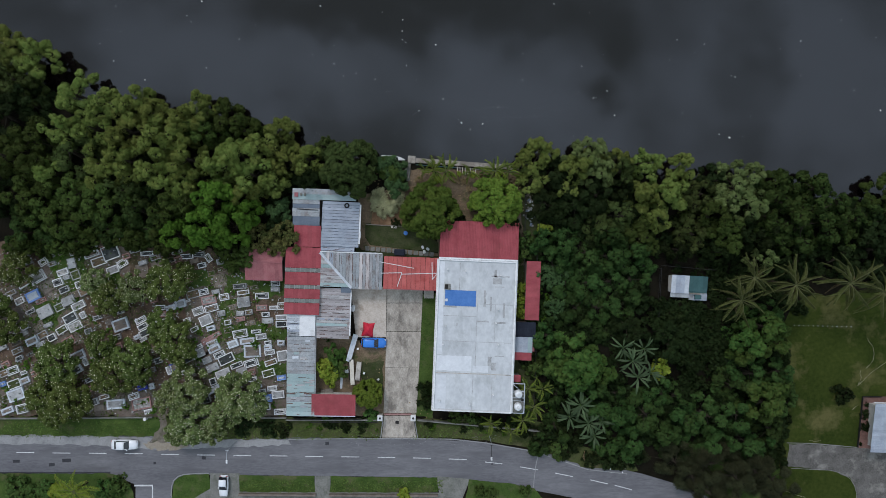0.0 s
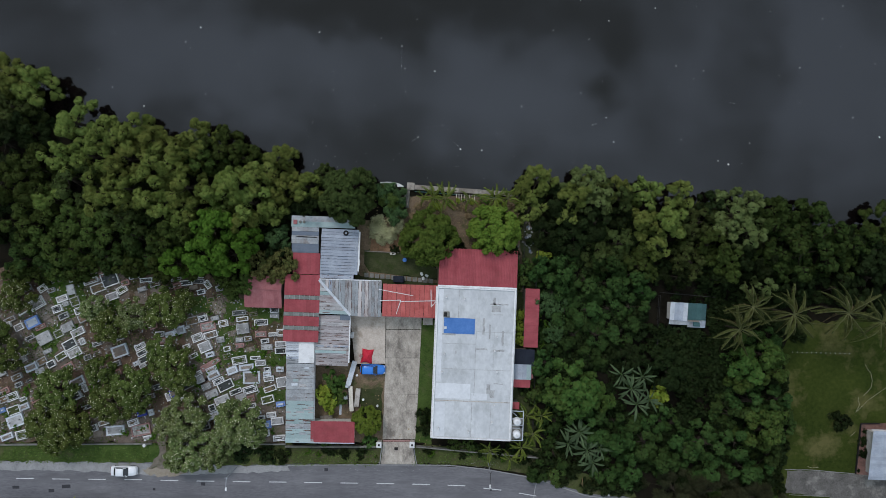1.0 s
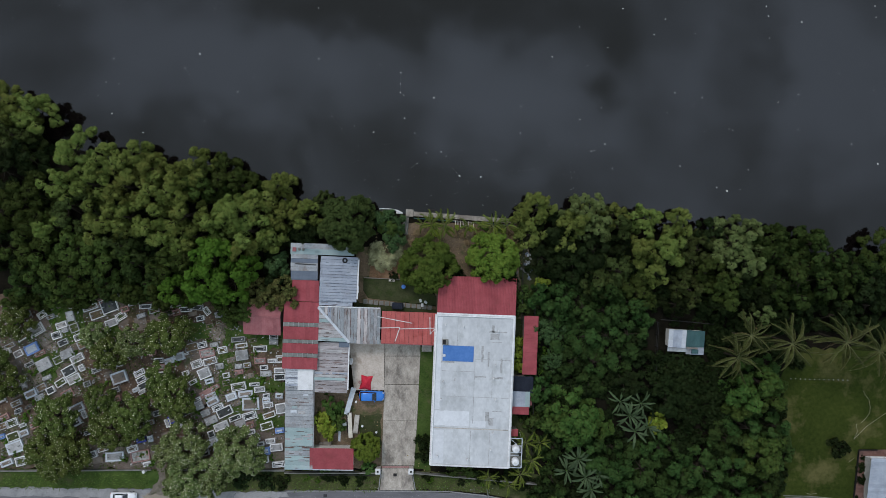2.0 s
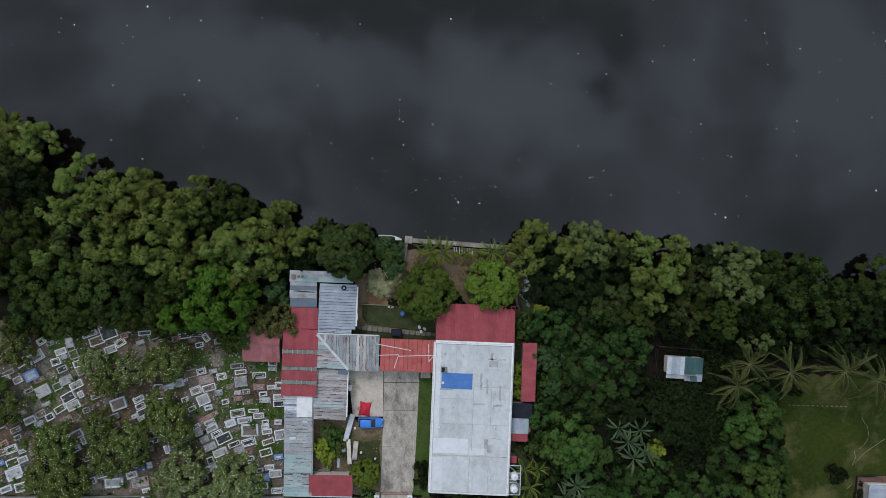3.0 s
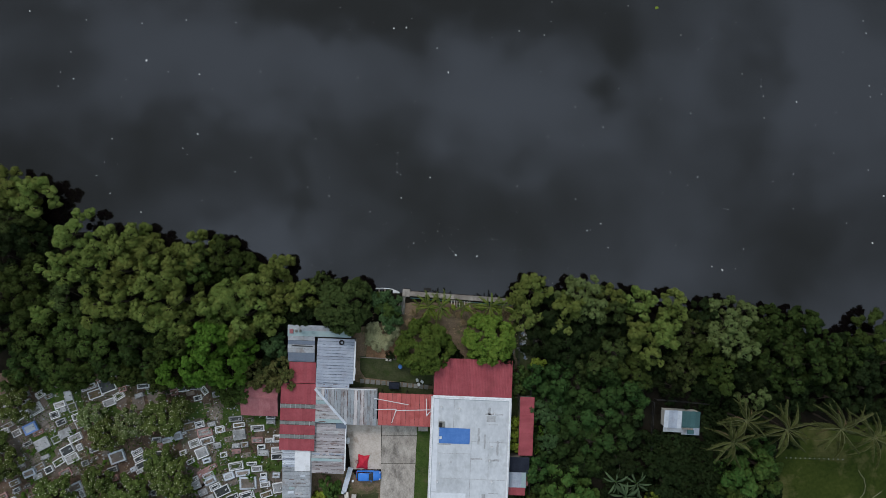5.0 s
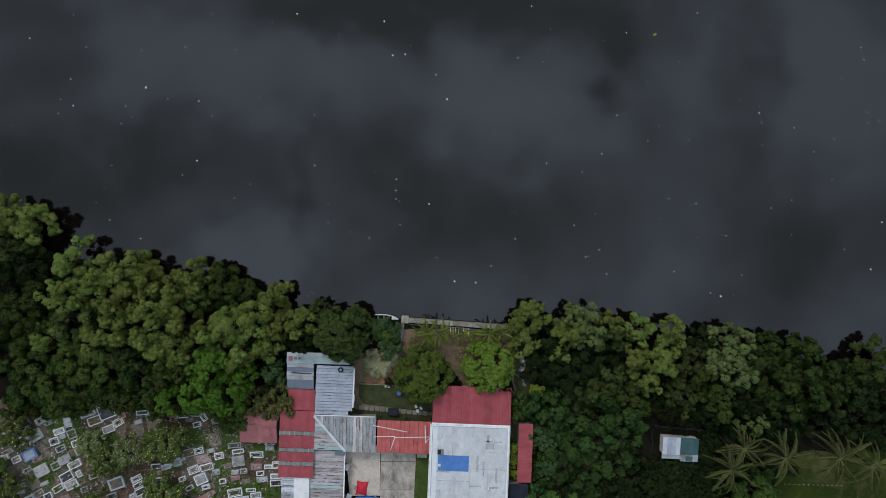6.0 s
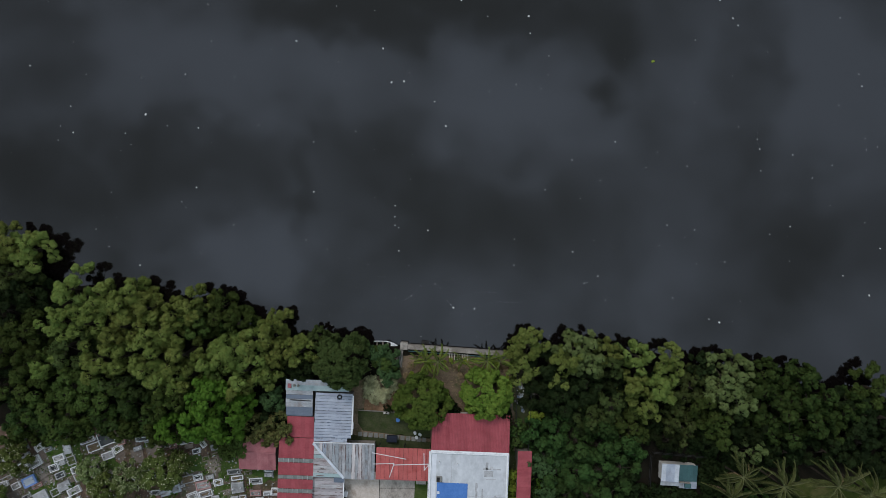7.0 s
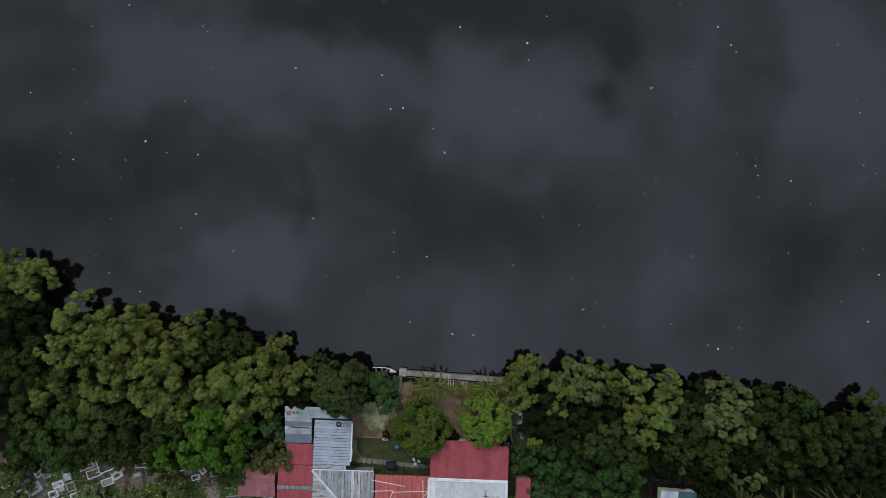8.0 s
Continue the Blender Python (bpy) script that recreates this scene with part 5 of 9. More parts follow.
def north_grey_roofs():
    ob = thing("shed", -22.92, 7.23, 0, TURN, "lean-to roofed with grey zinc and slate-blue sheets", "shed")
    walls(ob, 4.2, 5.4, 2.4, WOOD, 0.12)
    sheets(ob, -2.3, 2.2, -2.9, -1.35, (2.75, 0, 0.02), "x", 0.75, [SLATE_SHEET], ends=0.05)
    sheets(ob, -2.3, 2.15, -1.35, 1.45, (2.8, 0, 0.02), "x", 0.7, [ZINC, ZINC, SLATE_SHEET], ends=0.12, gap=0.03)
    stick(ob, -1.6, -0.15, 2.87, 1.9, -0.25, 2.87, 0.12, IRON, "roof_bar")
    sheets(ob, -2.4, 8.2, 1.45, 3.3, (2.85, 0, 0.0), "x", 0.9, [TEAL_ZINC, ZINC], ends=0.1)
    part("roof_box", boxed(-2.1, 1.9, 2.9, -1.5, 2.6, 3.1), PALE_RED, ob, "pinkish box left on the roof")
    for x in (-1.0, -0.35):
        bm = bmesh.new()
        bmesh.ops.create_cone(bm, cap_ends=True, segments=12, radius1=0.24, radius2=0.2, depth=0.22, matrix=pose(x, 2.3, 3.0))
        part("roof_pot", bm, DARK_CONCRETE, ob)
    return ob


north_grey_roofs()


def grey_shed():
    ob = thing("shed", -17.16, 4.55, 0, TURN - 0.6, "shed with a roof of overlapping pale grey zinc sheets", "shed")
    w, d = 6.25, 7.6
    walls(ob, w - 0.4, d - 0.5, 2.7, WOOD, 0.12)
    sheets(ob, -w / 2, w / 2 - 0.1, -d / 2, d / 2, (3.1, -0.02, 0.0), "x", 0.5, [BLUE_ZINC], ends=0.08, gap=0.035)
    sheets(ob, -w / 2, w / 2 - 0.8, -d / 2 - 0.75, -d / 2 - 0.02, (2.95, 0, 0.0), "x", 0.75, [BLUE_ZINC], ends=0.3)
    part("gutter", boxed(w / 2 - 0.05, -d / 2 + 0.6, 2.86, w / 2 + 0.18, d / 2 - 0.4, 3.02), WHITE, ob, "white gutter")
    part("downpipe", boxed(w / 2 + 0.16, -d / 2 + 1.6, 2.8, w / 2 + 0.28, -d / 2 + 2.7, 2.92), WHITE, ob)
    streaks(ob, -w / 2, w / 2 - 0.2, -d / 2, d / 2, (3.1, -0.02, 0), "x", 0.5, 70, 71, SLATE_SHEET, "dark_lap", 0.05)
    streaks(ob, -w / 2, w / 2 - 0.8, -d / 2 - 0.75, -d / 2, (2.95, 0, 0), "x", 0.25, 10, 72, RUST)
    # solid dark bar set into the roof as the shade of an open slit
    part("roof_gap", boxed(-w / 2 - 0.05, 0.4, 2.0, -w / 2 + 0.28, d / 2, 3.16), IRON, ob, "dark strip standing for the shade in a roof slit")
    return ob


grey_shed()


def tyre(x, y, z, label):
    bm = bmesh.new()
    ring = [(0.33 * math.cos(a), 0.33 * math.sin(a)) for a in (i * math.tau / 16 for i in range(16))]
    loops = []
    for cx, cy in ring:
        n = Vector((cx, cy, 0)).normalized()
        loops.append([bm.verts.new(Vector((cx, cy, 0.1)) + n * 0.12 * math.cos(b) + Vector((0, 0, 0.1 * math.sin(b)))) for b in (k * math.tau / 6 for k in range(6))])
    for i in range(16):
        for k in range(6):
            bm.faces.new((loops[i][k], loops[(i + 1) % 16][k], loops[(i + 1) % 16][(k + 1) % 6], loops[i][(k + 1) % 6]))
    return single("tyre", bm, RUBBER, pose(x, y, z), label, "tyre", smooth=True)


tyre(-16.11, 7.67, 3.12, "old black tyre weighing down the zinc roof")


def corner_shed():
    """Two zinc roofs that meet on a diagonal, covered by a pale board."""
    ob = thing("shed", -20.70, -0.09, 0, TURN, "L-shaped shed roof of rust-streaked zinc with a pale diagonal flashing", "shed")
    # local axes: x east, y north, from the inner north-west corner
    reach, depth = 10.6, 6.0
    sheets(ob, 0.0, reach, -depth, 0.05, (2.85, 0, 0.02), "y", 0.56, [ZINC, RUST_Y, CREAM_Y, BLUE_ZINC, RUST_Y, ZINC], waves=4, ends=0.12, gap=0.03, start=lambda x: -depth if x > 5.35 else -x * 1.1)
    sheets(ob, -0.25, 5.4, -5.8, -0.1, (2.84, 0.01, 0.0), "x", 0.62, [TEAL_ZINC, CREAM_X, TEAL_ZINC, RUST_X], ends=0.05, gap=0.03, stop=lambda y: max(0.0, min(5.35, -y / 1.1)))
    sheets(ob, -0.5, 5.25, -14.6, -6.0, (2.5, 0.01, 0.02), "x", 0.6, [CREAM_X, CREAM_X, RUST_X], ends=0.1, gap=0.025)
    stick(ob, 0.05, -0.1, 2.98, 5.45, -5.9, 2.9, 0.42, PALE_TILE, "flashing", flat=0.05)
    part("ridge_cap", boxed(0.1, -0.02, 2.9, 10.4, 0.13, 2.97), WHITE, ob)
    streaks(ob, -0.4, 5.2, -14.5, -6.9, (2.5, 0.01, 0.02), "x", 0.6, 64, 61, RUST)
    streaks(ob, -0.4, 5.2, -14.5, -6.9, (2.51, 0.01, 0.02), "x", 0.6, 16, 62, IRON, "dark_lap", 0.05)
    streaks(ob, -0.4, 5.2, -11.4, -10.9, (2.49, 0.01, 0.02), "x", 0.3, 9, 63, BLUE_ZINC, "bluish_patch", 0.3)
    streaks(ob, 5.5, 10.4, -5.9, -0.2, (2.87, 0, 0.02), "y", 0.56, 26, 64, RUST)
    streaks(ob, 2.0, 5.4, -2.0, -0.2, (2.88, 0, 0.02), "y", 0.56, 8, 65, RUST)
    streaks(ob, 0.0, 2.0, -5.6, -2.6, (2.86, 0.01, 0), "x", 0.62, 12, 66, RUST)
    part("blue_patch", boxed(3.7, -6.75, 2.55, 5.4, -5.85, 2.62), SLATE_SHEET, ob, "slate-blue sheet laid over the roof")
    part("gutter", boxed(5.3, -14.0, 2.3, 5.48, -6.2, 2.44), WHITE, ob)
    part("roof_streak", boxed(-0.4, -12.45, 2.4, 4.9, -12.0, 2.44), TEAL_ZINC, ob)
    for x, y in ((0.3, -0.5), (10.2, -0.5), (10.2, -5.7), (5.2, -6.2), (5.1, -10.0), (5.0, -14.0), (0.0, -14.0)):
        part("post", boxed(x - 0.06, y - 0.06, 0, x + 0.06, y + 0.06, 2.3), WOOD, ob)
    part("wall", boxed(-0.3, -14.2, 0, -0.15, -0.3, 2.2), WOOD, ob)
    part("wall", boxed(0.0, -0.4, 0, 10.3, -0.28, 2.4), WOOD, ob)
    return ob


corner_shed()


def orange_roof():
    ob = thing("carport", -5.32, -3.69, 0, -2.0, "open carport with an orange-red sheet roof and loose battens on it", "carport")
    w, d = 9.3, 5.4
    sheets(ob, -w / 2, w / 2, -d / 2, d / 2, (3.0, 0.0, 0.03), "y", 0.78, [ORANGE], waves=4, depth=0.05, ends=0.04, gap=0.035)
    for x in (-w / 2 + 0.3, 0, w / 2 - 0.3):
        for y in (-d / 2 + 0.2, d / 2 - 0.2):
            part("post", boxed(x - 0.06, y - 0.06, 0, x + 0.06, y + 0.06, 2.9), IRON, ob)
    part("gutter", boxed(-w / 2, -d / 2 - 0.12, 2.82, w / 2, -d / 2 + 0.02, 2.92), PALE_RED, ob)
    for ax, ay, bx, by in ((-5.4, 1.75, 0.45, 0.85), (-5.1, -0.15, -1.6, 0.05), (-1.75, -0.2, 4.2, 0.15), (-1.6, 0.0, -2.3, -2.3), (3.4, 2.0, 3.55, -0.9), (3.5, -0.95, 4.3, 0.05)):
        stick(ob, ax, ay, 3.1, bx, by, 3.1, 0.11, WHITE, "batten", flat=0.06)
    return ob


orange_roof()


def cemetery_shed():
    ob = thing("shed", -30.19, -2.28, 0, TURN - 0.5, "small gabled shed with a faded pinkish-red sheet roof", "shed")
    w, d = 6.3, 5.3
    walls(ob, w - 0.5, d - 0.6, 2.0, WOOD, 0.12)
    sheets(ob, -w / 2, w / 2, -d / 2, 0.55, (2.95, 0, 0.28), "y", 0.63, [PALE_RED], waves=4, ends=0.06)
    sheets(ob, -w / 2, w / 2, 0.5, d / 2 + 0.1, (3.25, 0, -0.26), "y", 0.63, [PALE_RED], waves=4, ends=0.06)
    part("ridge_cap", boxed(-w / 2, 0.4, 3.13, w / 2, 0.65, 3.2), PALE_RED, ob)
    return ob


cemetery_shed()


def roadside_shed():
    ob = thing("shed", -24.01, -19.17, 0, -0.6, "long low shed roofed with patched grey and teal zinc sheets", "shed")
    w, d = 4.7, 17.3
    walls(ob, w - 0.4, d - 0.3, 2.0, WOOD, 0.12)
    sheets(ob, -w / 2, w / 2, 4.8, d / 2, (2.45, 0.02, 0), "x", 0.4, [BLUE_ZINC, PALE_TILE, ZINC], waves=3, ends=0.05, gap=0.03, stop=lambda y: 0.0)
    part("white_sheet", boxed(-0.25, 4.9, 2.5, w / 2 + 0.05, 8.55, 2.56), WHITE, ob, "smooth white roof sheet")
    sheets(ob, -w / 2, w / 2, -1.5, 4.8, (2.35, 0.02, 0), "x", 0.62, [ZINC], ends=0.06, gap=0.02)
    sheets(ob, -w / 2, w / 2, -4.6, -1.5, (2.33, 0.02, 0), "x", 0.75, [TEAL_ZINC], ends=0.06)
    sheets(ob, -w / 2, w / 2, -d / 2, -4.6, (2.3, 0.02, 0), "x", 0.8, [TEAL_ZINC, TEAL_ZINC, ZINC], ends=0.05, gap=0.02)
    for i in range(9):
        x, y = rng.uniform(-1.6, 1.0), rng.uniform(-8, 4)
        part("roof_patch", boxed(x, y, 2.39, x + rng.uniform(0.6, 1.4), y + rng.uniform(0.25, 0.5), 2.43 + 0.02 * x), [ZINC, RUST_X, TEAL_ZINC, PALE_TILE][i % 4], ob)
    part("gutter", boxed(w / 2 + 0.05, -d / 2 + 1, 2.2, w / 2 + 0.2, d / 2, 2.32), ZINC, ob)
    streaks(ob, -w / 2, w / 2, -8.4, 4.4, (2.37, 0.02, 0), "x", 0.62, 46, 67, RUST, wide=0.06)
    streaks(ob, -w / 2, w / 2, -4.9, -4.4, (2.37, 0.02, 0), "x", 0.25, 9, 68, RUST, wide=0.12)
    streaks(ob, -w / 2, w / 2, -3.5, -2.2, (2.37, 0.02, 0), "x", 0.4, 8, 69, CREAM_X, "pale_patch", 0.18)
    streaks(ob, -w / 2, -0.4, 4.9, 8.5, (2.47, 0.02, 0), "x", 0.4, 12, 70, IRON, "dark_lap", 0.07)
    part("gap_board", boxed(w / 2 + 0.02, 4.6, 1.4, w / 2 + 0.45, d / 2, 1.5), IRON, ob)
    return ob


roadside_shed()


def gate_shed():
    ob = thing("shed", -18.50, -25.91, 0, -0.8, "small shed with a red sheet roof beside the fence", "shed")
    w, d = 7.4, 3.6
    walls(ob, w - 0.4, d - 0.4, 2.1, WALL_PAINT, 0.12)
    sheets(ob, -w / 2, w / 2, -d / 2, d / 2, (2.4, 0, 0.04), "y", 0.74, [RED_SHEET], waves=4, ends=0.03)
    part("gutter", boxed(-w / 2, -d / 2 - 0.2, 2.18, w / 2, -d / 2 - 0.05, 2.3), PALE_TILE, ob)
    return ob


gate_shed()

# ---- sheds and tanks east of the house ----
def east_sheds():
    ob = thing("shed", 15.13, -6.66, 0, -2.2, "narrow shed with a red sheet roof beside the house", "shed")
    walls(ob, 2.2, 9.4, 2.2, WOOD, 0.12)
    sheets(ob, -1.2, 1.2, -4.95, 4.95, (2.5, -0.06, 0), "x", 0.75, [RED_SHEET], waves=4, ends=0.03)
    ob = thing("shed", 13.82, -13.26, 0, -1.5, "low dark lean-to with a navy sheet roof", "shed")
    walls(ob, 3.2, 2.4, 2.0, WOOD, 0.12)
    sheets(ob, -1.8, 1.8, -1.4, 1.3, (2.25, 0, 0), "y", 0.75, [NAVY], ends=0.03)
    ob = thing("shed", 13.52, -16.39, 0, -1.5, "small lean-to roofed half in teal and half in red sheets", "shed")
    walls(ob, 2.6, 3.3, 2.0, WOOD, 0.12)
    sheets(ob, -1.55, 1.5, -0.65, 1.9, (2.4, 0, 0), "y", 0.75, [TEAL_ZINC, BLUE_ZINC], ends=0.03)
    sheets(ob, -1.6, 1.4, -2.0, -0.65, (2.38, 0, 0.03), "y", 0.75, [RED_SHEET], waves=4, ends=0.03)
    part("side_sheet", boxed(1.55, -0.6, 1.6, 2.0, 1.2, 1.66), PALE_RED, ob)
    ob = thing("shed", 12.22, -21.41, 0, -2, "little red-roofed pump shelter against the house", "shed")
    walls(ob, 1.4, 0.9, 2.2, WOOD, 0.1)
    sheets(ob, -0.8, 0.8, -0.6, 0.6, (2.5, 0, 0), "y", 0.8, [RED_SHEET], ends=0.02)


east_sheds()


def tank_stand():
    ob = thing("tank_stand", 12.51, -24.57, 0, -2.2, "pale steel frame tower carrying two water tanks", "tank stand")
    w, d, h = 2.1, 4.9, 3.3
    for x in (-w / 2, w / 2):
        for y in (-d / 2, 0, d / 2):
            part("post", boxed(x - 0.06, y - 0.06, 0, x + 0.06, y + 0.06, h), PALE_TILE, ob)
        part("beam", boxed(x - 0.07, -d / 2, h, x + 0.07, d / 2, h + 0.14), PALE_TILE, ob)
    for y in (-d / 2, -0.4, 0.1, 1.2, d / 2):
        part("beam", boxed(-w / 2 + 0.07, y - 0.06, h + 0.01, w / 2 - 0.07, y + 0.06, h + 0.12), PALE_TILE, ob)
    part("platform", boxed(-w / 2 + 0.2, -d / 2 + 0.2, h + 0.02, w / 2 - 0.1, d / 2 - 1.1, h + 0.06), DARK_CONCRETE, ob)
    stick(ob, -w / 2, d / 2, h + 0.1, 0.2, d / 2 - 1.0, h + 0.1, 0.08, PALE_TILE, "brace")
    stick(ob, -w / 2, d / 2 - 1.6, h + 0.1, 0.2, d / 2 - 1.0, h + 0.1, 0.08, PALE_TILE, "brace")
    stick(ob, -w / 2 + 0.1, d / 2 - 1.2, h + 0.1, -w / 2 + 0.2, -d / 2, h + 0.1, 0.07, WHITE, "pipe")
    part("pump_box", boxed(w / 2 - 0.5, -0.35, h + 0.06, w / 2 - 0.15, 0.05, h + 0.4), IRON, ob)


tank_stand()


def tank(x, y, z):
    ob = thing("water_tank", x, y, z, 0, "round white plastic water tank on the steel frame", "water tank", "water tanks")
    bm = bmesh.new()
    prof = [(0.62, 0), (0.64, 0.1), (0.62, 0.3), (0.64, 0.5), (0.62, 0.7), (0.6, 0.9), (0.45, 1.08), (0.22, 1.14)]
    rings = [[bm.verts.new((r * math.cos(a), r * math.sin(a), h)) for a in (k * math.tau / 20 for k in range(20))] for r, h in prof]
    for p, q in zip(rings, rings[1:]):
        for k in range(20):
            bm.faces.new((p[k], p[(k + 1) % 20], q[(k + 1) % 20], q[k]))
    part("body", bm, TANK, ob, smooth=True)
    bm = bmesh.new()
    bmesh.ops.create_cone(bm, cap_ends=True, segments=16, radius1=0.26, radius2=0.24, depth=0.08, matrix=pose(0, 0, 1.17))
    part("lid", bm, WHITE, ob)


tank(12.53, -23.72, 3.37)
tank(12.43, -25.82, 3.37)


def hut():
    ob = thing("hut", 41.77, -5.65, 0, -3.0, "small hut with a roof half pale zinc and half green", "hut")
    w, d = 6.1, 3.0
    walls(ob, w - 0.3, d - 0.2, 1.7, WALL_PAINT, 0.12)
    sheets(ob, -w / 2, -0.05, -d / 2, d / 2, (1.9, 0, 0.05), "y", 0.75, [BLUE_ZINC, PALE_TILE], ends=0.05)
    sheets(ob, -0.05, w / 2, -d / 2 + 0.2, d / 2, (1.9, 0, 0.05), "y", 0.75, [GREEN_SHEET], ends=0.05)
    sheets(ob, -w / 2, 0.1, -d / 2 - 0.75, -d / 2, (1.75, 0, 0.05), "y", 0.75, [ZINC], ends=0.05)
    sheets(ob, 0.1, w / 2 + 0.1, -d / 2 - 1.1, -d / 2 + 0.25, (1.72, 0, 0.05), "y", 0.7, [BLUE_ZINC, ZINC], ends=0.1)
    part("roof_crate", boxed(1.0, -d / 2 - 0.9, 1.75, 2.1, -d / 2 - 0.2, 2.0), GREEN_SHEET, ob)
    part("roof_board", boxed(0.1, -d / 2 - 0.1, 1.8, 1.9, -d / 2 + 0.1, 2.05), WOOD, ob)


hut()


def east_house():
    ob = thing("house", 72.2, -29.7, 0, -1.5, "neighbouring house with a pale blue ribbed sheet roof", "house")
    walls(ob, 9.0, 7.2, 2.4, WALL_PAINT, 0.15, "wall", 5.6, 0)
    sheets(ob, 0.0, 10.5, -4.1, 4.1, (2.7, 0.03, 0.0), "x", 0.55, [BLUE_ZINC], waves=3, ends=0.04, start=lambda y: 0.04 + 0.085 * (y + 0.2))
    part("gutter", boxed(0.3, 4.15, 2.4, 10.5, 4.3, 2.52), WHITE, ob)


east_house()
sheet_of("forecourt", [(72.36, -25.06), (79.58, -25.06), (79.55, -34.61), (71.46, -33.83)], 0.08, 0.3, BRICK_PAVE, "red-brown paved forecourt of the neighbouring house", "forecourt")
single("low_wall", boxed(-0.06, -4.3, 0, 0.06, 4.3, 0.35), IRON, pose(71.86, -29.45, 0, 0, 0, -6), "dark low boundary wall beside the lawn", "wall", "", "structure")
single("low_wall", boxed(0, -0.06, 0, 3.2, 0.06, 0.35), IRON, pose(72.36, -25.06, 0), "dark low boundary wall beside the lawn", "wall", "", "structure")


# ---- walls and fences ----
def wall_run(name, ax, ay, bx, by, h, thick, material, label):
    long = math.hypot(bx - ax, by - ay)
    return single(name, boxed(0, -thick / 2, -0.1, long, thick / 2, h, 0.01), material, pose(ax, ay, 0, 0, 0, math.degrees(math.atan2(by - ay, bx - ax))), label, "wall", "", "structure")


def fence(ax, ay, bx, by, h, label, rails=2, gap=2.0, material=IRON):
    long, turn = math.hypot(bx - ax, by - ay), math.degrees(math.atan2(by - ay, bx - ax))
    ob = thing("fence", ax, ay, 0, turn, label, "fence")
    n = max(1, round(long / gap))
    for i in range(n + 1):
        x = long * i / n
        part("post", boxed(x - 0.05, -0.05, 0, x + 0.05, 0.05, h + 0.05), material, ob)
    for k in range(rails):
        z = h * (k + 1) / rails
        part("rail", boxed(0, -0.03, z - 0.05, long, 0.03, z), material, ob)
    return ob


wall_run("cemetery_wall", -90, -28.9, -49.96, -28.57, 0.55, 0.2, DARK_CONCRETE, "low mossy cemetery wall")
wall_run("cemetery_wall", -47.03, -28.57, -26.94, -28.67, 0.55, 0.2, DARK_CONCRETE, "low mossy cemetery wall")
wall_run("front_wall", -26.94, -28.96, -11.33, -28.96, 0.9, 0.18, DARK_CONCRETE, "grey front wall behind the verge")
wall_run("front_wall", -4.50, -28.96, 17.15, -30.91, 0.9, 0.18, DARK_CONCRETE, "grey front wall behind the verge")
fence(-22.64, -29.35, -11.33, -29.35, 0.8, "dark iron railing behind the verge")
fence(16.69, 9.09, 16.00, -2.43, 1.6, "rusty wire fence along the garden boundary")
fence(15.89, -15.12, 15.50, -26.82, 1.6, "rusty wire fence beside the lean-tos")
fence(37.28, -2.92, 36.68, -13.17, 1.4, "dark wire fence beside the hut")
fence(37.67, -2.43, 46.65, -3.22, 1.4, "dark wire fence behind the hut")
fence(14.25, 14.17, 13.85, -3.41, 1.5, "dark fence beside the garden")
for u in ((-10.74, -28.38), (-5.09, -28.38)):
    ob = thing("gate_post", u[0], u[1], 0, -1.5, "square white-capped gate post at the driveway", "gate post", "gate posts")
    part("shaft", boxed(-0.35, -0.4, 0, 0.35, 0.4, 1.5), CONCRETE, ob)
    part("cap", boxed(-0.43, -0.5, 1.5, 0.43, 0.5, 1.62, 0.03), WHITE, ob, "pale flat cap")
    part("lamp", boxed(-0.15, -0.15, 1.62, 0.15, 0.15, 1.8, 0.03), IRON, ob)


# ---- driveway slabs ----
def driveway():
    ob = thing("driveway", 0, 0, 0, 0, "pale stained concrete driveway in large slabs", "driveway", "", "structure")

    def slab(x0, y0, x1, y1, x2, y2, x3, y3, material=DRIVE):
        bm = bmesh.new()
        r = rng.uniform(0, 0.012)
        top = [bm.verts.new((x, y, 0.08 + r)) for x, y in ((x0, y0), (x1, y1), (x2, y2), (x3, y3))]
        low = [bm.verts.new((x, y, -0.1)) for x, y in ((x0, y0), (x1, y1), (x2, y2), (x3, y3))]
        bm.faces.new(top)
        for i in range(4):
            bm.faces.new((top[i], low[i], low[(i + 1) % 4], top[(i + 1) % 4]))
        bmesh.ops.recalc_face_normals(bm, faces=bm.faces[:])
        part("slab", bm, material, ob)

    slab(-9.68, -8.88, -3.58, -8.88, -3.53, -6.39, -9.68, -6.39)
    slab(-9.77, -13.80, -3.82, -13.80, -3.58, -8.97, -9.68, -8.97)
    slab(-9.97, -20.02, -4.13, -20.12, -3.82, -13.88, -9.77, -13.88)
    slab(-10.26, -27.87, -4.60, -27.87, -4.13, -20.16, -9.97, -20.06)
    slab(-15.04, -14.83, -9.84, -14.83, -9.75, -6.14, -15.93, -6.14, PALE_YARD)
    slab(-10.55, -32.13, -4.60, -32.13, -5.18, -28.38, -10.16, -28.38)
    slab(-10.16, -28.28, -5.18, -28.28, -5.18, -27.99, -10.16, -27.99, PINK_STONE)
    for ax, ay, bx, by in ((-10.31, -28.38, -10.74, -32.08), (-5.04, -28.38, -4.40, -32.08)):
        stick(ob, ax, ay, 0.12, bx, by, 0.12, 0.14, GRAVEL, "kerb", flat=0.25)


driveway()
single("drain_cover", boxed(-0.3, -0.25, 0, 0.3, 0.25, 0.02), IRON, pose(-7.92, -29.50, 0.095), "dark iron drain cover in the driveway", "drain cover")

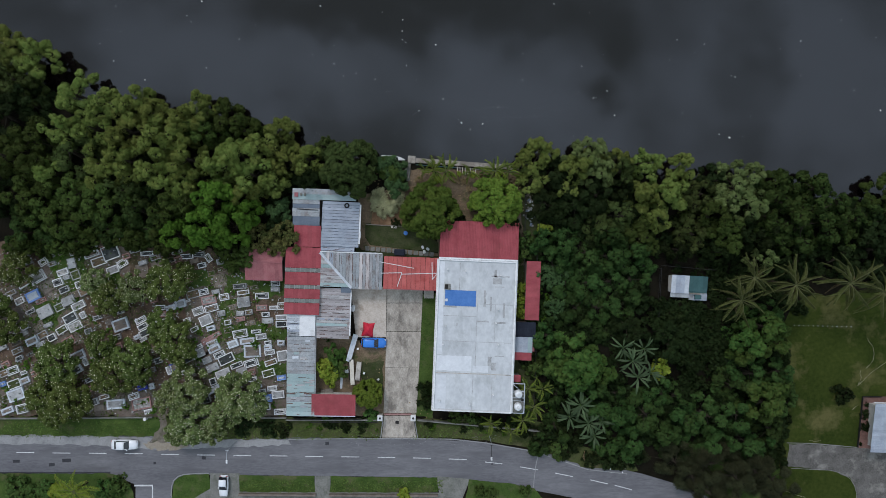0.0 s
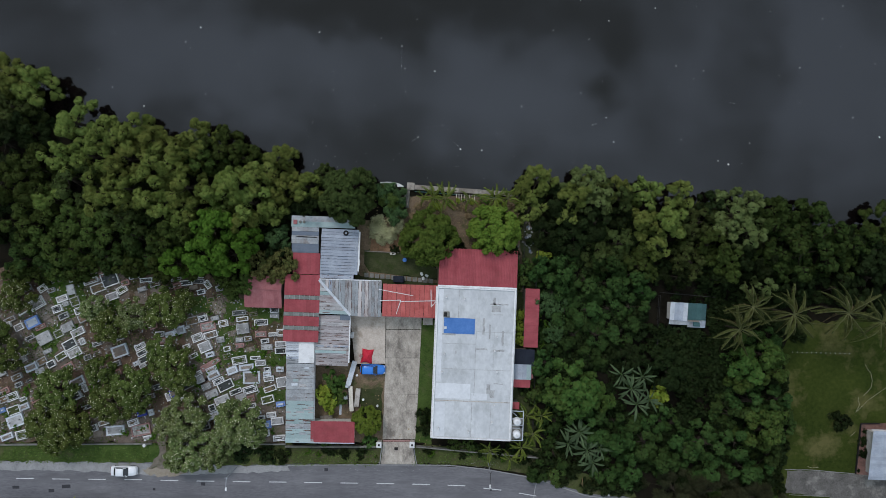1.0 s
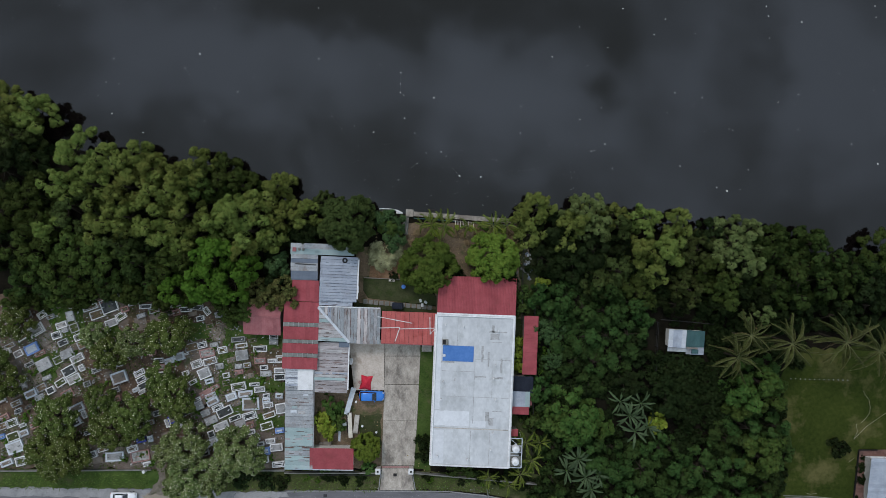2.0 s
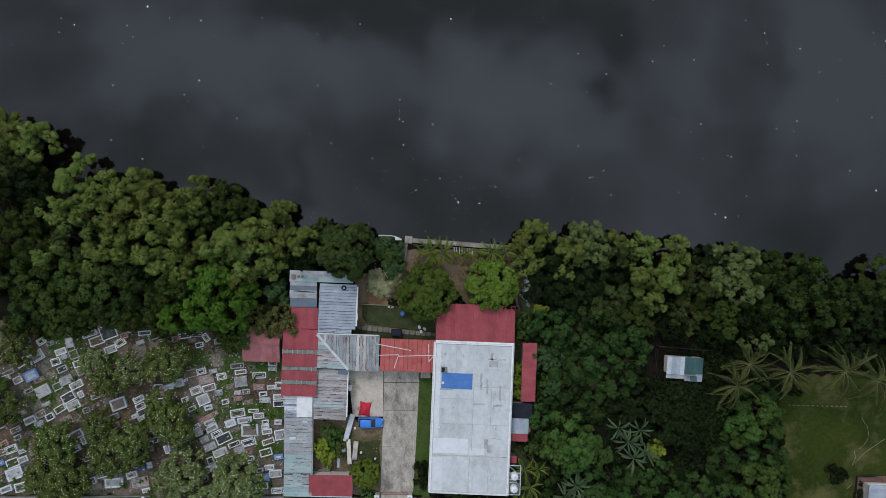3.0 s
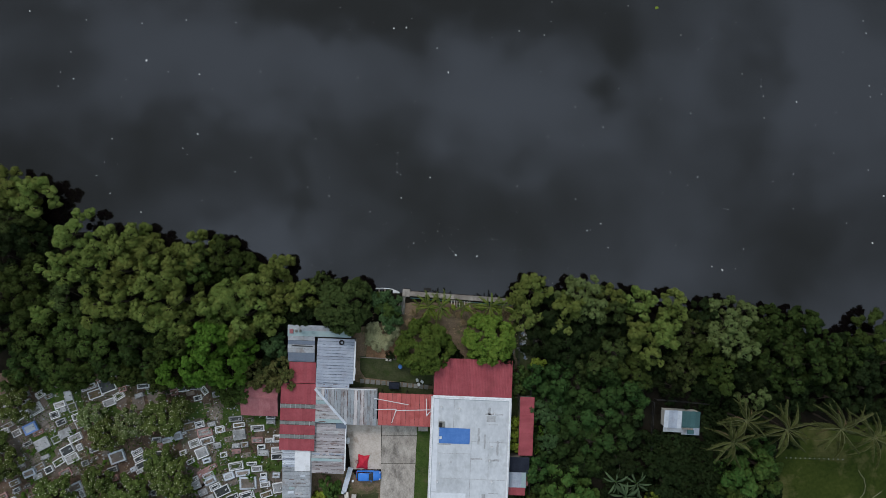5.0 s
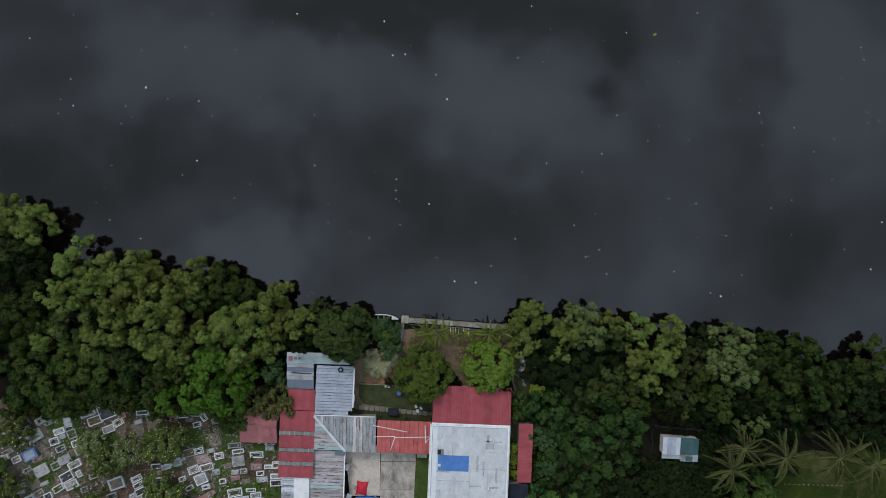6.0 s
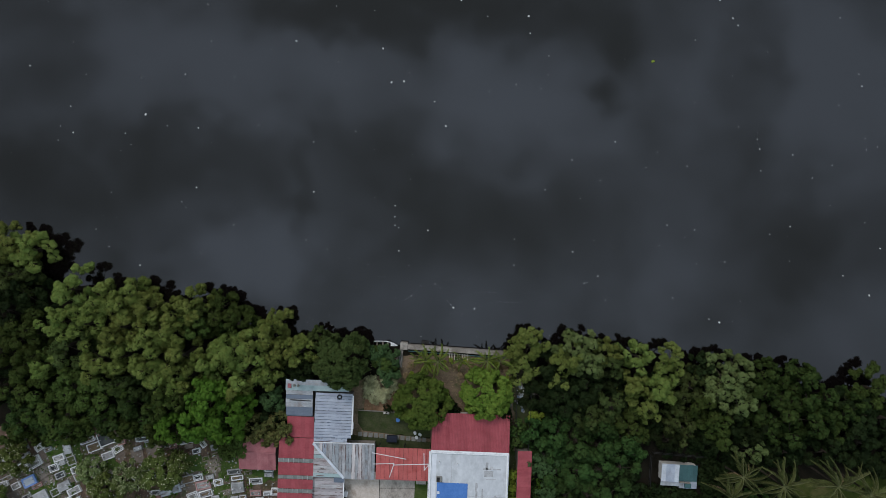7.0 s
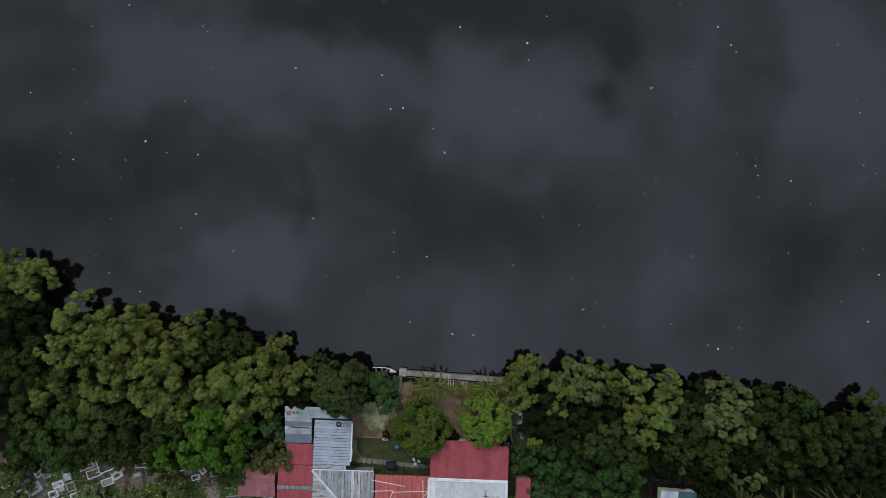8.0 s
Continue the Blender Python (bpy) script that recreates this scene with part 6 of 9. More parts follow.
# ---- quay ----
def quay():
    ob = thing("quay_wall", -6.07, 15.74, 0, -4.2, "pale weathered concrete quay wall along the river", "quay wall", "", "structure")
    for i in range(7):
        x0 = 1.3 + i * 2.55
        part("coping", boxed(x0 + 0.01, -0.35 + 0.03 * (i % 2), -1.6, x0 + 2.54, 0.45, 0.35 + 0.02 * (i % 3)), QUAY_STONE if i % 3 else WOOD, ob)
    part("end_pier", boxed(0.0, -0.5, -1.6, 1.28, 0.75, 0.5, 0.03), QUAY_STONE, ob, "square end pier")
    part("side_wall", boxed(-0.1, -3.6, -1.6, 0.55, -0.5, 0.25), DARK_CONCRETE, ob)
    part("rail", boxed(1.4, -0.75, 0.1, 19, -0.62, 0.2), GREEN_SHEET, ob, "green painted rail")
    for i in range(8):
        stick(ob, 8.6 + i * 0.45, -0.55, 0.12, 8.7 + i * 0.45, -1.6 - 0.2 * (i % 2), 0.15, 0.1, PALE_WOOD, "plank", flat=0.22)
    stick(ob, 8.2, -0.6, 0.15, 12.3, -0.75, 0.2, 0.09, WOOD, "plank", flat=0.2)
    part("mooring_frame", boxed(3.6, 0.7, -1.2, 4.9, 1.2, -0.55), IRON, ob, "dark rusted frame in the water")


quay()
for ax, ay, bx, by, bz in ((-6.07, 15.15, -7.05, 12.02, 0.6), (-5.68, 14.95, -6.07, 12.41, 0.5), (-6.46, 14.17, -7.83, 10.26, 0.8), (-7.05, 12.22, -8.22, 9.77, 0.4)):
    single("driftwood", boxed(-0.1, 0, 0, 0.1, math.hypot(bx - ax, by - ay), 0.14, 0.03), WOOD, pose(ax, ay, 0.3, 0, 0, math.degrees(math.atan2(by - ay, bx - ax)) - 90), "grey weathered log on the bank", "log", "logs on the bank")


def boat():
    ob = thing("boat", -8.7, 15.95, -0.92, -3, "small pale rowing boat moored under the trees", "boat")

    def half(u):
        return 0.62 * (1 - max(0.0, u - 0.45) ** 2 * 3.25) * (0.86 + 0.5 * min(u, 0.28))

    hull, rim = bmesh.new(), bmesh.new()
    rows, rails = [], []
    for k in range(13):
        u = k / 12
        x, w, lift = -2.1 + 4.2 * u, max(0.02, half(u)), 0.5 + 0.14 * u * u
        rows.append([hull.verts.new((x, q * w, z)) for q, z in ((-1, lift), (-0.86, 0.22), (-0.5, 0.04), (0.5, 0.04), (0.86, 0.22), (1, lift))])
        rails.append([rim.verts.new((x, q, z)) for q, z in ((-w - 0.05, lift), (-w + 0.05, lift + 0.04), (w - 0.05, lift + 0.04), (w + 0.05, lift))])
    for p, q in zip(rows, rows[1:]):
        for i in range(5):
            hull.faces.new((p[i], q[i], q[i + 1], p[i + 1]))
    hull.faces.new(rows[0])
    for p, q in zip(rails, rails[1:]):
        rim.faces.new((p[0], q[0], q[1], p[1]))
        rim.faces.new((p[2], q[2], q[3], p[3]))
    part("hull", hull, GREY_STONE, ob, "weathered grey hull")
    part("gunwale", rim, WHITE, ob, "white gunwale")
    bow = bmesh.new()
    tip = [(0.9, 0.53), (1.3, 0.44), (1.7, 0.26), (2.1, 0.03)]
    bow.faces.new([bow.verts.new((x, -y, 0.6)) for x, y in tip] + [bow.verts.new((x, y, 0.6)) for x, y in reversed(tip)])
    part("bow_deck", bow, WHITE, ob, "pale decked bow")
    for x in (-1.5, -0.5, 0.4):
        part("thwart", boxed(x - 0.12, -0.56, 0.36, x + 0.12, 0.56, 0.41), WOOD, ob)


boat()


# ---- trees along the river and in the woods ----
# the riverside west of the garden
tree("billow", -69.13, 32.43, 4.0, 9.5, "tall olive-green riverside tree with billowing crown", "tree", "riverside trees")
tree("billow", -72.89, 33.47, 4.4, 10, "tall olive-green riverside tree with billowing crown", "tree", "riverside trees")
tree("mid", -70.95, 28.52, 3.7, 9, "olive and dark green tree with rounded leaf clumps", "tree", "riverside trees")
tree("mid", -75.09, 28.05, 4.1, 9, "olive and dark green tree with rounded leaf clumps", "tree", "riverside trees")
tree("deep", -69.42, 24.91, 3.5, 7.5, "very dark green riverside tree with a dense crown", "tree", "dense trees")
tree("deep", -73.33, 22.56, 4.2, 8, "very dark green riverside tree with a dense crown", "tree", "dense trees")
tree("billow", -61.11, 26.04, 3.6, 9, "tall olive-green riverside tree with billowing crown", "tree", "riverside trees")
tree("billow", -54.96, 23.88, 3.6, 10.5, "tall olive-green riverside tree with billowing crown", "tree", "riverside trees")
tree("billow", -51.24, 24.17, 3.8, 10, "tall olive-green riverside tree with billowing crown", "tree", "riverside trees")
tree("billow", -47.95, 23.02, 3.1, 9, "tall olive-green riverside tree with billowing crown", "tree", "riverside trees")
tree("billow", -51.56, 19.78, 4.1, 11.5, "tall olive-green riverside tree with billowing crown", "tree", "riverside trees")
tree("billow", -57.65, 20.23, 3.4, 11, "tall olive-green riverside tree with billowing crown", "tree", "riverside trees")
tree("billow", -63.57, 20.23, 3.3, 10, "tall olive-green riverside tree with billowing crown", "tree", "riverside trees")
tree("mid", -61.73, 16.33, 4.0, 11, "olive and dark green tree with rounded leaf clumps", "tree", "riverside trees")
tree("billow", -56.29, 14.34, 4.0, 11, "tall olive-green riverside tree with billowing crown", "tree", "riverside trees")
tree("billow", -65.64, 13.36, 2.9, 9.5, "tall olive-green riverside tree with billowing crown", "tree", "riverside trees")
tree("billow", -51.75, 14.80, 3.3, 11, "tall olive-green riverside tree with billowing crown", "tree", "riverside trees")
tree("billow", -45.97, 18.88, 4.0, 12, "tall olive-green riverside tree with billowing crown", "tree", "riverside trees")
tree("billow", -42.98, 21.14, 3.3, 11.5, "tall olive-green riverside tree with billowing crown", "tree", "riverside trees")
tree("billow", -47.04, 13.46, 4.0, 11.5, "tall olive-green riverside tree with billowing crown", "tree", "riverside trees")
tree("billow", -41.75, 15.30, 3.9, 12.5, "tall olive-green riverside tree with billowing crown", "tree", "riverside trees")
tree("billow", -44.50, 9.82, 3.3, 11, "tall olive-green riverside tree with billowing crown", "tree", "riverside trees")
tree("billow", -40.42, 11.63, 3.1, 11, "tall olive-green riverside tree with billowing crown", "tree", "riverside trees")
tree("billow", -40.28, 23.64, 3.1, 10, "tall olive-green riverside tree with billowing crown", "tree", "riverside trees")
tree("dark", -36.90, 21.84, 4.0, 9, "dense dark green tree with a rounded crown", "tree", "dense trees")
tree("dark", -33.01, 20.29, 3.0, 8, "dense dark green tree with a rounded crown", "tree", "dense trees")
tree("dark", -39.97, 20.26, 3.5, 9.5, "dense dark green tree with a rounded crown", "tree", "dense trees")
tree("billow", -33.62, 16.17, 3.8, 11, "tall olive-green riverside tree with billowing crown", "tree", "riverside trees")
tree("billow", -29.77, 17.07, 3.5, 10, "tall olive-green riverside tree with billowing crown", "tree", "riverside trees")
tree("billow", -27.24, 19.82, 2.8, 9, "tall olive-green riverside tree with billowing crown", "tree", "riverside trees")
tree("billow", -31.35, 12.55, 4.0, 11, "tall olive-green riverside tree with billowing crown", "tree", "riverside trees")
tree("billow", -36.20, 13.47, 3.3, 11.5, "tall olive-green riverside tree with billowing crown", "tree", "riverside trees")
tree("billow", -26.32, 15.68, 3.3, 9, "tall olive-green riverside tree with billowing crown", "tree", "riverside trees")
tree("billow", -28.26, 11.51, 2.7, 8.5, "tall olive-green riverside tree with billowing crown", "tree", "riverside trees")
tree("billow", -32.63, 9.27, 2.6, 9.5, "tall olive-green riverside tree with billowing crown", "tree", "riverside trees")
tree("billow", -22.62, 15.38, 3.2, 8, "tall olive-green riverside tree with billowing crown", "tree", "riverside trees")
tree("deep", -22.89, 11.93, 2.4, 7.5, "very dark green riverside tree with a dense crown", "tree", "dense trees")
tree("mid", -20.18, 17.51, 2.2, 7, "olive and dark green tree with rounded leaf clumps", "tree", "riverside trees")
tree("dark", -68.65, 18.86, 4.0, 9, "dense dark green tree with a rounded crown", "tree", "dense trees")
tree("dark", -73.24, 16.09, 4.4, 9, "dense dark green tree with a rounded crown", "tree", "dense trees")
tree("dark", -68.18, 13.34, 3.7, 9, "dense dark green tree with a rounded crown", "tree", "dense trees")
tree("dark", -69.56, 9.20, 4.0, 9, "dense dark green tree with a rounded crown", "tree", "dense trees")
tree("dark", -65.88, 5.98, 3.9, 9, "dense dark green tree with a rounded crown", "tree", "dense trees")
tree("deep", -73.70, 9.19, 4.0, 9, "very dark green riverside tree with a dense crown", "tree", "dense trees")
tree("dark", -60.82, 9.20, 4.2, 9, "dense dark green tree with a rounded crown", "tree", "dense trees")
tree("dark", -61.97, 5.01, 3.9, 8.5, "dense dark green tree with a rounded crown", "tree", "dense trees")
tree("dark", -56.01, 7.87, 4.0, 9.5, "dense dark green tree with a rounded crown", "tree", "dense trees")
tree("leafy", -56.42, 3.63, 3.3, 8, "mid-green broad-leaved tree in the woods", "tree", "low trees in the woods")
tree("leafy", -51.23, 7.00, 3.8, 9, "mid-green broad-leaved tree in the woods", "tree", "low trees in the woods")
tree("leafy", -49.31, 3.69, 3.3, 8, "mid-green broad-leaved tree in the woods", "tree", "low trees in the woods")
tree("mid", -52.80, 10.16, 2.8, 9.5, "olive and dark green tree with rounded leaf clumps", "tree", "riverside trees")
tree("dark", -45.75, 6.09, 3.3, 10, "dense dark green tree with a rounded crown", "tree", "dense trees")
tree("dark", -47.25, 1.60, 2.4, 7, "dense dark green tree with a rounded crown", "tree", "dense trees")
tree("dark", -43.47, 7.92, 2.9, 10, "dense dark green tree with a rounded crown", "tree", "dense trees")
tree("dark", -52.38, 2.07, 2.4, 7, "dense dark green tree with a rounded crown", "tree", "dense trees")
tree("deep", -27.85, 3.85, 2.4, 6, "very dark green riverside tree with a dense crown", "tree", "dense trees")
tree("dark", -61.25, 1.59, 2.6, 7, "dense dark green tree with a rounded crown", "tree", "dense trees")
tree("leafy", -70.64, 3.14, 3.2, 6.5, "mid-green broad-leaved tree in the woods", "tree", "low trees in the woods")
tree("leafy", -67.13, 2.03, 2.8, 6.5, "mid-green broad-leaved tree in the woods", "tree", "low trees in the woods")
tree("leafy", -63.43, 2.96, 2.9, 6.5, "mid-green broad-leaved tree in the woods", "tree", "low trees in the woods")
tree("leafy", -71.01, 6.37, 3.4, 6.5, "mid-green broad-leaved tree in the woods", "tree", "low trees in the woods")
tree("dark", -71.55, 1.29, 2.2, 5.5, "dense dark green tree with a rounded crown", "tree", "dense trees")
tree("dark", -68.56, 0.55, 1.9, 5.5, "dense dark green tree with a rounded crown", "tree", "dense trees")
tree("dark", -65.20, 0.93, 2.0, 5.5, "dense dark green tree with a rounded crown", "tree", "dense trees")
tree("dark", -62.03, 0.74, 1.7, 5.5, "dense dark green tree with a rounded crown", "tree", "dense trees")
tree("fresh", -37.10, 8.05, 3.8, 11.5, "bright green tree with large leaves", "tree", "bright green trees")
tree("fresh", -34.07, 4.39, 3.8, 11, "bright green tree with large leaves", "tree", "bright green trees")
tree("fresh", -39.50, 3.76, 3.5, 9.5, "bright green tree with large leaves", "tree", "bright green trees")
tree("fresh", -31.83, 6.47, 2.3, 9, "bright green tree with large leaves", "tree", "bright green trees")
tree("fresh", -43.95, 2.72, 2.8, 8.5, "bright green tree with large leaves", "tree", "bright green trees")
tree("mid", -39.81, 7.93, 2.4, 10, "olive and dark green tree with rounded leaf clumps", "tree", "riverside trees")
# the riverside east of the garden
tree("billow", 15.95, 16.16, 3.2, 8, "tall olive-green riverside tree with billowing crown", "tree", "riverside trees")
tree("billow", 14.85, 11.94, 2.8, 7, "tall olive-green riverside tree with billowing crown", "tree", "riverside trees")
tree("billow", 21.20, 10.73, 2.2, 7, "tall olive-green riverside tree with billowing crown", "tree", "riverside trees")
tree("billow", 13.54, 15.37, 1.7, 6, "tall olive-green riverside tree with billowing crown", "tree", "riverside trees")
tree("deep", 19.58, 13.32, 3.4, 6.5, "very dark green riverside tree with a dense crown", "tree", "dense trees")
tree("deep", 17.31, 8.13, 2.8, 6, "very dark green riverside tree with a dense crown", "tree", "dense trees")
tree("pale", 24.12, 16.19, 3.7, 9, "pale grey-olive riverside tree with a billowing crown", "tree", "riverside trees")
tree("billow", 22.36, 14.33, 3.0, 8.5, "tall olive-green riverside tree with billowing crown", "tree", "riverside trees")
tree("pale", 26.06, 13.41, 3.1, 8.5, "pale grey-olive riverside tree with a billowing crown", "tree", "riverside trees")
tree("mid", 29.47, 13.42, 3.5, 8.5, "olive and dark green tree with rounded leaf clumps", "tree", "riverside trees")
tree("billow", 29.11, 15.25, 2.4, 8, "tall olive-green riverside tree with billowing crown", "tree", "riverside trees")
tree("billow", 33.97, 14.64, 2.9, 9, "tall olive-green riverside tree with billowing crown", "tree", "riverside trees")
tree("billow", 39.49, 13.91, 2.9, 9, "tall olive-green riverside tree with billowing crown", "tree", "riverside trees")
tree("billow", 33.39, 9.33, 3.0, 9, "tall olive-green riverside tree with billowing crown", "tree", "riverside trees")
tree("billow", 37.84, 9.83, 3.5, 10, "tall olive-green riverside tree with billowing crown", "tree", "riverside trees")
tree("billow", 35.82, 5.62, 2.7, 8, "tall olive-green riverside tree with billowing crown", "tree", "riverside trees")
tree("deep", 30.97, 10.15, 2.8, 6.5, "very dark green riverside tree with a dense crown", "tree", "dense trees")
tree("deep", 25.41, 9.22, 3.7, 6.5, "very dark green riverside tree with a dense crown", "tree", "dense trees")
tree("deep", 22.40, 7.70, 3.4, 6.5, "very dark green riverside tree with a dense crown", "tree", "dense trees")
tree("mid", 29.69, 5.93, 3.5, 7.5, "olive and dark green tree with rounded leaf clumps", "tree", "riverside trees")
tree("mid", 42.72, 9.31, 3.5, 9, "olive and dark green tree with rounded leaf clumps", "tree", "riverside trees")
tree("dark", 44.11, 5.63, 3.5, 9, "dense dark green tree with a rounded crown", "tree", "dense trees")
tree("mid", 41.65, 2.74, 3.3, 8, "olive and dark green tree with rounded leaf clumps", "tree", "riverside trees")
tree("dark", 47.50, 2.35, 3.3, 8.5, "dense dark green tree with a rounded crown", "tree", "dense trees")
tree("deep", 39.61, 0.29, 2.4, 7, "very dark green riverside tree with a dense crown", "tree", "dense trees")
tree("deep", 45.69, -0.17, 2.2, 7, "very dark green riverside tree with a dense crown", "tree", "dense trees")
tree("dark", 33.19, 2.09, 3.4, 6.5, "dense dark green tree with a rounded crown", "tree", "dense trees")
tree("mid", 26.63, 3.96, 3.2, 6.5, "olive and dark green tree with rounded leaf clumps", "tree", "riverside trees")
tree("pale", 48.81, 10.75, 3.8, 10, "pale grey-olive riverside tree with a billowing crown", "tree", "riverside trees")
tree("pale", 50.64, 8.01, 3.5, 10, "pale grey-olive riverside tree with a billowing crown", "tree", "riverside trees")
tree("pale", 47.15, 8.43, 3.1, 9.5, "pale grey-olive riverside tree with a billowing crown", "tree", "riverside trees")
tree("pale", 50.72, 12.97, 2.6, 8.5, "pale grey-olive riverside tree with a billowing crown", "tree", "riverside trees")
tree("pale", 53.71, -1.42, 2.4, 8, "pale grey-olive riverside tree with a billowing crown", "tree", "riverside trees")
tree("deep", 50.09, 4.25, 3.1, 9, "very dark green riverside tree with a dense crown", "tree", "dense trees")
tree("deep", 45.67, 11.97, 2.8, 7, "very dark green riverside tree with a dense crown", "tree", "dense trees")
tree("deep", 52.78, 2.29, 3.3, 8, "very dark green riverside tree with a dense crown", "tree", "dense trees")
tree("dome", 57.24, 7.98, 5.7, 9.5, "great dark olive riverside tree with a dense domed crown", "tree", "dense trees")
tree("dome", 62.97, 6.66, 5.5, 10, "great dark olive riverside tree with a dense domed crown", "tree", "dense trees")
tree("dome", 59.10, 3.97, 5.6, 10.5, "great dark olive riverside tree with a dense domed crown", "tree", "dense trees")
tree("dome", 54.95, 5.69, 4.2, 9.5, "great dark olive riverside tree with a dense domed crown", "tree", "dense trees")
tree("dome", 56.48, 10.64, 3.5, 8, "great dark olive riverside tree with a dense domed crown", "tree", "dense trees")
tree("dome", 66.42, 4.32, 4.4, 9.5, "great dark olive riverside tree with a dense domed crown", "tree", "dense trees")
tree("dome", 62.73, 10.62, 3.2, 7.5, "great dark olive riverside tree with a dense domed crown", "tree", "dense trees")
tree("dome", 69.93, 6.02, 3.2, 8, "great dark olive riverside tree with a dense domed crown", "tree", "dense trees")
tree("deep", 71.79, 5.09, 4.1, 8, "very dark green riverside tree with a dense crown", "tree", "dense trees")
tree("deep", 71.33, 0.45, 4.5, 8, "very dark green riverside tree with a dense crown", "tree", "dense trees")
tree("deep", 65.78, -1.56, 3.7, 7, "very dark green riverside tree with a dense crown", "tree", "dense trees")
tree("deep", 75.50, 4.17, 4.6, 8, "very dark green riverside tree with a dense crown", "tree", "dense trees")
tree("deep", 59.45, -1.64, 3.2, 6.5, "very dark green riverside tree with a dense crown", "tree", "dense trees")
tree("dark", 74.64, 8.73, 3.7, 7, "dense dark green tree with a rounded crown", "tree", "dense trees")
tree("deep", 76.99, -3.41, 4.7, 7, "very dark green riverside tree with a dense crown", "tree", "dense trees")
# the woods between the house and the lawn
tree("cover", 18.46, -2.35, 3.2, 5, "low dark green tree smothered in climbing leaves", "tree", "low trees in the woods")
tree("cover", 20.74, 1.42, 3.4, 5.5, "low dark green tree smothered in climbing leaves", "tree", "low trees in the woods")
tree("cover", 24.11, -0.46, 3.4, 5, "low dark green tree smothered in climbing leaves", "tree", "low trees in the woods")
tree("cover", 27.88, -0.94, 3.4, 5, "low dark green tree smothered in climbing leaves", "tree", "low trees in the woods")
tree("cover", 31.54, 0.48, 3.2, 5.5, "low dark green tree smothered in climbing leaves", "tree", "low trees in the woods")
tree("cover", 20.49, -5.21, 3.4, 4, "low dark green tree smothered in climbing leaves", "tree", "low trees in the woods")
tree("cover", 24.28, -5.21, 3.6, 4, "low dark green tree smothered in climbing leaves", "tree", "low trees in the woods")
tree("cover", 28.08, -5.21, 3.6, 4, "low dark green tree smothered in climbing leaves", "tree", "low trees in the woods")
tree("cover", 31.87, -4.74, 3.4, 4, "low dark green tree smothered in climbing leaves", "tree", "low trees in the woods")
tree("cover", 22.38, -9.48, 3.4, 4, "low dark green tree smothered in climbing leaves", "tree", "low trees in the woods")
tree("cover", 26.18, -9.48, 3.6, 4, "low dark green tree smothered in climbing leaves", "tree", "low trees in the woods")
tree("cover", 29.97, -9.01, 3.6, 4, "low dark green tree smothered in climbing leaves", "tree", "low trees in the woods")
tree("deep", 33.39, -8.08, 2.4, 4, "very dark green riverside tree with a dense crown", "tree", "dense trees")
tree("cover", 19.13, -10.94, 2.7, 3.5, "low dark green tree smothered in climbing leaves", "tree", "low trees in the woods")
tree("cover", 25.22, -13.28, 2.8, 4, "low dark green tree smothered in climbing leaves", "tree", "low trees in the woods")
tree("deep", 31.03, -12.85, 3.2, 4, "very dark green riverside tree with a dense crown", "tree", "dense trees")
tree("cover", 17.05, 1.89, 2.5, 5, "low dark green tree smothered in climbing leaves", "tree", "low trees in the woods")
tree("cover", 34.25, -2.37, 2.1, 4, "low dark green tree smothered in climbing leaves", "tree", "low trees in the woods")
tree("cover", 27.68, 3.28, 3.2, 6, "low dark green tree smothered in climbing leaves", "tree", "low trees in the woods")
tree("cover", 17.44, -14.22, 2.5, 4, "low dark green tree smothered in climbing leaves", "tree", "low trees in the woods")
tree("cover", 18.51, -18.42, 2.8, 4.5, "low dark green tree smothered in climbing leaves", "tree", "low trees in the woods")
tree("broadleaf", 22.65, -17.96, 4.6, 8, "brighter green broad-leaved tree in the woods", "tree", "low trees in the woods")
tree("broadleaf", 20.11, -20.02, 3.4, 6.5, "brighter green broad-leaved tree in the woods", "tree", "low trees in the woods")
tree("broadleaf", 25.88, -19.56, 3.2, 6.5, "brighter green broad-leaved tree in the woods", "tree", "low trees in the woods")
tree("leafy", 24.00, -22.98, 3.2, 5.5, "mid-green broad-leaved tree in the woods", "tree", "low trees in the woods")
tree("deep", 37.95, -15.61, 3.5, 6, "very dark green riverside tree with a dense crown", "tree", "dense trees")
tree("deep", 36.34, -13.65, 2.6, 5, "very dark green riverside tree with a dense crown", "tree", "dense trees")
tree("cover", 28.90, -24.09, 3.2, 4.5, "low dark green tree smothered in climbing leaves", "tree", "low trees in the woods")
tree("cover", 29.73, -28.24, 3.8, 5, "low dark green tree smothered in climbing leaves", "tree", "low trees in the woods")
tree("leafy", 34.19, -27.57, 4.1, 6, "mid-green broad-leaved tree in the woods", "tree", "low trees in the woods")
tree("cover", 36.93, -24.09, 2.8, 4.5, "low dark green tree smothered in climbing leaves", "tree", "low trees in the woods")
tree("leafy", 39.15, -24.47, 2.1, 5, "mid-green broad-leaved tree in the woods", "tree", "low trees in the woods")
tree("cover", 32.67, -32.11, 3.4, 4.5, "low dark green tree smothered in climbing leaves", "tree", "low trees in the woods")
tree("cover", 27.57, -32.70, 2.7, 4, "low dark green tree smothered in climbing leaves", "tree", "low trees in the woods")
tree("cover", 37.26, -31.53, 3.8, 5, "low dark green tree smothered in climbing leaves", "tree", "low trees in the woods")
tree("cover", 19.05, -24.18, 2.8, 4, "low dark green tree smothered in climbing leaves", "tree", "low trees in the woods")
tree("cover", 19.10, -29.95, 2.7, 3.6, "low dark green tree smothered in climbing leaves", "tree", "low trees in the woods")
tree("cover", 26.63, -27.49, 2.5, 4, "low dark green tree smothered in climbing leaves", "tree", "low trees in the woods")
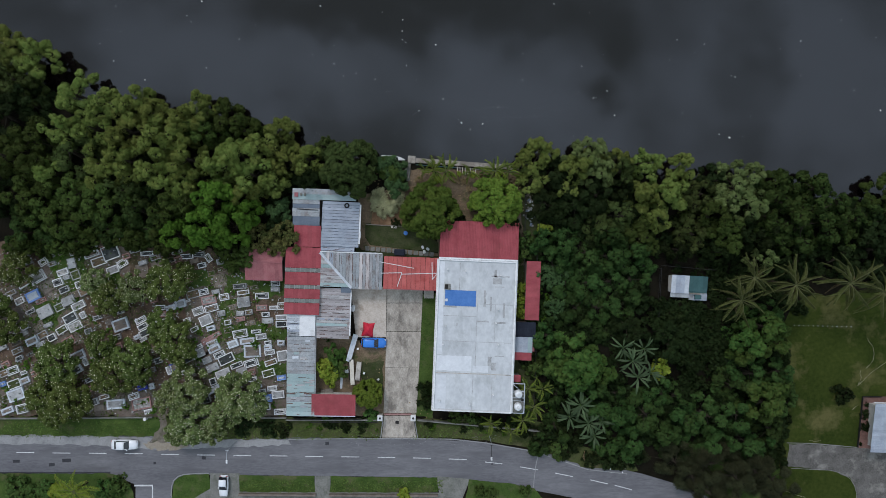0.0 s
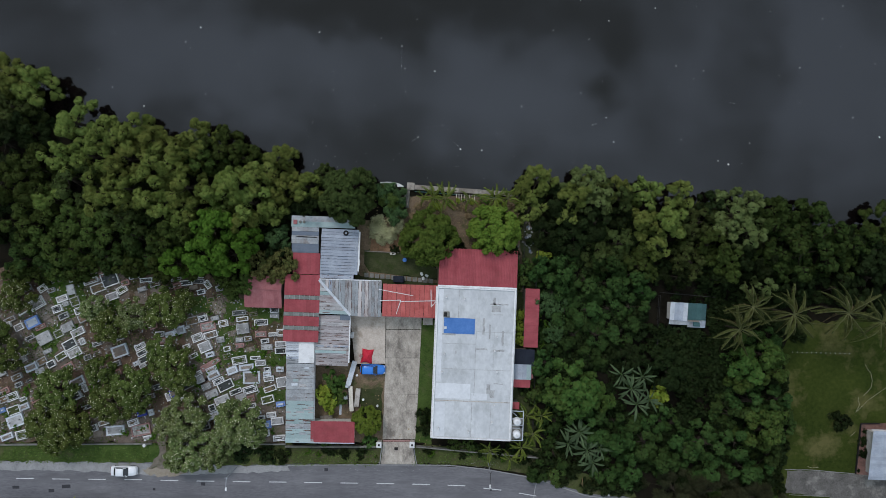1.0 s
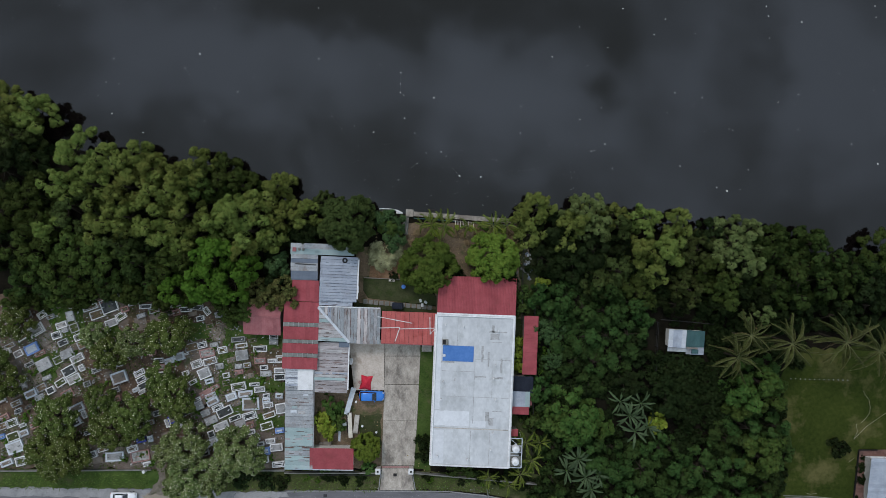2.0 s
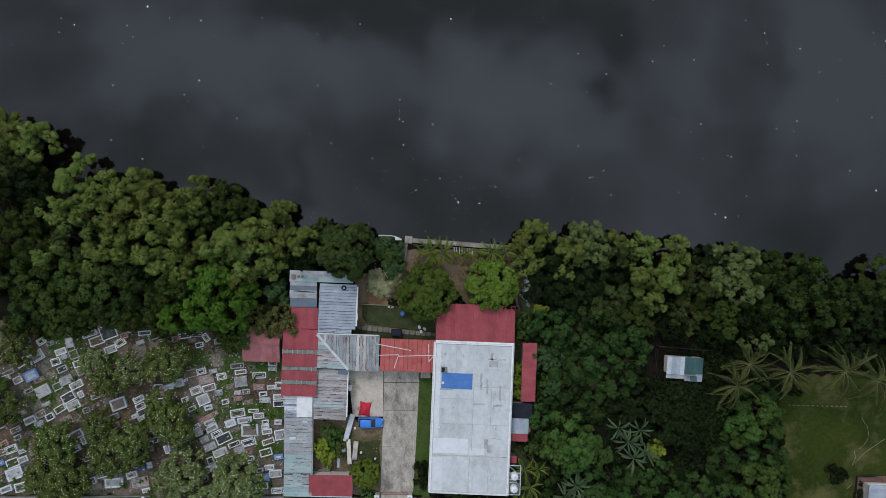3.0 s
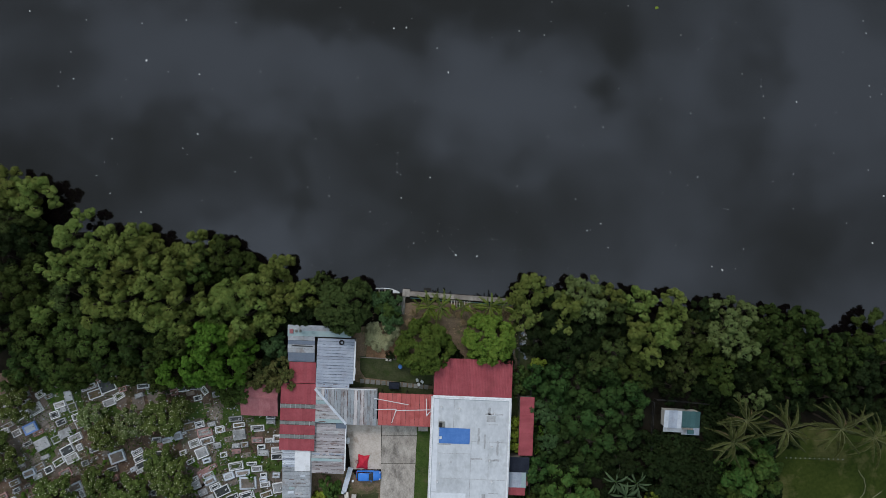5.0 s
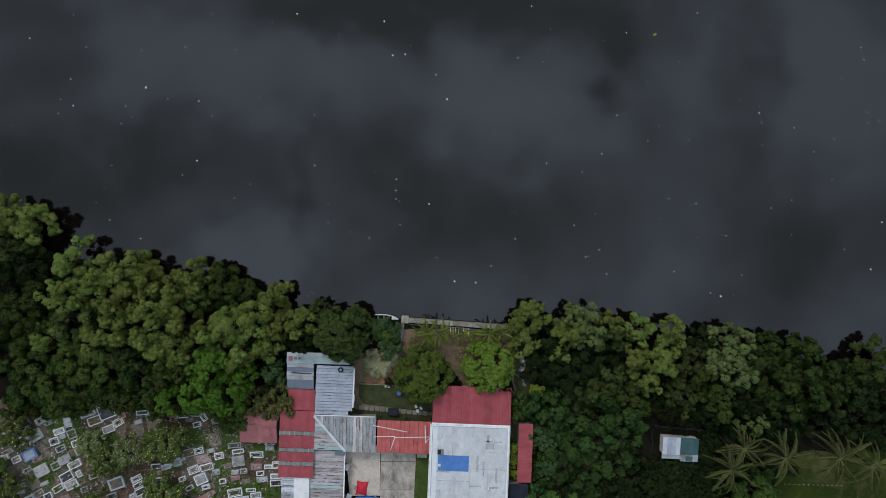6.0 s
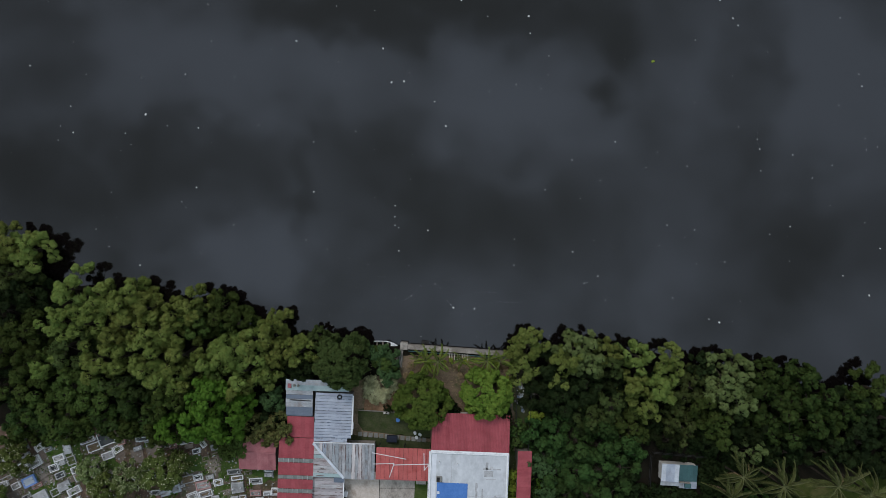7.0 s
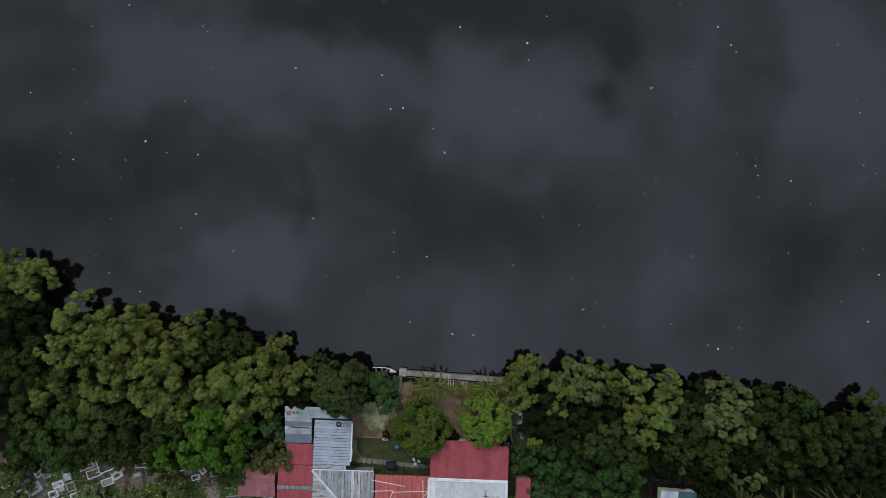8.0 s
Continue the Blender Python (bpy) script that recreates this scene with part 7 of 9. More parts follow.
tree("cover", 16.79, -32.94, 2.3, 3, "low dark green tree smothered in climbing leaves", "tree", "low trees in the woods")
tree("cover", 29.57, -33.77, 2.1, 3.5, "low dark green tree smothered in climbing leaves", "tree", "low trees in the woods")
tree("broadleaf", 50.60, -15.72, 3.6, 7.5, "brighter green broad-leaved tree in the woods", "tree", "low trees in the woods")
tree("broadleaf", 50.20, -17.60, 2.2, 6.5, "brighter green broad-leaved tree in the woods", "tree", "low trees in the woods")
tree("broadleaf", 53.40, -12.48, 3.5, 7.5, "brighter green broad-leaved tree in the woods", "tree", "low trees in the woods")
tree("leafy", 55.26, -10.75, 2.6, 6, "mid-green broad-leaved tree in the woods", "tree", "low trees in the woods")
tree("broadleaf", 55.31, -14.85, 3.2, 7, "brighter green broad-leaved tree in the woods", "tree", "low trees in the woods")
tree("leafy", 51.40, -20.34, 3.9, 7.5, "mid-green broad-leaved tree in the woods", "tree", "low trees in the woods")
tree("leafy", 55.97, -20.02, 3.4, 6.5, "mid-green broad-leaved tree in the woods", "tree", "low trees in the woods")
tree("leafy", 48.61, -22.73, 3.2, 7, "mid-green broad-leaved tree in the woods", "tree", "low trees in the woods")
tree("broadleaf", 53.24, -24.96, 4.4, 7.5, "brighter green broad-leaved tree in the woods", "tree", "low trees in the woods")
tree("leafy", 57.77, -25.32, 2.6, 5.5, "mid-green broad-leaved tree in the woods", "tree", "low trees in the woods")
tree("leafy", 48.97, -27.46, 3.7, 6.5, "mid-green broad-leaved tree in the woods", "tree", "low trees in the woods")
tree("leafy", 44.47, -27.56, 4.3, 6, "mid-green broad-leaved tree in the woods", "tree", "low trees in the woods")
tree("leafy", 55.22, -29.90, 3.4, 6, "mid-green broad-leaved tree in the woods", "tree", "low trees in the woods")
tree("leafy", 56.63, -22.90, 2.8, 6, "mid-green broad-leaved tree in the woods", "tree", "low trees in the woods")
tree("cover", 50.44, -32.00, 3.4, 5, "low dark green tree smothered in climbing leaves", "tree", "low trees in the woods")
tree("cover", 41.03, -29.18, 3.4, 5, "low dark green tree smothered in climbing leaves", "tree", "low trees in the woods")
tree("cover", 45.89, -32.58, 3.4, 4.5, "low dark green tree smothered in climbing leaves", "tree", "low trees in the woods")
tree("cover", 53.92, -33.53, 2.8, 4.5, "low dark green tree smothered in climbing leaves", "tree", "low trees in the woods")
tree("casuarina", 38.86, -35.22, 3.6, 6, "feathery olive-brown tree with drooping needles at the road bend", "tree", "feathery trees")
tree("casuarina", 41.69, -37.69, 3.9, 6.5, "feathery olive-brown tree with drooping needles at the road bend", "tree", "feathery trees")
tree("casuarina", 45.06, -35.70, 4.6, 7, "feathery olive-brown tree with drooping needles at the road bend", "tree", "feathery trees")
tree("casuarina", 48.95, -37.69, 4.5, 6.5, "feathery olive-brown tree with drooping needles at the road bend", "tree", "feathery trees")
tree("casuarina", 52.40, -36.90, 3.9, 6, "feathery olive-brown tree with drooping needles at the road bend", "tree", "feathery trees")
tree("casuarina", 44.45, -40.63, 4.1, 6, "feathery olive-brown tree with drooping needles at the road bend", "tree", "feathery trees")
tree("casuarina", 50.05, -41.56, 4.1, 6, "feathery olive-brown tree with drooping needles at the road bend", "tree", "feathery trees")
tree("casuarina", 55.60, -38.57, 3.2, 5, "feathery olive-brown tree with drooping needles at the road bend", "tree", "feathery trees")
tree("casuarina", 57.21, -41.07, 3.2, 4.5, "feathery olive-brown tree with drooping needles at the road bend", "tree", "feathery trees")
tree("dark", -36.07, -0.27, 2.6, 6, "dense dark green tree with a rounded crown", "tree", "dense trees")
tree("dark", -33.02, -0.65, 2.2, 5.5, "dense dark green tree with a rounded crown", "tree", "dense trees")
tree("dark", -42.12, 1.86, 2.4, 7, "dense dark green tree with a rounded crown", "tree", "dense trees")
tree("dark", -47.09, 1.41, 2.0, 6, "dense dark green tree with a rounded crown", "tree", "dense trees")
tree("dark", -53.16, 1.87, 1.9, 6, "dense dark green tree with a rounded crown", "tree", "dense trees")
tree("dark", -35.61, -2.37, 1.4, 3.5, "dense dark green tree with a rounded crown", "tree", "dense trees")
tree("broadleaf", -8.93, 13.29, 2.6, 4, "leafy mid-green tree on the bank", "tree", "bright green trees")
tree("garden", -2.05, 6.76, 4.9, 7.2, "rounded mid-green garden tree beside the red roof", "tree", "garden trees")
tree("garden_fresh", 8.69, 8.06, 4.4, 7.2, "rounded bright green garden tree behind the house", "tree", "garden trees")
tree("garden_dark", -15.68, 13.94, 4.8, 9.3, "dense dark round tree over the zinc shed", "tree", "garden trees")
tree("garden_fresh", -12.75, -24.25, 2.5, 4.0, "bright green small tree in the front garden", "tree", "garden trees")
tree("broadleaf", -18.51, -17.82, 1.9, 3.2, "leafy green young tree in the front garden", "tree", "garden trees")
tree("lime", -19.97, -20.05, 1.9, 3.0, "leafy green young tree in the front garden", "tree", "garden trees")
tree("broadleaf", -17.60, -20.07, 1.6, 2.8, "leafy green young tree in the front garden", "tree", "garden trees")
tree("lime", -19.19, -21.76, 1.4, 2.4, "leafy green young tree in the front garden", "tree", "garden trees")
tree("dark_bush", 1.21, 4.80, 1.5, 5.0, "glossy dark shrub leaning over the red roof", "shrub", "shrubs by the house")
tree("dark_bush", 0.17, 3.68, 1.1, 4.9, "glossy dark shrub leaning over the red roof", "shrub", "shrubs by the house")
tree("dark_bush", 2.05, 5.55, 1.1, 5.2, "glossy dark shrub leaning over the red roof", "shrub", "shrubs by the house")
tree("dark_bush", 11.17, 4.80, 1.5, 5.2, "glossy dark shrub leaning over the red roof", "shrub", "shrubs by the house")
tree("dark_bush", 12.22, 4.05, 1.1, 5.0, "glossy dark shrub leaning over the red roof", "shrub", "shrubs by the house")
tree("dark_bush", 10.12, 5.54, 1.1, 5.4, "glossy dark shrub leaning over the red roof", "shrub", "shrubs by the house")
tree("bluish", -27.71, 6.65, 2.4, 4, "blue-green leafy shrub with a rounded outline", "shrub", "shrubs")
tree("bluish", -9.74, 14.59, 2.1, 3.4, "blue-green leafy shrub with a rounded outline", "shrub", "shrubs")
tree("bluish", -7.47, 13.87, 1.8, 3, "blue-green leafy shrub with a rounded outline", "shrub", "shrubs")
tree("bluish", 18.16, -4.28, 2.6, 3.5, "blue-green leafy shrub with a rounded outline", "shrub", "shrubs")
tree("bluish", 19.19, -9.07, 2.1, 3, "blue-green leafy shrub with a rounded outline", "shrub", "shrubs")
tree("bluish", -8.05, 11.00, 2.1, 3, "blue-green leafy shrub with a rounded outline", "shrub", "shrubs")
tree("russet", -30.37, 1.89, 3.0, 4.8, "russet-tinged creeper growing over the red shed", "shrub", "creepers")
tree("russet", -26.31, 2.17, 3.2, 4.8, "russet-tinged creeper growing over the red shed", "shrub", "creepers")
tree("russet", -28.28, 0.48, 2.1, 4.4, "russet-tinged creeper growing over the red shed", "shrub", "creepers")
tree("flowering", -71.62, -3.11, 3.0, 5, "cemetery tree covered in small white blossoms", "tree", "blossoming trees")
tree("flowering", -73.19, -12.72, 3.0, 5, "cemetery tree covered in small white blossoms", "tree", "blossoming trees")
tree("flowering", -75.47, -9.43, 2.5, 5, "cemetery tree covered in small white blossoms", "tree", "blossoming trees")
tree("flowering", -64.88, -18.38, 3.8, 5, "cemetery tree covered in small white blossoms", "tree", "blossoming trees")
tree("flowering", -66.85, -24.03, 3.4, 5, "cemetery tree covered in small white blossoms", "tree", "blossoming trees")
tree("flowering", -63.36, -25.16, 4.0, 5, "cemetery tree covered in small white blossoms", "tree", "blossoming trees")
tree("flowering", -65.65, -27.42, 2.5, 4.5, "cemetery tree covered in small white blossoms", "tree", "blossoming trees")
tree("flowering", -56.46, -8.04, 3.0, 4.4, "cemetery tree covered in small white blossoms", "tree", "blossoming trees")
tree("dusty", -52.30, -6.15, 2.8, 4.4, "cemetery tree covered in small white blossoms", "tree", "blossoming trees")
tree("flowering", -46.81, -5.20, 3.6, 4.4, "cemetery tree covered in small white blossoms", "tree", "blossoming trees")
tree("dusty", -58.90, -5.23, 2.5, 3.8, "cemetery tree covered in small white blossoms", "tree", "blossoming trees")
tree("flowering", -43.68, -3.80, 2.1, 3.8, "cemetery tree covered in small white blossoms", "tree", "blossoming trees")
tree("flowering", -57.34, -15.74, 2.6, 5, "cemetery tree covered in small white blossoms", "tree", "blossoming trees")
tree("flowering", -52.55, -18.16, 3.5, 5.2, "cemetery tree covered in small white blossoms", "tree", "blossoming trees")
tree("flowering", -55.93, -20.70, 3.6, 5.2, "cemetery tree covered in small white blossoms", "tree", "blossoming trees")
tree("flowering", -51.44, -20.32, 2.5, 4.6, "cemetery tree covered in small white blossoms", "tree", "blossoming trees")
tree("flowering", -45.65, -14.61, 3.6, 5, "cemetery tree covered in small white blossoms", "tree", "blossoming trees")
tree("flowering", -47.49, -12.00, 2.6, 4.6, "cemetery tree covered in small white blossoms", "tree", "blossoming trees")
tree("flowering", -44.07, -17.30, 2.5, 4.6, "cemetery tree covered in small white blossoms", "tree", "blossoming trees")
tree("dusty", -43.19, -23.23, 4.0, 5.3, "pale dusty cemetery tree thick with small white blossoms", "tree", "blossoming trees")
tree("dusty", -45.89, -25.01, 2.8, 4.8, "pale dusty cemetery tree thick with small white blossoms", "tree", "blossoming trees")
tree("dusty", -42.33, -28.74, 4.0, 5, "pale dusty cemetery tree thick with small white blossoms", "tree", "blossoming trees")
tree("dusty", -39.00, -30.28, 2.5, 4.4, "pale dusty cemetery tree thick with small white blossoms", "tree", "blossoming trees")
tree("dusty", -44.74, -30.79, 2.3, 4.2, "pale dusty cemetery tree thick with small white blossoms", "tree", "blossoming trees")
tree("dusty", -34.25, -23.79, 4.0, 5.3, "pale dusty cemetery tree thick with small white blossoms", "tree", "blossoming trees")
tree("dusty", -36.45, -26.89, 3.0, 4.8, "pale dusty cemetery tree thick with small white blossoms", "tree", "blossoming trees")
tree("dusty", -32.05, -25.99, 2.6, 4.6, "pale dusty cemetery tree thick with small white blossoms", "tree", "blossoming trees")
tree("lime", 13.52, -6.23, 1.1, 2.2, "yellow-green leafy shrub beside the red shed", "shrub", "yellow-green shrubs")
tree("lime", 13.33, -8.35, 1.1, 2.2, "yellow-green leafy shrub beside the red shed", "shrub", "yellow-green shrubs")
tree("lime", 13.41, -10.35, 1.1, 2.4, "yellow-green leafy shrub beside the red shed", "shrub", "yellow-green shrubs")
tree("lime", 17.29, 3.64, 1.3, 2.4, "yellow-green leafy shrub beside the boundary fence", "shrub", "yellow-green shrubs")
tree("lime", 37.04, -20.05, 1.8, 3, "yellow-green leafy shrub beside the banana plants", "shrub", "yellow-green shrubs")
tree("lime", -6.66, -41.72, 1.2, 1.6, "yellow-green leafy shrub in the front garden by the road", "shrub", "yellow-green shrubs")
tree("lime", -66.41, -41.14, 1.4, 1.6, "yellow-green leafy shrub in the hedge by the road", "shrub", "yellow-green shrubs")
tree("bush", 13.97, 1.92, 1.8, 2.6, "leafy green bush among the weeds", "bush", "bushes")
tree("bush", 13.80, -0.47, 1.8, 2.4, "leafy green bush among the weeds", "bush", "bushes")
tree("bush", -19.75, -14.80, 0.9, 1.2, "leafy green bush among the weeds", "bush", "bushes")
tree("bush", -20.22, -28.32, 1.2, 1.2, "leafy green bush among the weeds", "bush", "bushes")
tree("bush", -12.49, -28.32, 1.4, 1.2, "leafy green bush among the weeds", "bush", "bushes")
tree("bush", -68.05, -40.95, 1.9, 1.6, "leafy green bush among the weeds", "bush", "bushes")
tree("bush", -58.11, -40.68, 1.9, 1.8, "leafy green bush among the weeds", "bush", "bushes")
tree("bush", -73.02, -40.49, 2.6, 1.8, "leafy green bush among the weeds", "bush", "bushes")
tree("bush", -56.13, -40.26, 2.3, 2.0, "leafy green bush among the weeds", "bush", "bushes")
tree("bush", -69.92, -41.42, 1.9, 1.4, "leafy green bush among the weeds", "bush", "bushes")
tree("bush", 6.36, -41.26, 1.2, 1.2, "leafy green bush among the weeds", "bush", "bushes")
tree("bush", 14.10, -41.26, 1.2, 1.2, "leafy green bush among the weeds", "bush", "bushes")
tree("bush", 8.31, -41.69, 1.4, 1.0, "leafy green bush among the weeds", "bush", "bushes")
tree("bush", 19.32, -33.66, 2.3, 1.8, "leafy green bush among the weeds", "bush", "bushes")
tree("bush", 4.91, -28.97, 1.6, 1.4, "leafy green bush among the weeds", "bush", "bushes")
tree("bush", 2.02, -28.71, 1.4, 1.2, "leafy green bush among the weeds", "bush", "bushes")
tree("bush", 15.39, -19.61, 2.1, 2.6, "leafy green bush among the weeds", "bush", "bushes")
tree("bush", 15.87, -14.83, 1.9, 2.6, "leafy green bush among the weeds", "bush", "bushes")
tree("dark_bush", 9.72, -29.88, 1.2, 1.6, "dark leafy bush with a rounded top", "bush", "bushes")
tree("dark_bush", 12.13, -29.40, 1.4, 1.6, "dark leafy bush with a rounded top", "bush", "bushes")
tree("dark_bush", 6.36, -29.65, 1.2, 1.3, "dark leafy bush with a rounded top", "bush", "bushes")
tree("dark_bush", -16.84, -29.68, 1.1, 1.2, "dark leafy bush with a rounded top", "bush", "bushes")
tree("dark_bush", -13.95, -29.71, 1.1, 1.1, "dark leafy bush with a rounded top", "bush", "bushes")
tree("dark_bush", -19.74, -29.68, 1.1, 1.2, "dark leafy bush with a rounded top", "bush", "bushes")
tree("dark_bush", -2.34, -29.71, 0.9, 1, "dark leafy bush with a rounded top", "bush", "bushes")
tree("dark_bush", 14.03, -30.78, 1.6, 1.8, "dark leafy bush with a rounded top", "bush", "bushes")
tree("dark_bush", -3.09, -23.55, 1.4, 2, "dark leafy bush with a rounded top", "bush", "bushes")
tree("dark_bush", -2.80, -25.95, 1.6, 2, "dark leafy bush with a rounded top", "bush", "bushes")
tree("dark_bush", 1.51, 6.20, 2.1, 3.5, "dark leafy bush with a rounded top", "bush", "bushes")
tree("dark_bush", 2.95, 4.31, 1.4, 3, "dark leafy bush with a rounded top", "bush", "bushes")
tree("dark_bush", 68.68, -24.65, 1.9, 2.2, "dark leafy bush with a rounded top", "bush", "bushes")
tree("dark_bush", 20.85, -34.28, 1.8, 1.4, "dark leafy bush with a rounded top", "bush", "bushes")
tree("dark_bush", 25.21, -35.76, 1.6, 1.2, "dark leafy bush with a rounded top", "bush", "bushes")
tree("dark_bush", 28.09, -36.40, 1.6, 1.4, "dark leafy bush with a rounded top", "bush", "bushes")
tree("dark_bush", 22.73, -32.77, 1.8, 1.6, "dark leafy bush with a rounded top", "bush", "bushes")
tree("dark_bush", 18.36, -31.26, 1.9, 1.8, "dark leafy bush with a rounded top", "bush", "bushes")
tree("dark_bush", 16.90, -32.19, 2.1, 2.0, "dark leafy bush with a rounded top", "bush", "bushes")
tree("dark_bush", 20.71, -31.17, 2.3, 2.2, "dark leafy bush with a rounded top", "bush", "bushes")
tree("dark_bush", 30.35, -35.84, 1.9, 2.0, "dark leafy bush with a rounded top", "bush", "bushes")
tree("dark_bush", 33.24, -35.26, 1.9, 2.0, "dark leafy bush with a rounded top", "bush", "bushes")
tree("dark_bush", 28.38, -34.04, 1.9, 2.2, "dark leafy bush with a rounded top", "bush", "bushes")
tree("dark_bush", -30.35, -30.42, 1.9, 1.4, "dark leafy bush with a rounded top", "bush", "bushes")
tree("dark_bush", -27.47, -30.64, 1.6, 1.2, "dark leafy bush with a rounded top", "bush", "bushes")
tree("dark_bush", -34.63, -29.59, 2.3, 1.6, "dark leafy bush with a rounded top", "bush", "bushes")
tree("dark_bush", 58.50, -18.95, 1.1, 1.8, "dark leafy bush with a rounded top", "bush", "bushes")
tree("dark_bush", 58.12, -20.69, 1.1, 1.8, "dark leafy bush with a rounded top", "bush", "bushes")
tree("dark_bush", 57.71, -16.01, 1.4, 2.4, "dark leafy bush with a rounded top", "bush", "bushes")
tree("dark_bush", 58.81, -17.64, 1.1, 1.6, "dark leafy bush with a rounded top", "bush", "bushes")
tree("dark_bush", 58.61, -23.62, 1.1, 1.6, "dark leafy bush with a rounded top", "bush", "bushes")
tree("dark_bush", 58.99, -26.02, 1.1, 1.6, "dark leafy bush with a rounded top", "bush", "bushes")
tree("dark_bush", 57.81, -34.21, 1.2, 1.6, "dark leafy bush with a rounded top", "bush", "bushes")
tree("dark_bush", 58.31, -36.40, 1.2, 1.4, "dark leafy bush with a rounded top", "bush", "bushes")
tree("dark_bush", 57.51, -32.80, 1.1, 1.8, "dark leafy bush with a rounded top", "bush", "bushes")
tree("dark_bush", 58.59, -31.32, 1.1, 1.6, "dark leafy bush with a rounded top", "bush", "bushes")
tree("dark_bush", 58.98, -28.91, 1.1, 1.6, "dark leafy bush with a rounded top", "bush", "bushes")
tree("dark_bush", 40.88, -9.59, 2.6, 2.2, "dark leafy bush with a rounded top", "bush", "bushes")
tree("dark_bush", 43.37, -10.57, 2.1, 2.0, "dark leafy bush with a rounded top", "bush", "bushes")
tree("dark_bush", 39.44, -11.51, 2.3, 2.2, "dark leafy bush with a rounded top", "bush", "bushes")
tree("dark_bush", 72.61, -28.11, 1.0, 0.8, "dark leafy bush with a rounded top", "bush", "bushes")
tree("dark_bush", 72.61, -30.24, 1.0, 0.8, "dark leafy bush with a rounded top", "bush", "bushes")
tree("dark_bush", 72.98, -26.40, 0.5, 0.7, "dark leafy bush with a rounded top", "bush", "bushes")
tree("dark_bush", 71.87, -33.21, 0.4, 0.6, "dark leafy bush with a rounded top", "bush", "bushes")
tree("dark_bush", 14.92, -11.00, 1.8, 2.6, "dark leafy bush with a rounded top", "bush", "bushes")
tree("dark_bush", 14.51, -18.74, 1.6, 2, "dark leafy bush with a rounded top", "bush", "bushes")
tree("dark_bush", 2.90, 4.70, 1.5, 3.6, "dark leafy bush with a rounded top", "bush", "bushes")
tree("dark_bush", 11.60, 4.30, 1.7, 4.0, "dark leafy bush with a rounded top", "bush", "bushes")
tree("dark_bush", -8.15, 4.85, 0.9, 1, "dark leafy bush with a rounded top", "bush", "bushes")

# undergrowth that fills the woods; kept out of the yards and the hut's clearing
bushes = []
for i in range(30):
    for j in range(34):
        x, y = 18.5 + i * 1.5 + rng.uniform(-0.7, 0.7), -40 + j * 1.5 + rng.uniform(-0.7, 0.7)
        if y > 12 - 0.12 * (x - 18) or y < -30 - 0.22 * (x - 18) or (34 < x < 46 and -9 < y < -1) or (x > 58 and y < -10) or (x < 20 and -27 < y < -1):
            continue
        # dark bushes set thicker here, standing in for the clearing's shade
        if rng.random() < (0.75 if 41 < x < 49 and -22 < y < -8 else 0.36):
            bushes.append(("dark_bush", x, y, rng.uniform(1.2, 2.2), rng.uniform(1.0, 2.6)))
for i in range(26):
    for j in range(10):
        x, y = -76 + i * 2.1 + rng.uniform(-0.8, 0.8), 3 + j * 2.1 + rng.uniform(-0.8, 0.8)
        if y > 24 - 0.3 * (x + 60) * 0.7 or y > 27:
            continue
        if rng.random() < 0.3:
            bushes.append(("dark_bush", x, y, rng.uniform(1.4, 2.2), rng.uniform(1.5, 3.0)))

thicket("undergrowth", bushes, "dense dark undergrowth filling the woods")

palm(50.03, -4.26, 7.2, 1.0, 24, "tall coconut palm with arching fronds")
palm(48.14, -7.93, 6.8, 1.0, 24, "tall coconut palm with arching fronds")
palm(55.89, -5.37, 8.5, 1.05, 24, "tall coconut palm with arching fronds")
palm(64.04, -5.06, 9.3, 1.1, 24, "tall coconut palm with arching fronds")
palm(69.69, -6.53, 8.5, 1.05, 24, "tall coconut palm with arching fronds")
palm(0.56, 13.56, 2.4, 1.15, 12, "small garden palm with thin arching fronds", SMALL_FRONDS, 0, 0.1)
palm(-1.54, 13.68, 2.2, 1.1, 12, "small garden palm with thin arching fronds", SMALL_FRONDS, 0, 0.1)
palm(8.86, 13.56, 2.4, 1.15, 12, "small garden palm with thin arching fronds", SMALL_FRONDS, 0, 0.1)
palm(11.10, 13.51, 2.0, 0.9, 10, "small garden palm with thin arching fronds", SMALL_FRONDS, 0, 0.1)
palm(-3.09, 13.95, 1.6, 0.7, 9, "small garden palm with thin arching fronds", SMALL_FRONDS, 0, 0.1)
palm(4.71, 13.50, 1.4, 0.8, 8, "small garden palm with thin arching fronds", SMALL_FRONDS, 0, 0.1)
palm(8.23, -29.22, 1.8, 0.8, 10, "small garden palm with thin arching fronds", SMALL_FRONDS, 0, 0.1)
palm(13.45, -28.63, 2.2, 0.9, 11, "small garden palm with thin arching fronds", SMALL_FRONDS, 0, 0.1)
palm(15.33, -26.20, 2.4, 0.9, 11, "small garden palm with thin arching fronds", SMALL_FRONDS, 0, 0.1)
palm(14.38, -23.15, 2.4, 0.9, 10, "small garden palm with thin arching fronds", SMALL_FRONDS, 0, 0.1)
palm(11.60, -30.72, 1.6, 0.8, 9, "small garden palm with thin arching fronds", SMALL_FRONDS, 0, 0.1)
palm(16.79, -23.20, 2.2, 0.8, 10, "small garden palm with thin arching fronds", SMALL_FRONDS, 0, 0.1)
palm(-61.37, -39.99, 3.6, 1.15, 15, "young yellowish palm behind the hedge", YOUNG_FRONDS, 0, 0.2)
banana(31.95, -18.54, 2.6, 1.25, 14, "banana plant with long torn grey-green leaves")
banana(33.92, -16.48, 2.4, 1.1, 12, "banana plant with long torn grey-green leaves")
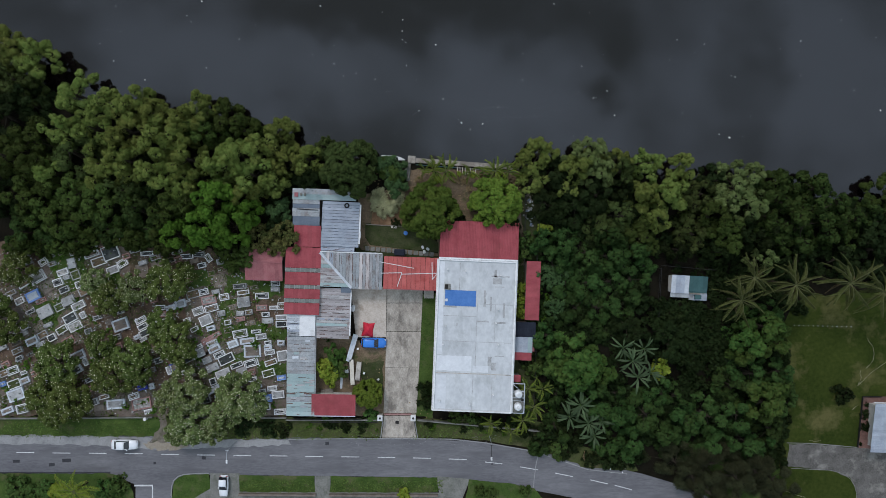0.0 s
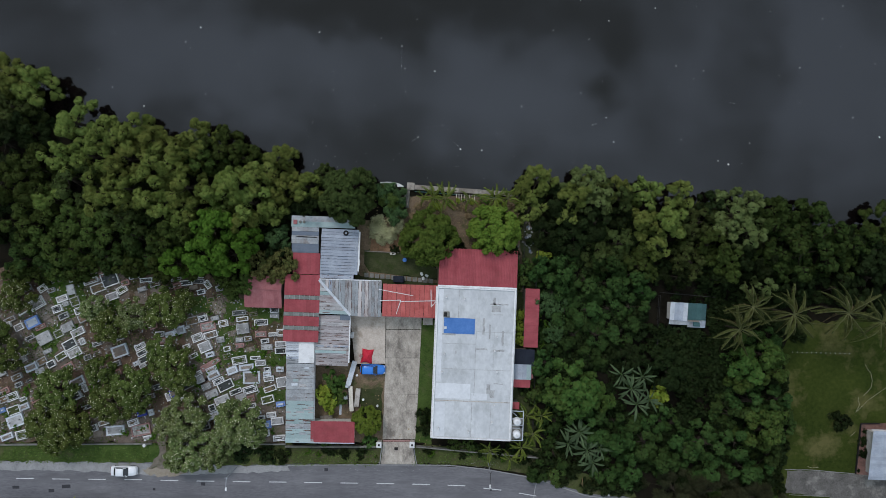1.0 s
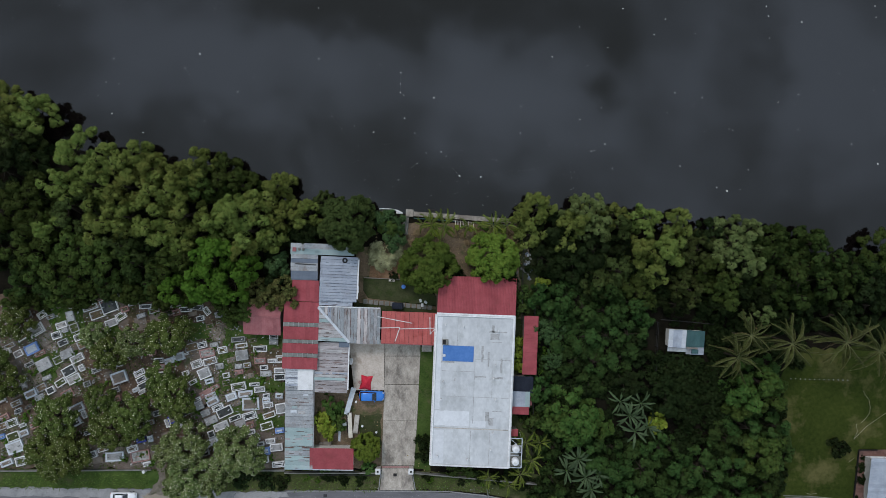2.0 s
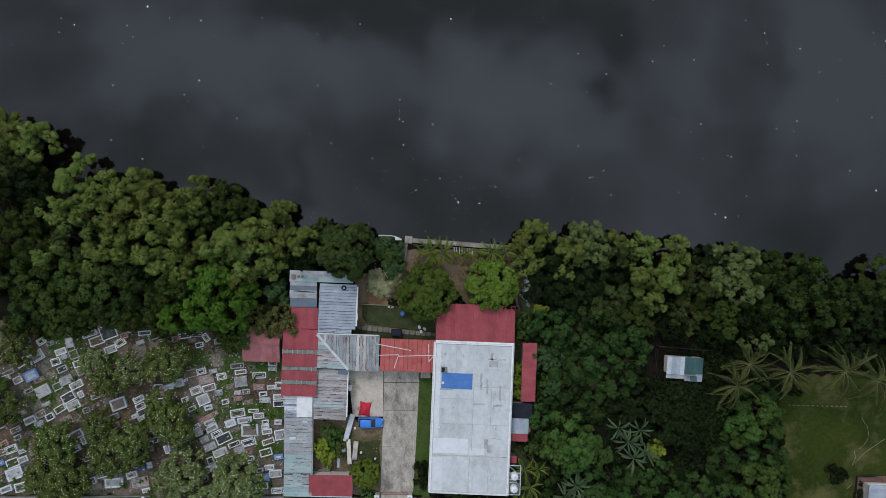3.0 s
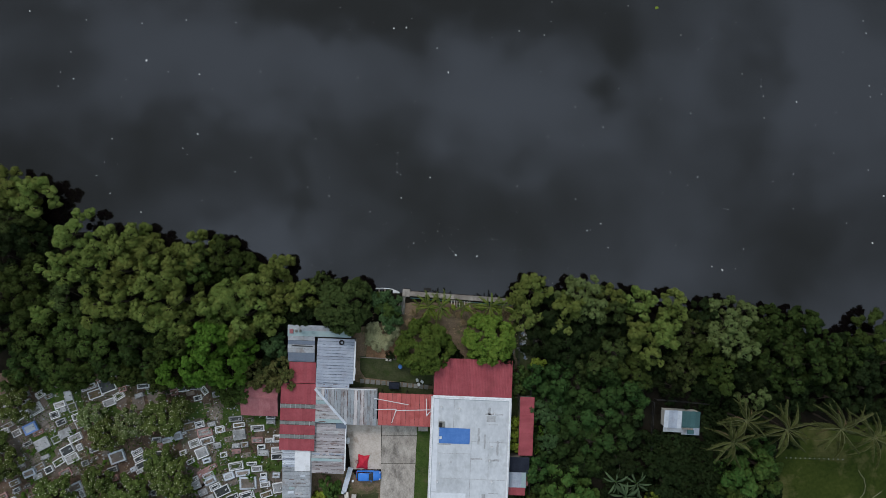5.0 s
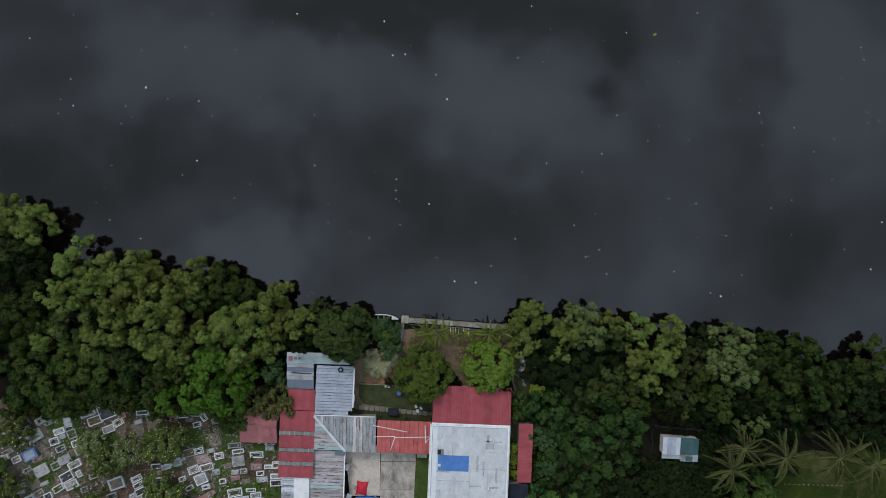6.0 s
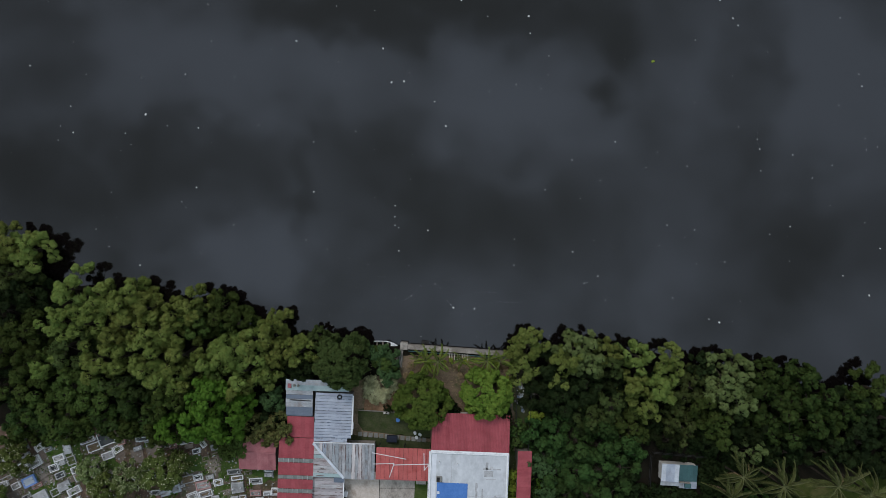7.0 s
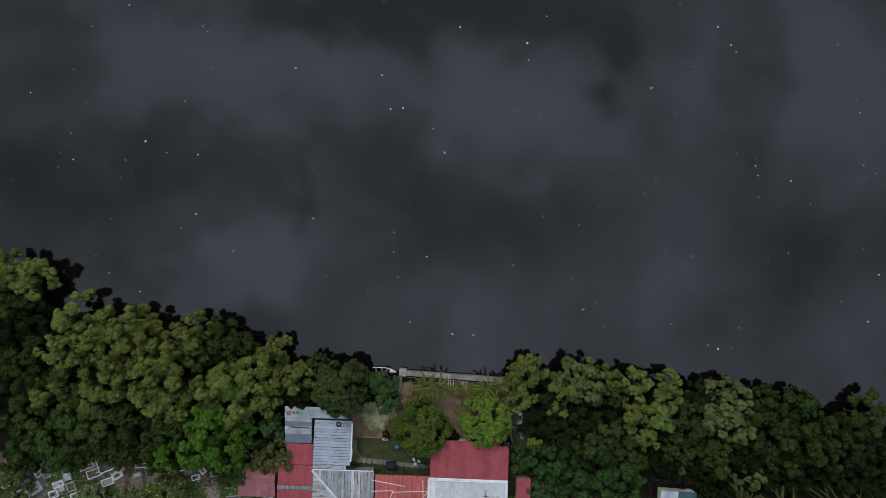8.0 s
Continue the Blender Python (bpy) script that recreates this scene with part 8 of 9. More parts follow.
banana(32.89, -21.20, 2.6, 1.2, 13, "banana plant with long torn grey-green leaves")
banana(30.45, -16.23, 2.2, 1.1, 12, "banana plant with long torn grey-green leaves")
banana(35.13, -20.52, 2.2, 1.1, 12, "banana plant with long torn grey-green leaves")
banana(23.19, -25.95, 2.6, 1.2, 15, "banana plant with long torn grey-green leaves")
banana(24.52, -28.99, 2.6, 1.2, 16, "banana plant with long torn grey-green leaves")
banana(21.33, -27.91, 2.4, 1.15, 15, "banana plant with long torn grey-green leaves")
banana(25.57, -31.21, 2.2, 1.1, 14, "banana plant with long torn grey-green leaves")
banana(26.71, -28.63, 2.2, 1.0, 13, "banana plant with long torn grey-green leaves")
tree("wispy", -9.64, 8.57, 2.9, 2.6, "pale dry shrub of fine feathery twigs in the garden", "shrub", "shrubs")
spray_shrub(-4.11, 12.38, 0.8, 0.6, 90, "clump of straw-coloured dry grass behind the quay wall", 120, PALM_DRY, 1.2, "shrub", "dry grass clumps")
spray_shrub(-2.35, 11.99, 0.7, 0.6, 90, "clump of straw-coloured dry grass behind the quay wall", 121, PALM_DRY, 1.2, "shrub", "dry grass clumps")
spray_shrub(2.13, 12.38, 0.9, 0.6, 90, "clump of straw-coloured dry grass behind the quay wall", 122, PALM_DRY, 1.2, "shrub", "dry grass clumps")
spray_shrub(3.69, 11.99, 0.7, 0.6, 90, "clump of straw-coloured dry grass behind the quay wall", 123, PALM_DRY, 1.2, "shrub", "dry grass clumps")
spray_shrub(6.02, 12.57, 0.9, 0.6, 90, "clump of straw-coloured dry grass behind the quay wall", 124, PALM_DRY, 1.2, "shrub", "dry grass clumps")
spray_shrub(7.19, 11.99, 0.6, 0.6, 90, "clump of straw-coloured dry grass behind the quay wall", 125, PALM_DRY, 1.2, "shrub", "dry grass clumps")
spray_shrub(11.77, 12.38, 0.8, 0.6, 90, "clump of straw-coloured dry grass behind the quay wall", 126, PALM_DRY, 1.2, "shrub", "dry grass clumps")
spray_shrub(12.45, 11.60, 0.6, 0.6, 90, "clump of straw-coloured dry grass behind the quay wall", 127, PALM_DRY, 1.2, "shrub", "dry grass clumps")
spray_shrub(-5.08, 10.72, 0.7, 0.6, 90, "clump of straw-coloured dry grass behind the quay wall", 128, PALM_DRY, 1.2, "shrub", "dry grass clumps")
spray_shrub(4.47, 10.72, 0.6, 0.6, 90, "clump of straw-coloured dry grass behind the quay wall", 129, PALM_DRY, 1.2, "shrub", "dry grass clumps")

# weeds standing between the graves
weeds = []
for i in range(90):
    x, y = rng.uniform(-76, -28), rng.uniform(-28, 0)
    weeds.append(("weed", x, y, rng.uniform(0.4, 0.95), rng.uniform(0.4, 0.9)))
thicket("grave_weeds", weeds, "low green weed clumps between the graves")
weeds = []
for i in range(26):
    x, y = rng.uniform(-4.5, 13), rng.uniform(9.5, 13.5)
    weeds.append((("weed", "weed", "lime")[i % 3], x, y, rng.uniform(0.3, 0.7), rng.uniform(0.4, 0.9)))
thicket("quay_weeds", weeds, "small weed clumps in the riverside bed")
weeds = []
for i in range(16):
    x, y = rng.uniform(-27, 14), rng.uniform(-31.4, -30)
    if -10.5 < x < -4.5:
        continue
    weeds.append((("weed", "dark_bush", "weed")[i % 3], x, y, rng.uniform(0.35, 0.8), rng.uniform(0.4, 0.9)))
thicket("verge_weeds", weeds, "small roadside weed clumps on the verge")
weeds = []
for i in range(44):
    x, y = rng.uniform(13.6, 18.5), rng.uniform(-29, 3)
    if x < 16.2 and y > -21:
        continue
    weeds.append((("weed", "dark_bush")[i % 2], x, y, rng.uniform(0.4, 0.9), rng.uniform(0.4, 1.0)))
thicket("fence_weeds", weeds, "weed clumps along the boundary fence")
weeds = []
for i in range(26):
    x, y = rng.uniform(40, 51), rng.uniform(-24, -2)
    weeds.append(("dark_bush", x, y, rng.uniform(0.4, 1.0), rng.uniform(0.3, 0.8)))
thicket("clearing_weeds", weeds, "low dark weeds in the shaded clearing")


# ---- the cemetery ----
GRAVE_LOOKS = {"white": (WHITE, "white-painted"), "grey": (GREY_STONE, "grey weathered stone"), "tile": (PALE_TILE, "pale tiled"), "paleblue": (PALE_TILE, "pale bluish tiled"), "blue": (BLUE_TILE, "light blue tiled"),
               "deep": (DEEP_BLUE, "deep blue tiled"), "pink": (PINK_STONE, "pinkish stone"), "pinkframe": (PINK_STONE, "pinkish kerbed"), "brown": (BROWN_STONE, "brown earth-stained")}
GRAVE_BEDS = {"soil": (SOIL, "bare soil"), "dark": (DARK_BED, "dark soil"), "plants": (PLANT_BED, "low plants"), "pebbles": (PEBBLES, "pebbles"), "slab": (GREY_STONE, "a stone slab")}


GRAVES = []


def ring_bm(a, b, k, z0, z1):
    """A rectangular frame, half sizes a and b, its bars k wide."""
    bm = bmesh.new()
    outer = [(-a, -b), (a, -b), (a, b), (-a, b)]
    inner = [(-a + k, -b + k), (a - k, -b + k), (a - k, b - k), (-a + k, b - k)]
    rows = [[bm.verts.new((x, y, z)) for x, y in pts] for pts, z in ((outer, z0), (outer, z1), (inner, z1), (inner, z0))]
    for p, q in zip(rows, rows[1:]):
        for i in range(4):
            bm.faces.new((p[i], p[(i + 1) % 4], q[(i + 1) % 4], q[i]))
    return bm


def grave(x, y, long, wide, turn, look_of, bed=""):
    """A kerbed grave with its bed and two small headstones."""
    GRAVES.append((x, y))
    mat_of, words = GRAVE_LOOKS[look_of]
    r = np.random.default_rng(int(abs(x * 31 + y * 17) * 10))
    bed_mat, bed_words = GRAVE_BEDS.get(bed, (PEBBLES, "pebbles"))
    solid = look_of in ("tile", "paleblue", "blue", "deep", "pink") or bed == "slab" or (look_of == "brown" and not bed)
    ob = thing("grave", x, y, 0, turn + r.uniform(-2, 2), f"{words} grave with {'a raised top' if solid else 'a bed of ' + bed_words}", "grave", "graves in the cemetery")
    ob.rotation_euler[0], ob.rotation_euler[1] = r.uniform(-0.012, 0.012), r.uniform(-0.012, 0.012)
    h = r.uniform(0.28, 0.5) if look_of != "brown" else 0.14
    k = 0.15 if look_of != "pinkframe" else 0.2
    k = min(k, wide * 0.2)
    a, b = long / 2, wide / 2
    for x0, y0, x1, y1 in ((-a, -b, a, -b + k), (-a, b - k, a, b), (-a, -b + k, -a + k, b - k), (a - k, -b + k, a, b - k)):
        part("kerb", boxed(x0, y0, -0.05, x1, y1, h + r.uniform(-0.02, 0.02), 0.015), mat_of, ob)
    if solid:
        top = mat_of if bed != "slab" else bed_mat
        part("top", boxed(-a + k, -b + k, 0, a - k, b - k, h - 0.04), top, ob, bed_words if bed == "slab" else "")
        if look_of in ("tile", "paleblue", "blue", "deep"):
            part("inner_bed", boxed(-a + 2.2 * k, -b + 2.0 * k, h - 0.04, a - 2.2 * k, b - 2.0 * k, h + 0.02), PALE_TILE if look_of == "blue" else (DARK_BED, GREY_STONE, BROWN_STONE)[int(r.integers(3))], ob, "small inner bed")
    else:
        bm = bmesh.new()
        bmesh.ops.create_grid(bm, x_segments=6, y_segments=4, size=0.5)
        for v in bm.verts:
            v.co = Vector((v.co.x * (long - 2 * k), v.co.y * (wide - 2 * k), h - 0.12 + r.uniform(-0.04, 0.05)))
        part("bed", bm, bed_mat, ob, bed_words)
        if look_of == "white" and wide > 0.95 and r.random() < 0.6:
            part("inner_kerb", ring_bm(a - k * 1.9, b - k * 1.75, k * 0.55, h - 0.2, h + r.uniform(0.02, 0.1)), mat_of if r.random() < 0.6 else GREY_STONE, ob, "raised inner frame")
        if look_of == "pinkframe":
            part("inner_kerb", boxed(-a + 0.8, -0.08, 0, a - 0.3, 0.08, h - 0.02), mat_of, ob)
    if look_of != "brown" or r.random() < 0.5:
        for s in (-1, 1):
            w = r.uniform(0.1, 0.16)
            bm = bmesh.new()
            tube(bm, [(s * a * 0.62, 0, h - 0.1), (s * a * 0.62, 0, h + 0.3), (s * a * 0.62, 0, h + r.uniform(0.4, 0.55))], [w * 0.6, w * 0.75, w * 0.35], 8)
            part("headstone", bm, WHITE if r.random() < 0.6 else GREY_STONE, ob)
    return ob


grave(-60.62, -0.19, 2.63, 1.66, 20, "white", "soil")
grave(-59.35, -1.74, 2.63, 1.46, 20, "white", "soil")
grave(-65.47, -3.59, 1.95, 1.07, 22, "white", "pebbles")
grave(-66.34, -5.34, 1.66, 1.27, 20, "white", "dark")
grave(-62.45, -5.63, 1.75, 1.17, 22, "white", "plants")
grave(-61.87, -6.90, 1.75, 1.36, 25, "grey", "soil")
grave(-62.83, -9.33, 2.34, 1.27, 25, "white", "pebbles")
grave(-64.49, -8.45, 2.14, 1.46, 25, "grey", "slab")
grave(-65.27, -6.61, 1.75, 1.07, 25, "grey", "dark")
grave(-69.94, -4.47, 2.73, 1.85, 30, "white", "pebbles")
grave(-68.09, -6.02, 2.73, 1.95, 30, "brown")
grave(-72.28, -5.44, 2.14, 1.36, 30, "white", "soil")
grave(-70.62, -7.68, 2.44, 1.75, 28, "blue")
grave(-73.05, -8.55, 1.56, 1.17, 25, "white", "pebbles")
grave(-75.38, -8.26, 2.14, 0.97, 18, "white", "slab")
grave(-67.21, -7.58, 1.75, 1.27, 25, "brown")
grave(-68.57, -10.40, 2.53, 1.95, 25, "grey", "slab")
grave(-68.98, -1.84, 1.56, 1.17, 30, "white", "plants")
grave(-64.02, -2.04, 1.36, 1.75, 15, "grey", "slab")
grave(-63.33, -4.08, 1.56, 1.56, 20, "grey", "plants")
grave(-64.89, -4.47, 0.97, 0.78, 20, "grey", "slab")
grave(-63.53, -0.29, 1.75, 0.78, 15, "grey", "soil")
grave(-66.14, -9.62, 1.56, 1.27, 28, "grey", "plants")
grave(-73.33, -10.30, 2.34, 1.56, 25, "brown")
grave(-64.19, -11.47, 2.34, 1.56, 28, "white", "dark")
grave(-63.41, -12.92, 2.34, 1.46, 28, "white", "pebbles")
grave(-62.05, -10.98, 0.97, 1.17, 28, "white", "slab")
grave(-69.83, -12.92, 1.95, 1.46, 28, "brown")
grave(-65.64, -13.51, 1.95, 1.17, 30, "white", "plants")
grave(-67.39, -14.87, 1.46, 1.17, 25, "white", "dark")
grave(-70.79, -15.45, 2.14, 1.27, 25, "tile")
grave(-72.06, -13.12, 1.17, 0.78, 25, "white", "pebbles")
grave(-72.16, -14.09, 1.17, 0.78, 25, "grey", "slab")
grave(-64.47, -15.55, 2.14, 1.56, 28, "pinkframe")
grave(-68.95, -14.38, 1.75, 1.17, 28, "grey", "soil")
grave(-62.91, -17.98, 2.53, 1.46, 25, "paleblue")
grave(-64.56, -18.37, 1.17, 1.07, 25, "white", "slab")
grave(-63.20, -20.50, 2.14, 1.27, 30, "paleblue")
grave(-61.64, -19.05, 0.78, 1.36, 25, "white", "slab")
grave(-74.08, -20.50, 2.14, 1.36, 22, "white", "plants")
grave(-72.23, -20.89, 1.17, 0.68, 20, "white", "slab")
grave(-75.54, -20.99, 1.56, 1.17, 22, "grey", "soil")
grave(-73.78, -22.83, 2.24, 1.46, 20, "white", "plants")
grave(-72.04, -22.25, 1.75, 1.07, 20, "paleblue")
grave(-75.73, -22.83, 0.97, 0.88, 20, "blue")
grave(-73.49, -24.68, 2.92, 2.05, 18, "tile")
grave(-74.94, -27.40, 2.14, 1.07, 22, "tile")
grave(-72.51, -27.11, 1.95, 1.56, 15, "white", "plants")
grave(-71.45, -24.19, 1.17, 1.56, 18, "brown")
grave(-68.25, -22.54, 0.88, 0.78, 10, "white", "dark")
grave(-60.36, -26.04, 1.95, 1.17, 18, "white", "dark")
grave(-59.39, -27.01, 1.95, 1.07, 8, "brown")
grave(-57.31, -0.19, 2.82, 2.44, 22, "white", "dark")
grave(-56.44, 1.56, 2.14, 0.88, 18, "grey", "dark")
grave(-56.91, -3.20, 2.14, 1.27, 22, "white", "slab")
grave(-55.26, -2.04, 1.75, 1.27, 30, "white", "plants")
grave(-58.18, -3.79, 1.36, 1.07, 22, "brown")
grave(-53.13, 0.40, 1.95, 1.17, 15, "grey", "dark")
grave(-51.08, -0.38, 2.14, 0.78, 3, "white", "dark")
grave(-51.95, -3.40, 2.14, 2.34, 10, "brown")
grave(-48.94, -2.62, 2.73, 2.14, 12, "brown")
grave(-44.17, -0.87, 2.14, 0.88, 6, "white", "dark")
grave(-45.23, -9.04, 1.85, 1.36, 18, "tile")
grave(-46.88, -9.72, 1.66, 0.97, 15, "paleblue")
grave(-46.11, -7.87, 1.36, 0.78, 15, "deep")
grave(-43.97, -8.55, 0.68, 0.39, 18, "white", "slab")
grave(-48.73, -9.72, 1.56, 0.88, 4, "white", "dark")
grave(-43.09, -7.38, 2.34, 1.36, 15, "grey", "soil")
grave(-55.53, -12.63, 2.73, 2.05, 20, "tile")
grave(-52.13, -11.86, 1.95, 0.97, 28, "white", "dark")
grave(-51.74, -12.92, 1.75, 0.88, 28, "white", "dark")
grave(-51.25, -13.99, 2.14, 1.17, 28, "white", "dark")
grave(-51.64, -15.16, 1.17, 0.68, 28, "white", "slab")
grave(-52.71, -14.77, 0.97, 0.78, 25, "paleblue")
grave(-50.09, -12.83, 0.78, 0.58, 10, "deep")
grave(-48.63, -10.88, 1.95, 0.97, 3, "pinkframe")
grave(-48.43, -12.24, 2.14, 1.17, 4, "white", "dark")
grave(-42.21, -10.30, 1.95, 1.36, 22, "white", "pebbles")
grave(-40.85, -11.86, 2.14, 1.75, 22, "white", "slab")
grave(-39.97, -13.22, 1.46, 0.88, 15, "paleblue")
grave(-44.06, -11.86, 1.17, 0.78, 20, "white", "plants")
grave(-42.79, -13.41, 1.36, 0.78, 25, "white", "plants")
grave(-42.11, -16.52, 1.36, 0.78, 28, "white", "pebbles")
grave(-42.11, -17.69, 2.14, 1.27, 25, "grey", "slab")
grave(-44.05, -18.66, 1.95, 1.07, 25, "grey", "dark")
grave(-46.09, -19.82, 2.05, 1.36, 20, "deep")
grave(-47.16, -20.50, 0.97, 1.46, 20, "white", "slab")
grave(-45.21, -21.08, 1.75, 0.68, 25, "white", "slab")
grave(-53.18, -21.38, 1.36, 0.78, 20, "white", "slab")
grave(-54.54, -22.15, 0.97, 0.78, 20, "white", "dark")
grave(-40.65, -18.75, 1.56, 1.07, 25, "grey", "slab")
grave(-39.67, -20.02, 2.14, 1.27, 25, "grey", "slab")
grave(-41.55, -2.42, 1.36, 0.88, 15, "white", "dark")
grave(-42.04, 0.49, 1.75, 0.88, -5, "white", "dark")
grave(-42.04, -0.58, 1.95, 0.88, -3, "grey", "dark")
grave(-40.48, -1.16, 1.46, 0.97, -55, "white", "plants")
grave(-41.25, -7.00, 1.66, 1.07, 15, "white", "dark")
grave(-40.37, -8.36, 2.63, 1.46, 12, "pinkframe")
grave(-39.88, -9.81, 2.34, 1.17, 18, "white", "soil")
grave(-38.53, -5.05, 1.95, 2.34, 15, "brown")
grave(-37.74, -7.87, 1.66, 1.17, 12, "white", "soil")
grave(-35.02, -6.02, 2.34, 0.88, 5, "grey", "dark")
grave(-34.44, -7.09, 2.05, 0.78, 8, "white", "soil")
grave(-34.34, -8.74, 2.14, 1.75, 8, "grey", "slab")
grave(-31.23, -7.68, 2.34, 1.07, 4, "white", "dark")
grave(-28.90, -5.54, 1.56, 0.97, 3, "white", "dark")
grave(-28.90, -6.51, 1.56, 0.78, 3, "grey", "slab")
grave(-31.23, -9.72, 1.95, 0.97, 3, "pinkframe")
grave(-29.19, -9.72, 1.36, 0.68, 3, "white", "slab")
grave(-30.55, -10.88, 1.36, 0.78, 3, "white", "dark")
grave(-27.63, -9.43, 1.75, 1.27, 2, "white", "soil")
grave(-34.92, -10.69, 1.27, 0.78, 5, "grey", "slab")
grave(-33.46, -10.49, 1.27, 0.88, 8, "grey", "soil")
grave(-38.23, -10.69, 1.36, 0.97, 12, "grey", "slab")
grave(-36.28, -9.62, 1.46, 0.88, 12, "brown")
grave(-34.82, -11.66, 1.46, 0.78, 8, "pink")
grave(-30.25, -11.95, 1.95, 0.97, 3, "grey", "slab")
grave(-27.82, -11.37, 1.95, 0.88, 2, "white", "slab")
grave(-27.82, -12.54, 1.95, 1.07, 2, "white", "dark")
grave(-37.06, -12.24, 1.17, 0.88, 12, "white", "plants")
grave(-34.92, -14.19, 2.53, 1.36, 12, "white", "plants")
grave(-32.19, -13.80, 1.75, 0.58, 3, "white", "dark")
grave(-31.32, -14.67, 1.85, 0.97, 6, "white", "pebbles")
grave(-33.75, -15.45, 2.53, 1.07, 8, "paleblue")
grave(-36.18, -15.94, 1.85, 1.27, 20, "paleblue")
grave(-35.40, -17.20, 1.56, 0.88, 20, "brown")
grave(-32.87, -17.20, 2.92, 2.14, 4, "tile")
grave(-30.15, -15.74, 1.17, 0.68, 8, "white", "dark")
grave(-30.15, -16.52, 1.36, 0.78, 5, "paleblue")
grave(-29.86, -17.39, 1.75, 0.88, 10, "white", "pebbles")
grave(-27.91, -15.74, 1.27, 0.88, 0, "paleblue")
grave(-27.62, -17.98, 1.85, 1.75, 10, "white", "slab")
grave(-37.34, -18.56, 2.73, 1.56, 25, "white", "dark")
grave(-39.78, -15.84, 1.95, 0.97, 25, "paleblue")
grave(-39.39, -16.81, 2.14, 1.07, 25, "tile")
grave(-38.51, -17.78, 1.95, 1.07, 25, "white", "dark")
grave(-40.84, -20.11, 1.17, 0.88, 25, "brown")
grave(-35.59, -19.63, 2.14, 0.88, 22, "white", "dark")
grave(-33.06, -19.24, 2.53, 1.27, 18, "white", "dark")
grave(-34.62, -20.60, 1.75, 1.17, 20, "grey", "slab")
grave(-37.92, -20.99, 2.53, 1.27, 22, "white", "slab")
grave(-29.66, -19.14, 2.14, 0.97, 18, "white", "soil")
grave(-30.05, -20.99, 2.14, 1.27, 15, "white", "plants")
grave(-27.81, -21.76, 1.56, 0.88, 8, "blue")
grave(-27.91, -23.03, 1.56, 0.78, 4, "brown")
grave(-40.26, -15.16, 2.92, 1.07, 30, "pink")
grave(-38.90, -14.28, 1.17, 0.78, 28, "pinkframe")
grave(-32.96, -22.06, 1.75, 0.78, 10, "white", "dark")
grave(-39.57, -23.80, 2.34, 1.17, 22, "paleblue")
grave(-38.60, -24.97, 1.36, 0.88, 20, "tile")
grave(-39.67, -22.44, 1.17, 1.17, 20, "white", "dark")
grave(-41.02, -25.55, 1.95, 1.36, 15, "grey", "dark")
grave(-32.18, -23.12, 1.75, 1.17, 20, "paleblue")
grave(-31.11, -24.09, 1.17, 0.68, 8, "white", "dark")
grave(-29.46, -23.61, 1.66, 0.88, 6, "white", "slab")
grave(-28.39, -24.68, 2.14, 1.27, 4, "white", "slab")
grave(-30.53, -25.36, 2.14, 1.27, 8, "blue")
grave(-30.62, -26.81, 1.75, 1.07, 6, "white", "dark")
grave(-30.53, -27.98, 1.75, 0.68, 4, "brown")
grave(-28.00, -27.59, 2.14, 0.97, 3, "white", "dark")
grave(-32.57, -27.88, 1.75, 0.78, 5, "white", "dark")
grave(-32.47, -26.62, 0.78, 0.88, 5, "white", "slab")
grave(-56.38, -26.33, 3.21, 1.66, 5, "tile")
grave(-58.42, -25.07, 1.75, 0.78, 18, "white", "soil")
grave(-53.27, -24.97, 1.85, 1.07, 18, "white", "soil")
grave(-51.72, -23.42, 1.66, 0.88, 12, "deep")
grave(-50.16, -23.22, 0.88, 1.07, 15, "tile")
grave(-51.91, -26.23, 3.31, 1.95, 12, "pinkframe")
grave(-50.74, -27.59, 1.36, 0.78, 12, "white", "slab")
grave(-54.25, -23.22, 1.56, 0.97, 18, "grey", "soil")
grave(-36.85, -22.25, 1.95, 1.07, 20, "paleblue")

# older, lower graves that fill the rows between
for i in range(41):
    for j in range(33):
        a, b = -26 + 2.1 * i, -20 + 1.42 * j
        turn = 9 + 14 * min(1.0, max(0.0, (-28 - (a - 45)) / 40))
        x, y = -52 + (a - 14) * math.cos(0.3) - b * math.sin(0.3) + rng.uniform(-0.3, 0.3), -15 + (a - 14) * math.sin(0.3) + b * math.cos(0.3) + rng.uniform(-0.25, 0.25)
        if not (-77 < x < -28 and -27.6 < y < 1.5 - 0.05 * abs(x + 60)) or (-50 < x < -47 and y < -24) or (-36 < x < -28 and y > -6):
            continue
        near = min((math.hypot((x - p) / 1.25, y - q) for p, q in GRAVES), default=9)
        if near < 1.22 or rng.random() < 0.22:
            continue
        kind = (("grey", "soil"), ("brown", "plants"), ("brown", ""), ("brown", "soil"), ("grey", "dark"), ("brown", "soil"), ("brown", "dark"), ("pinkframe", "soil"), ("grey", "slab"))[int(rng.integers(9))]
        grave(x, y, rng.uniform(1.2, 1.9), rng.uniform(0.7, 1.05), 8 + 18 * (-28 - x) / 48, *kind)

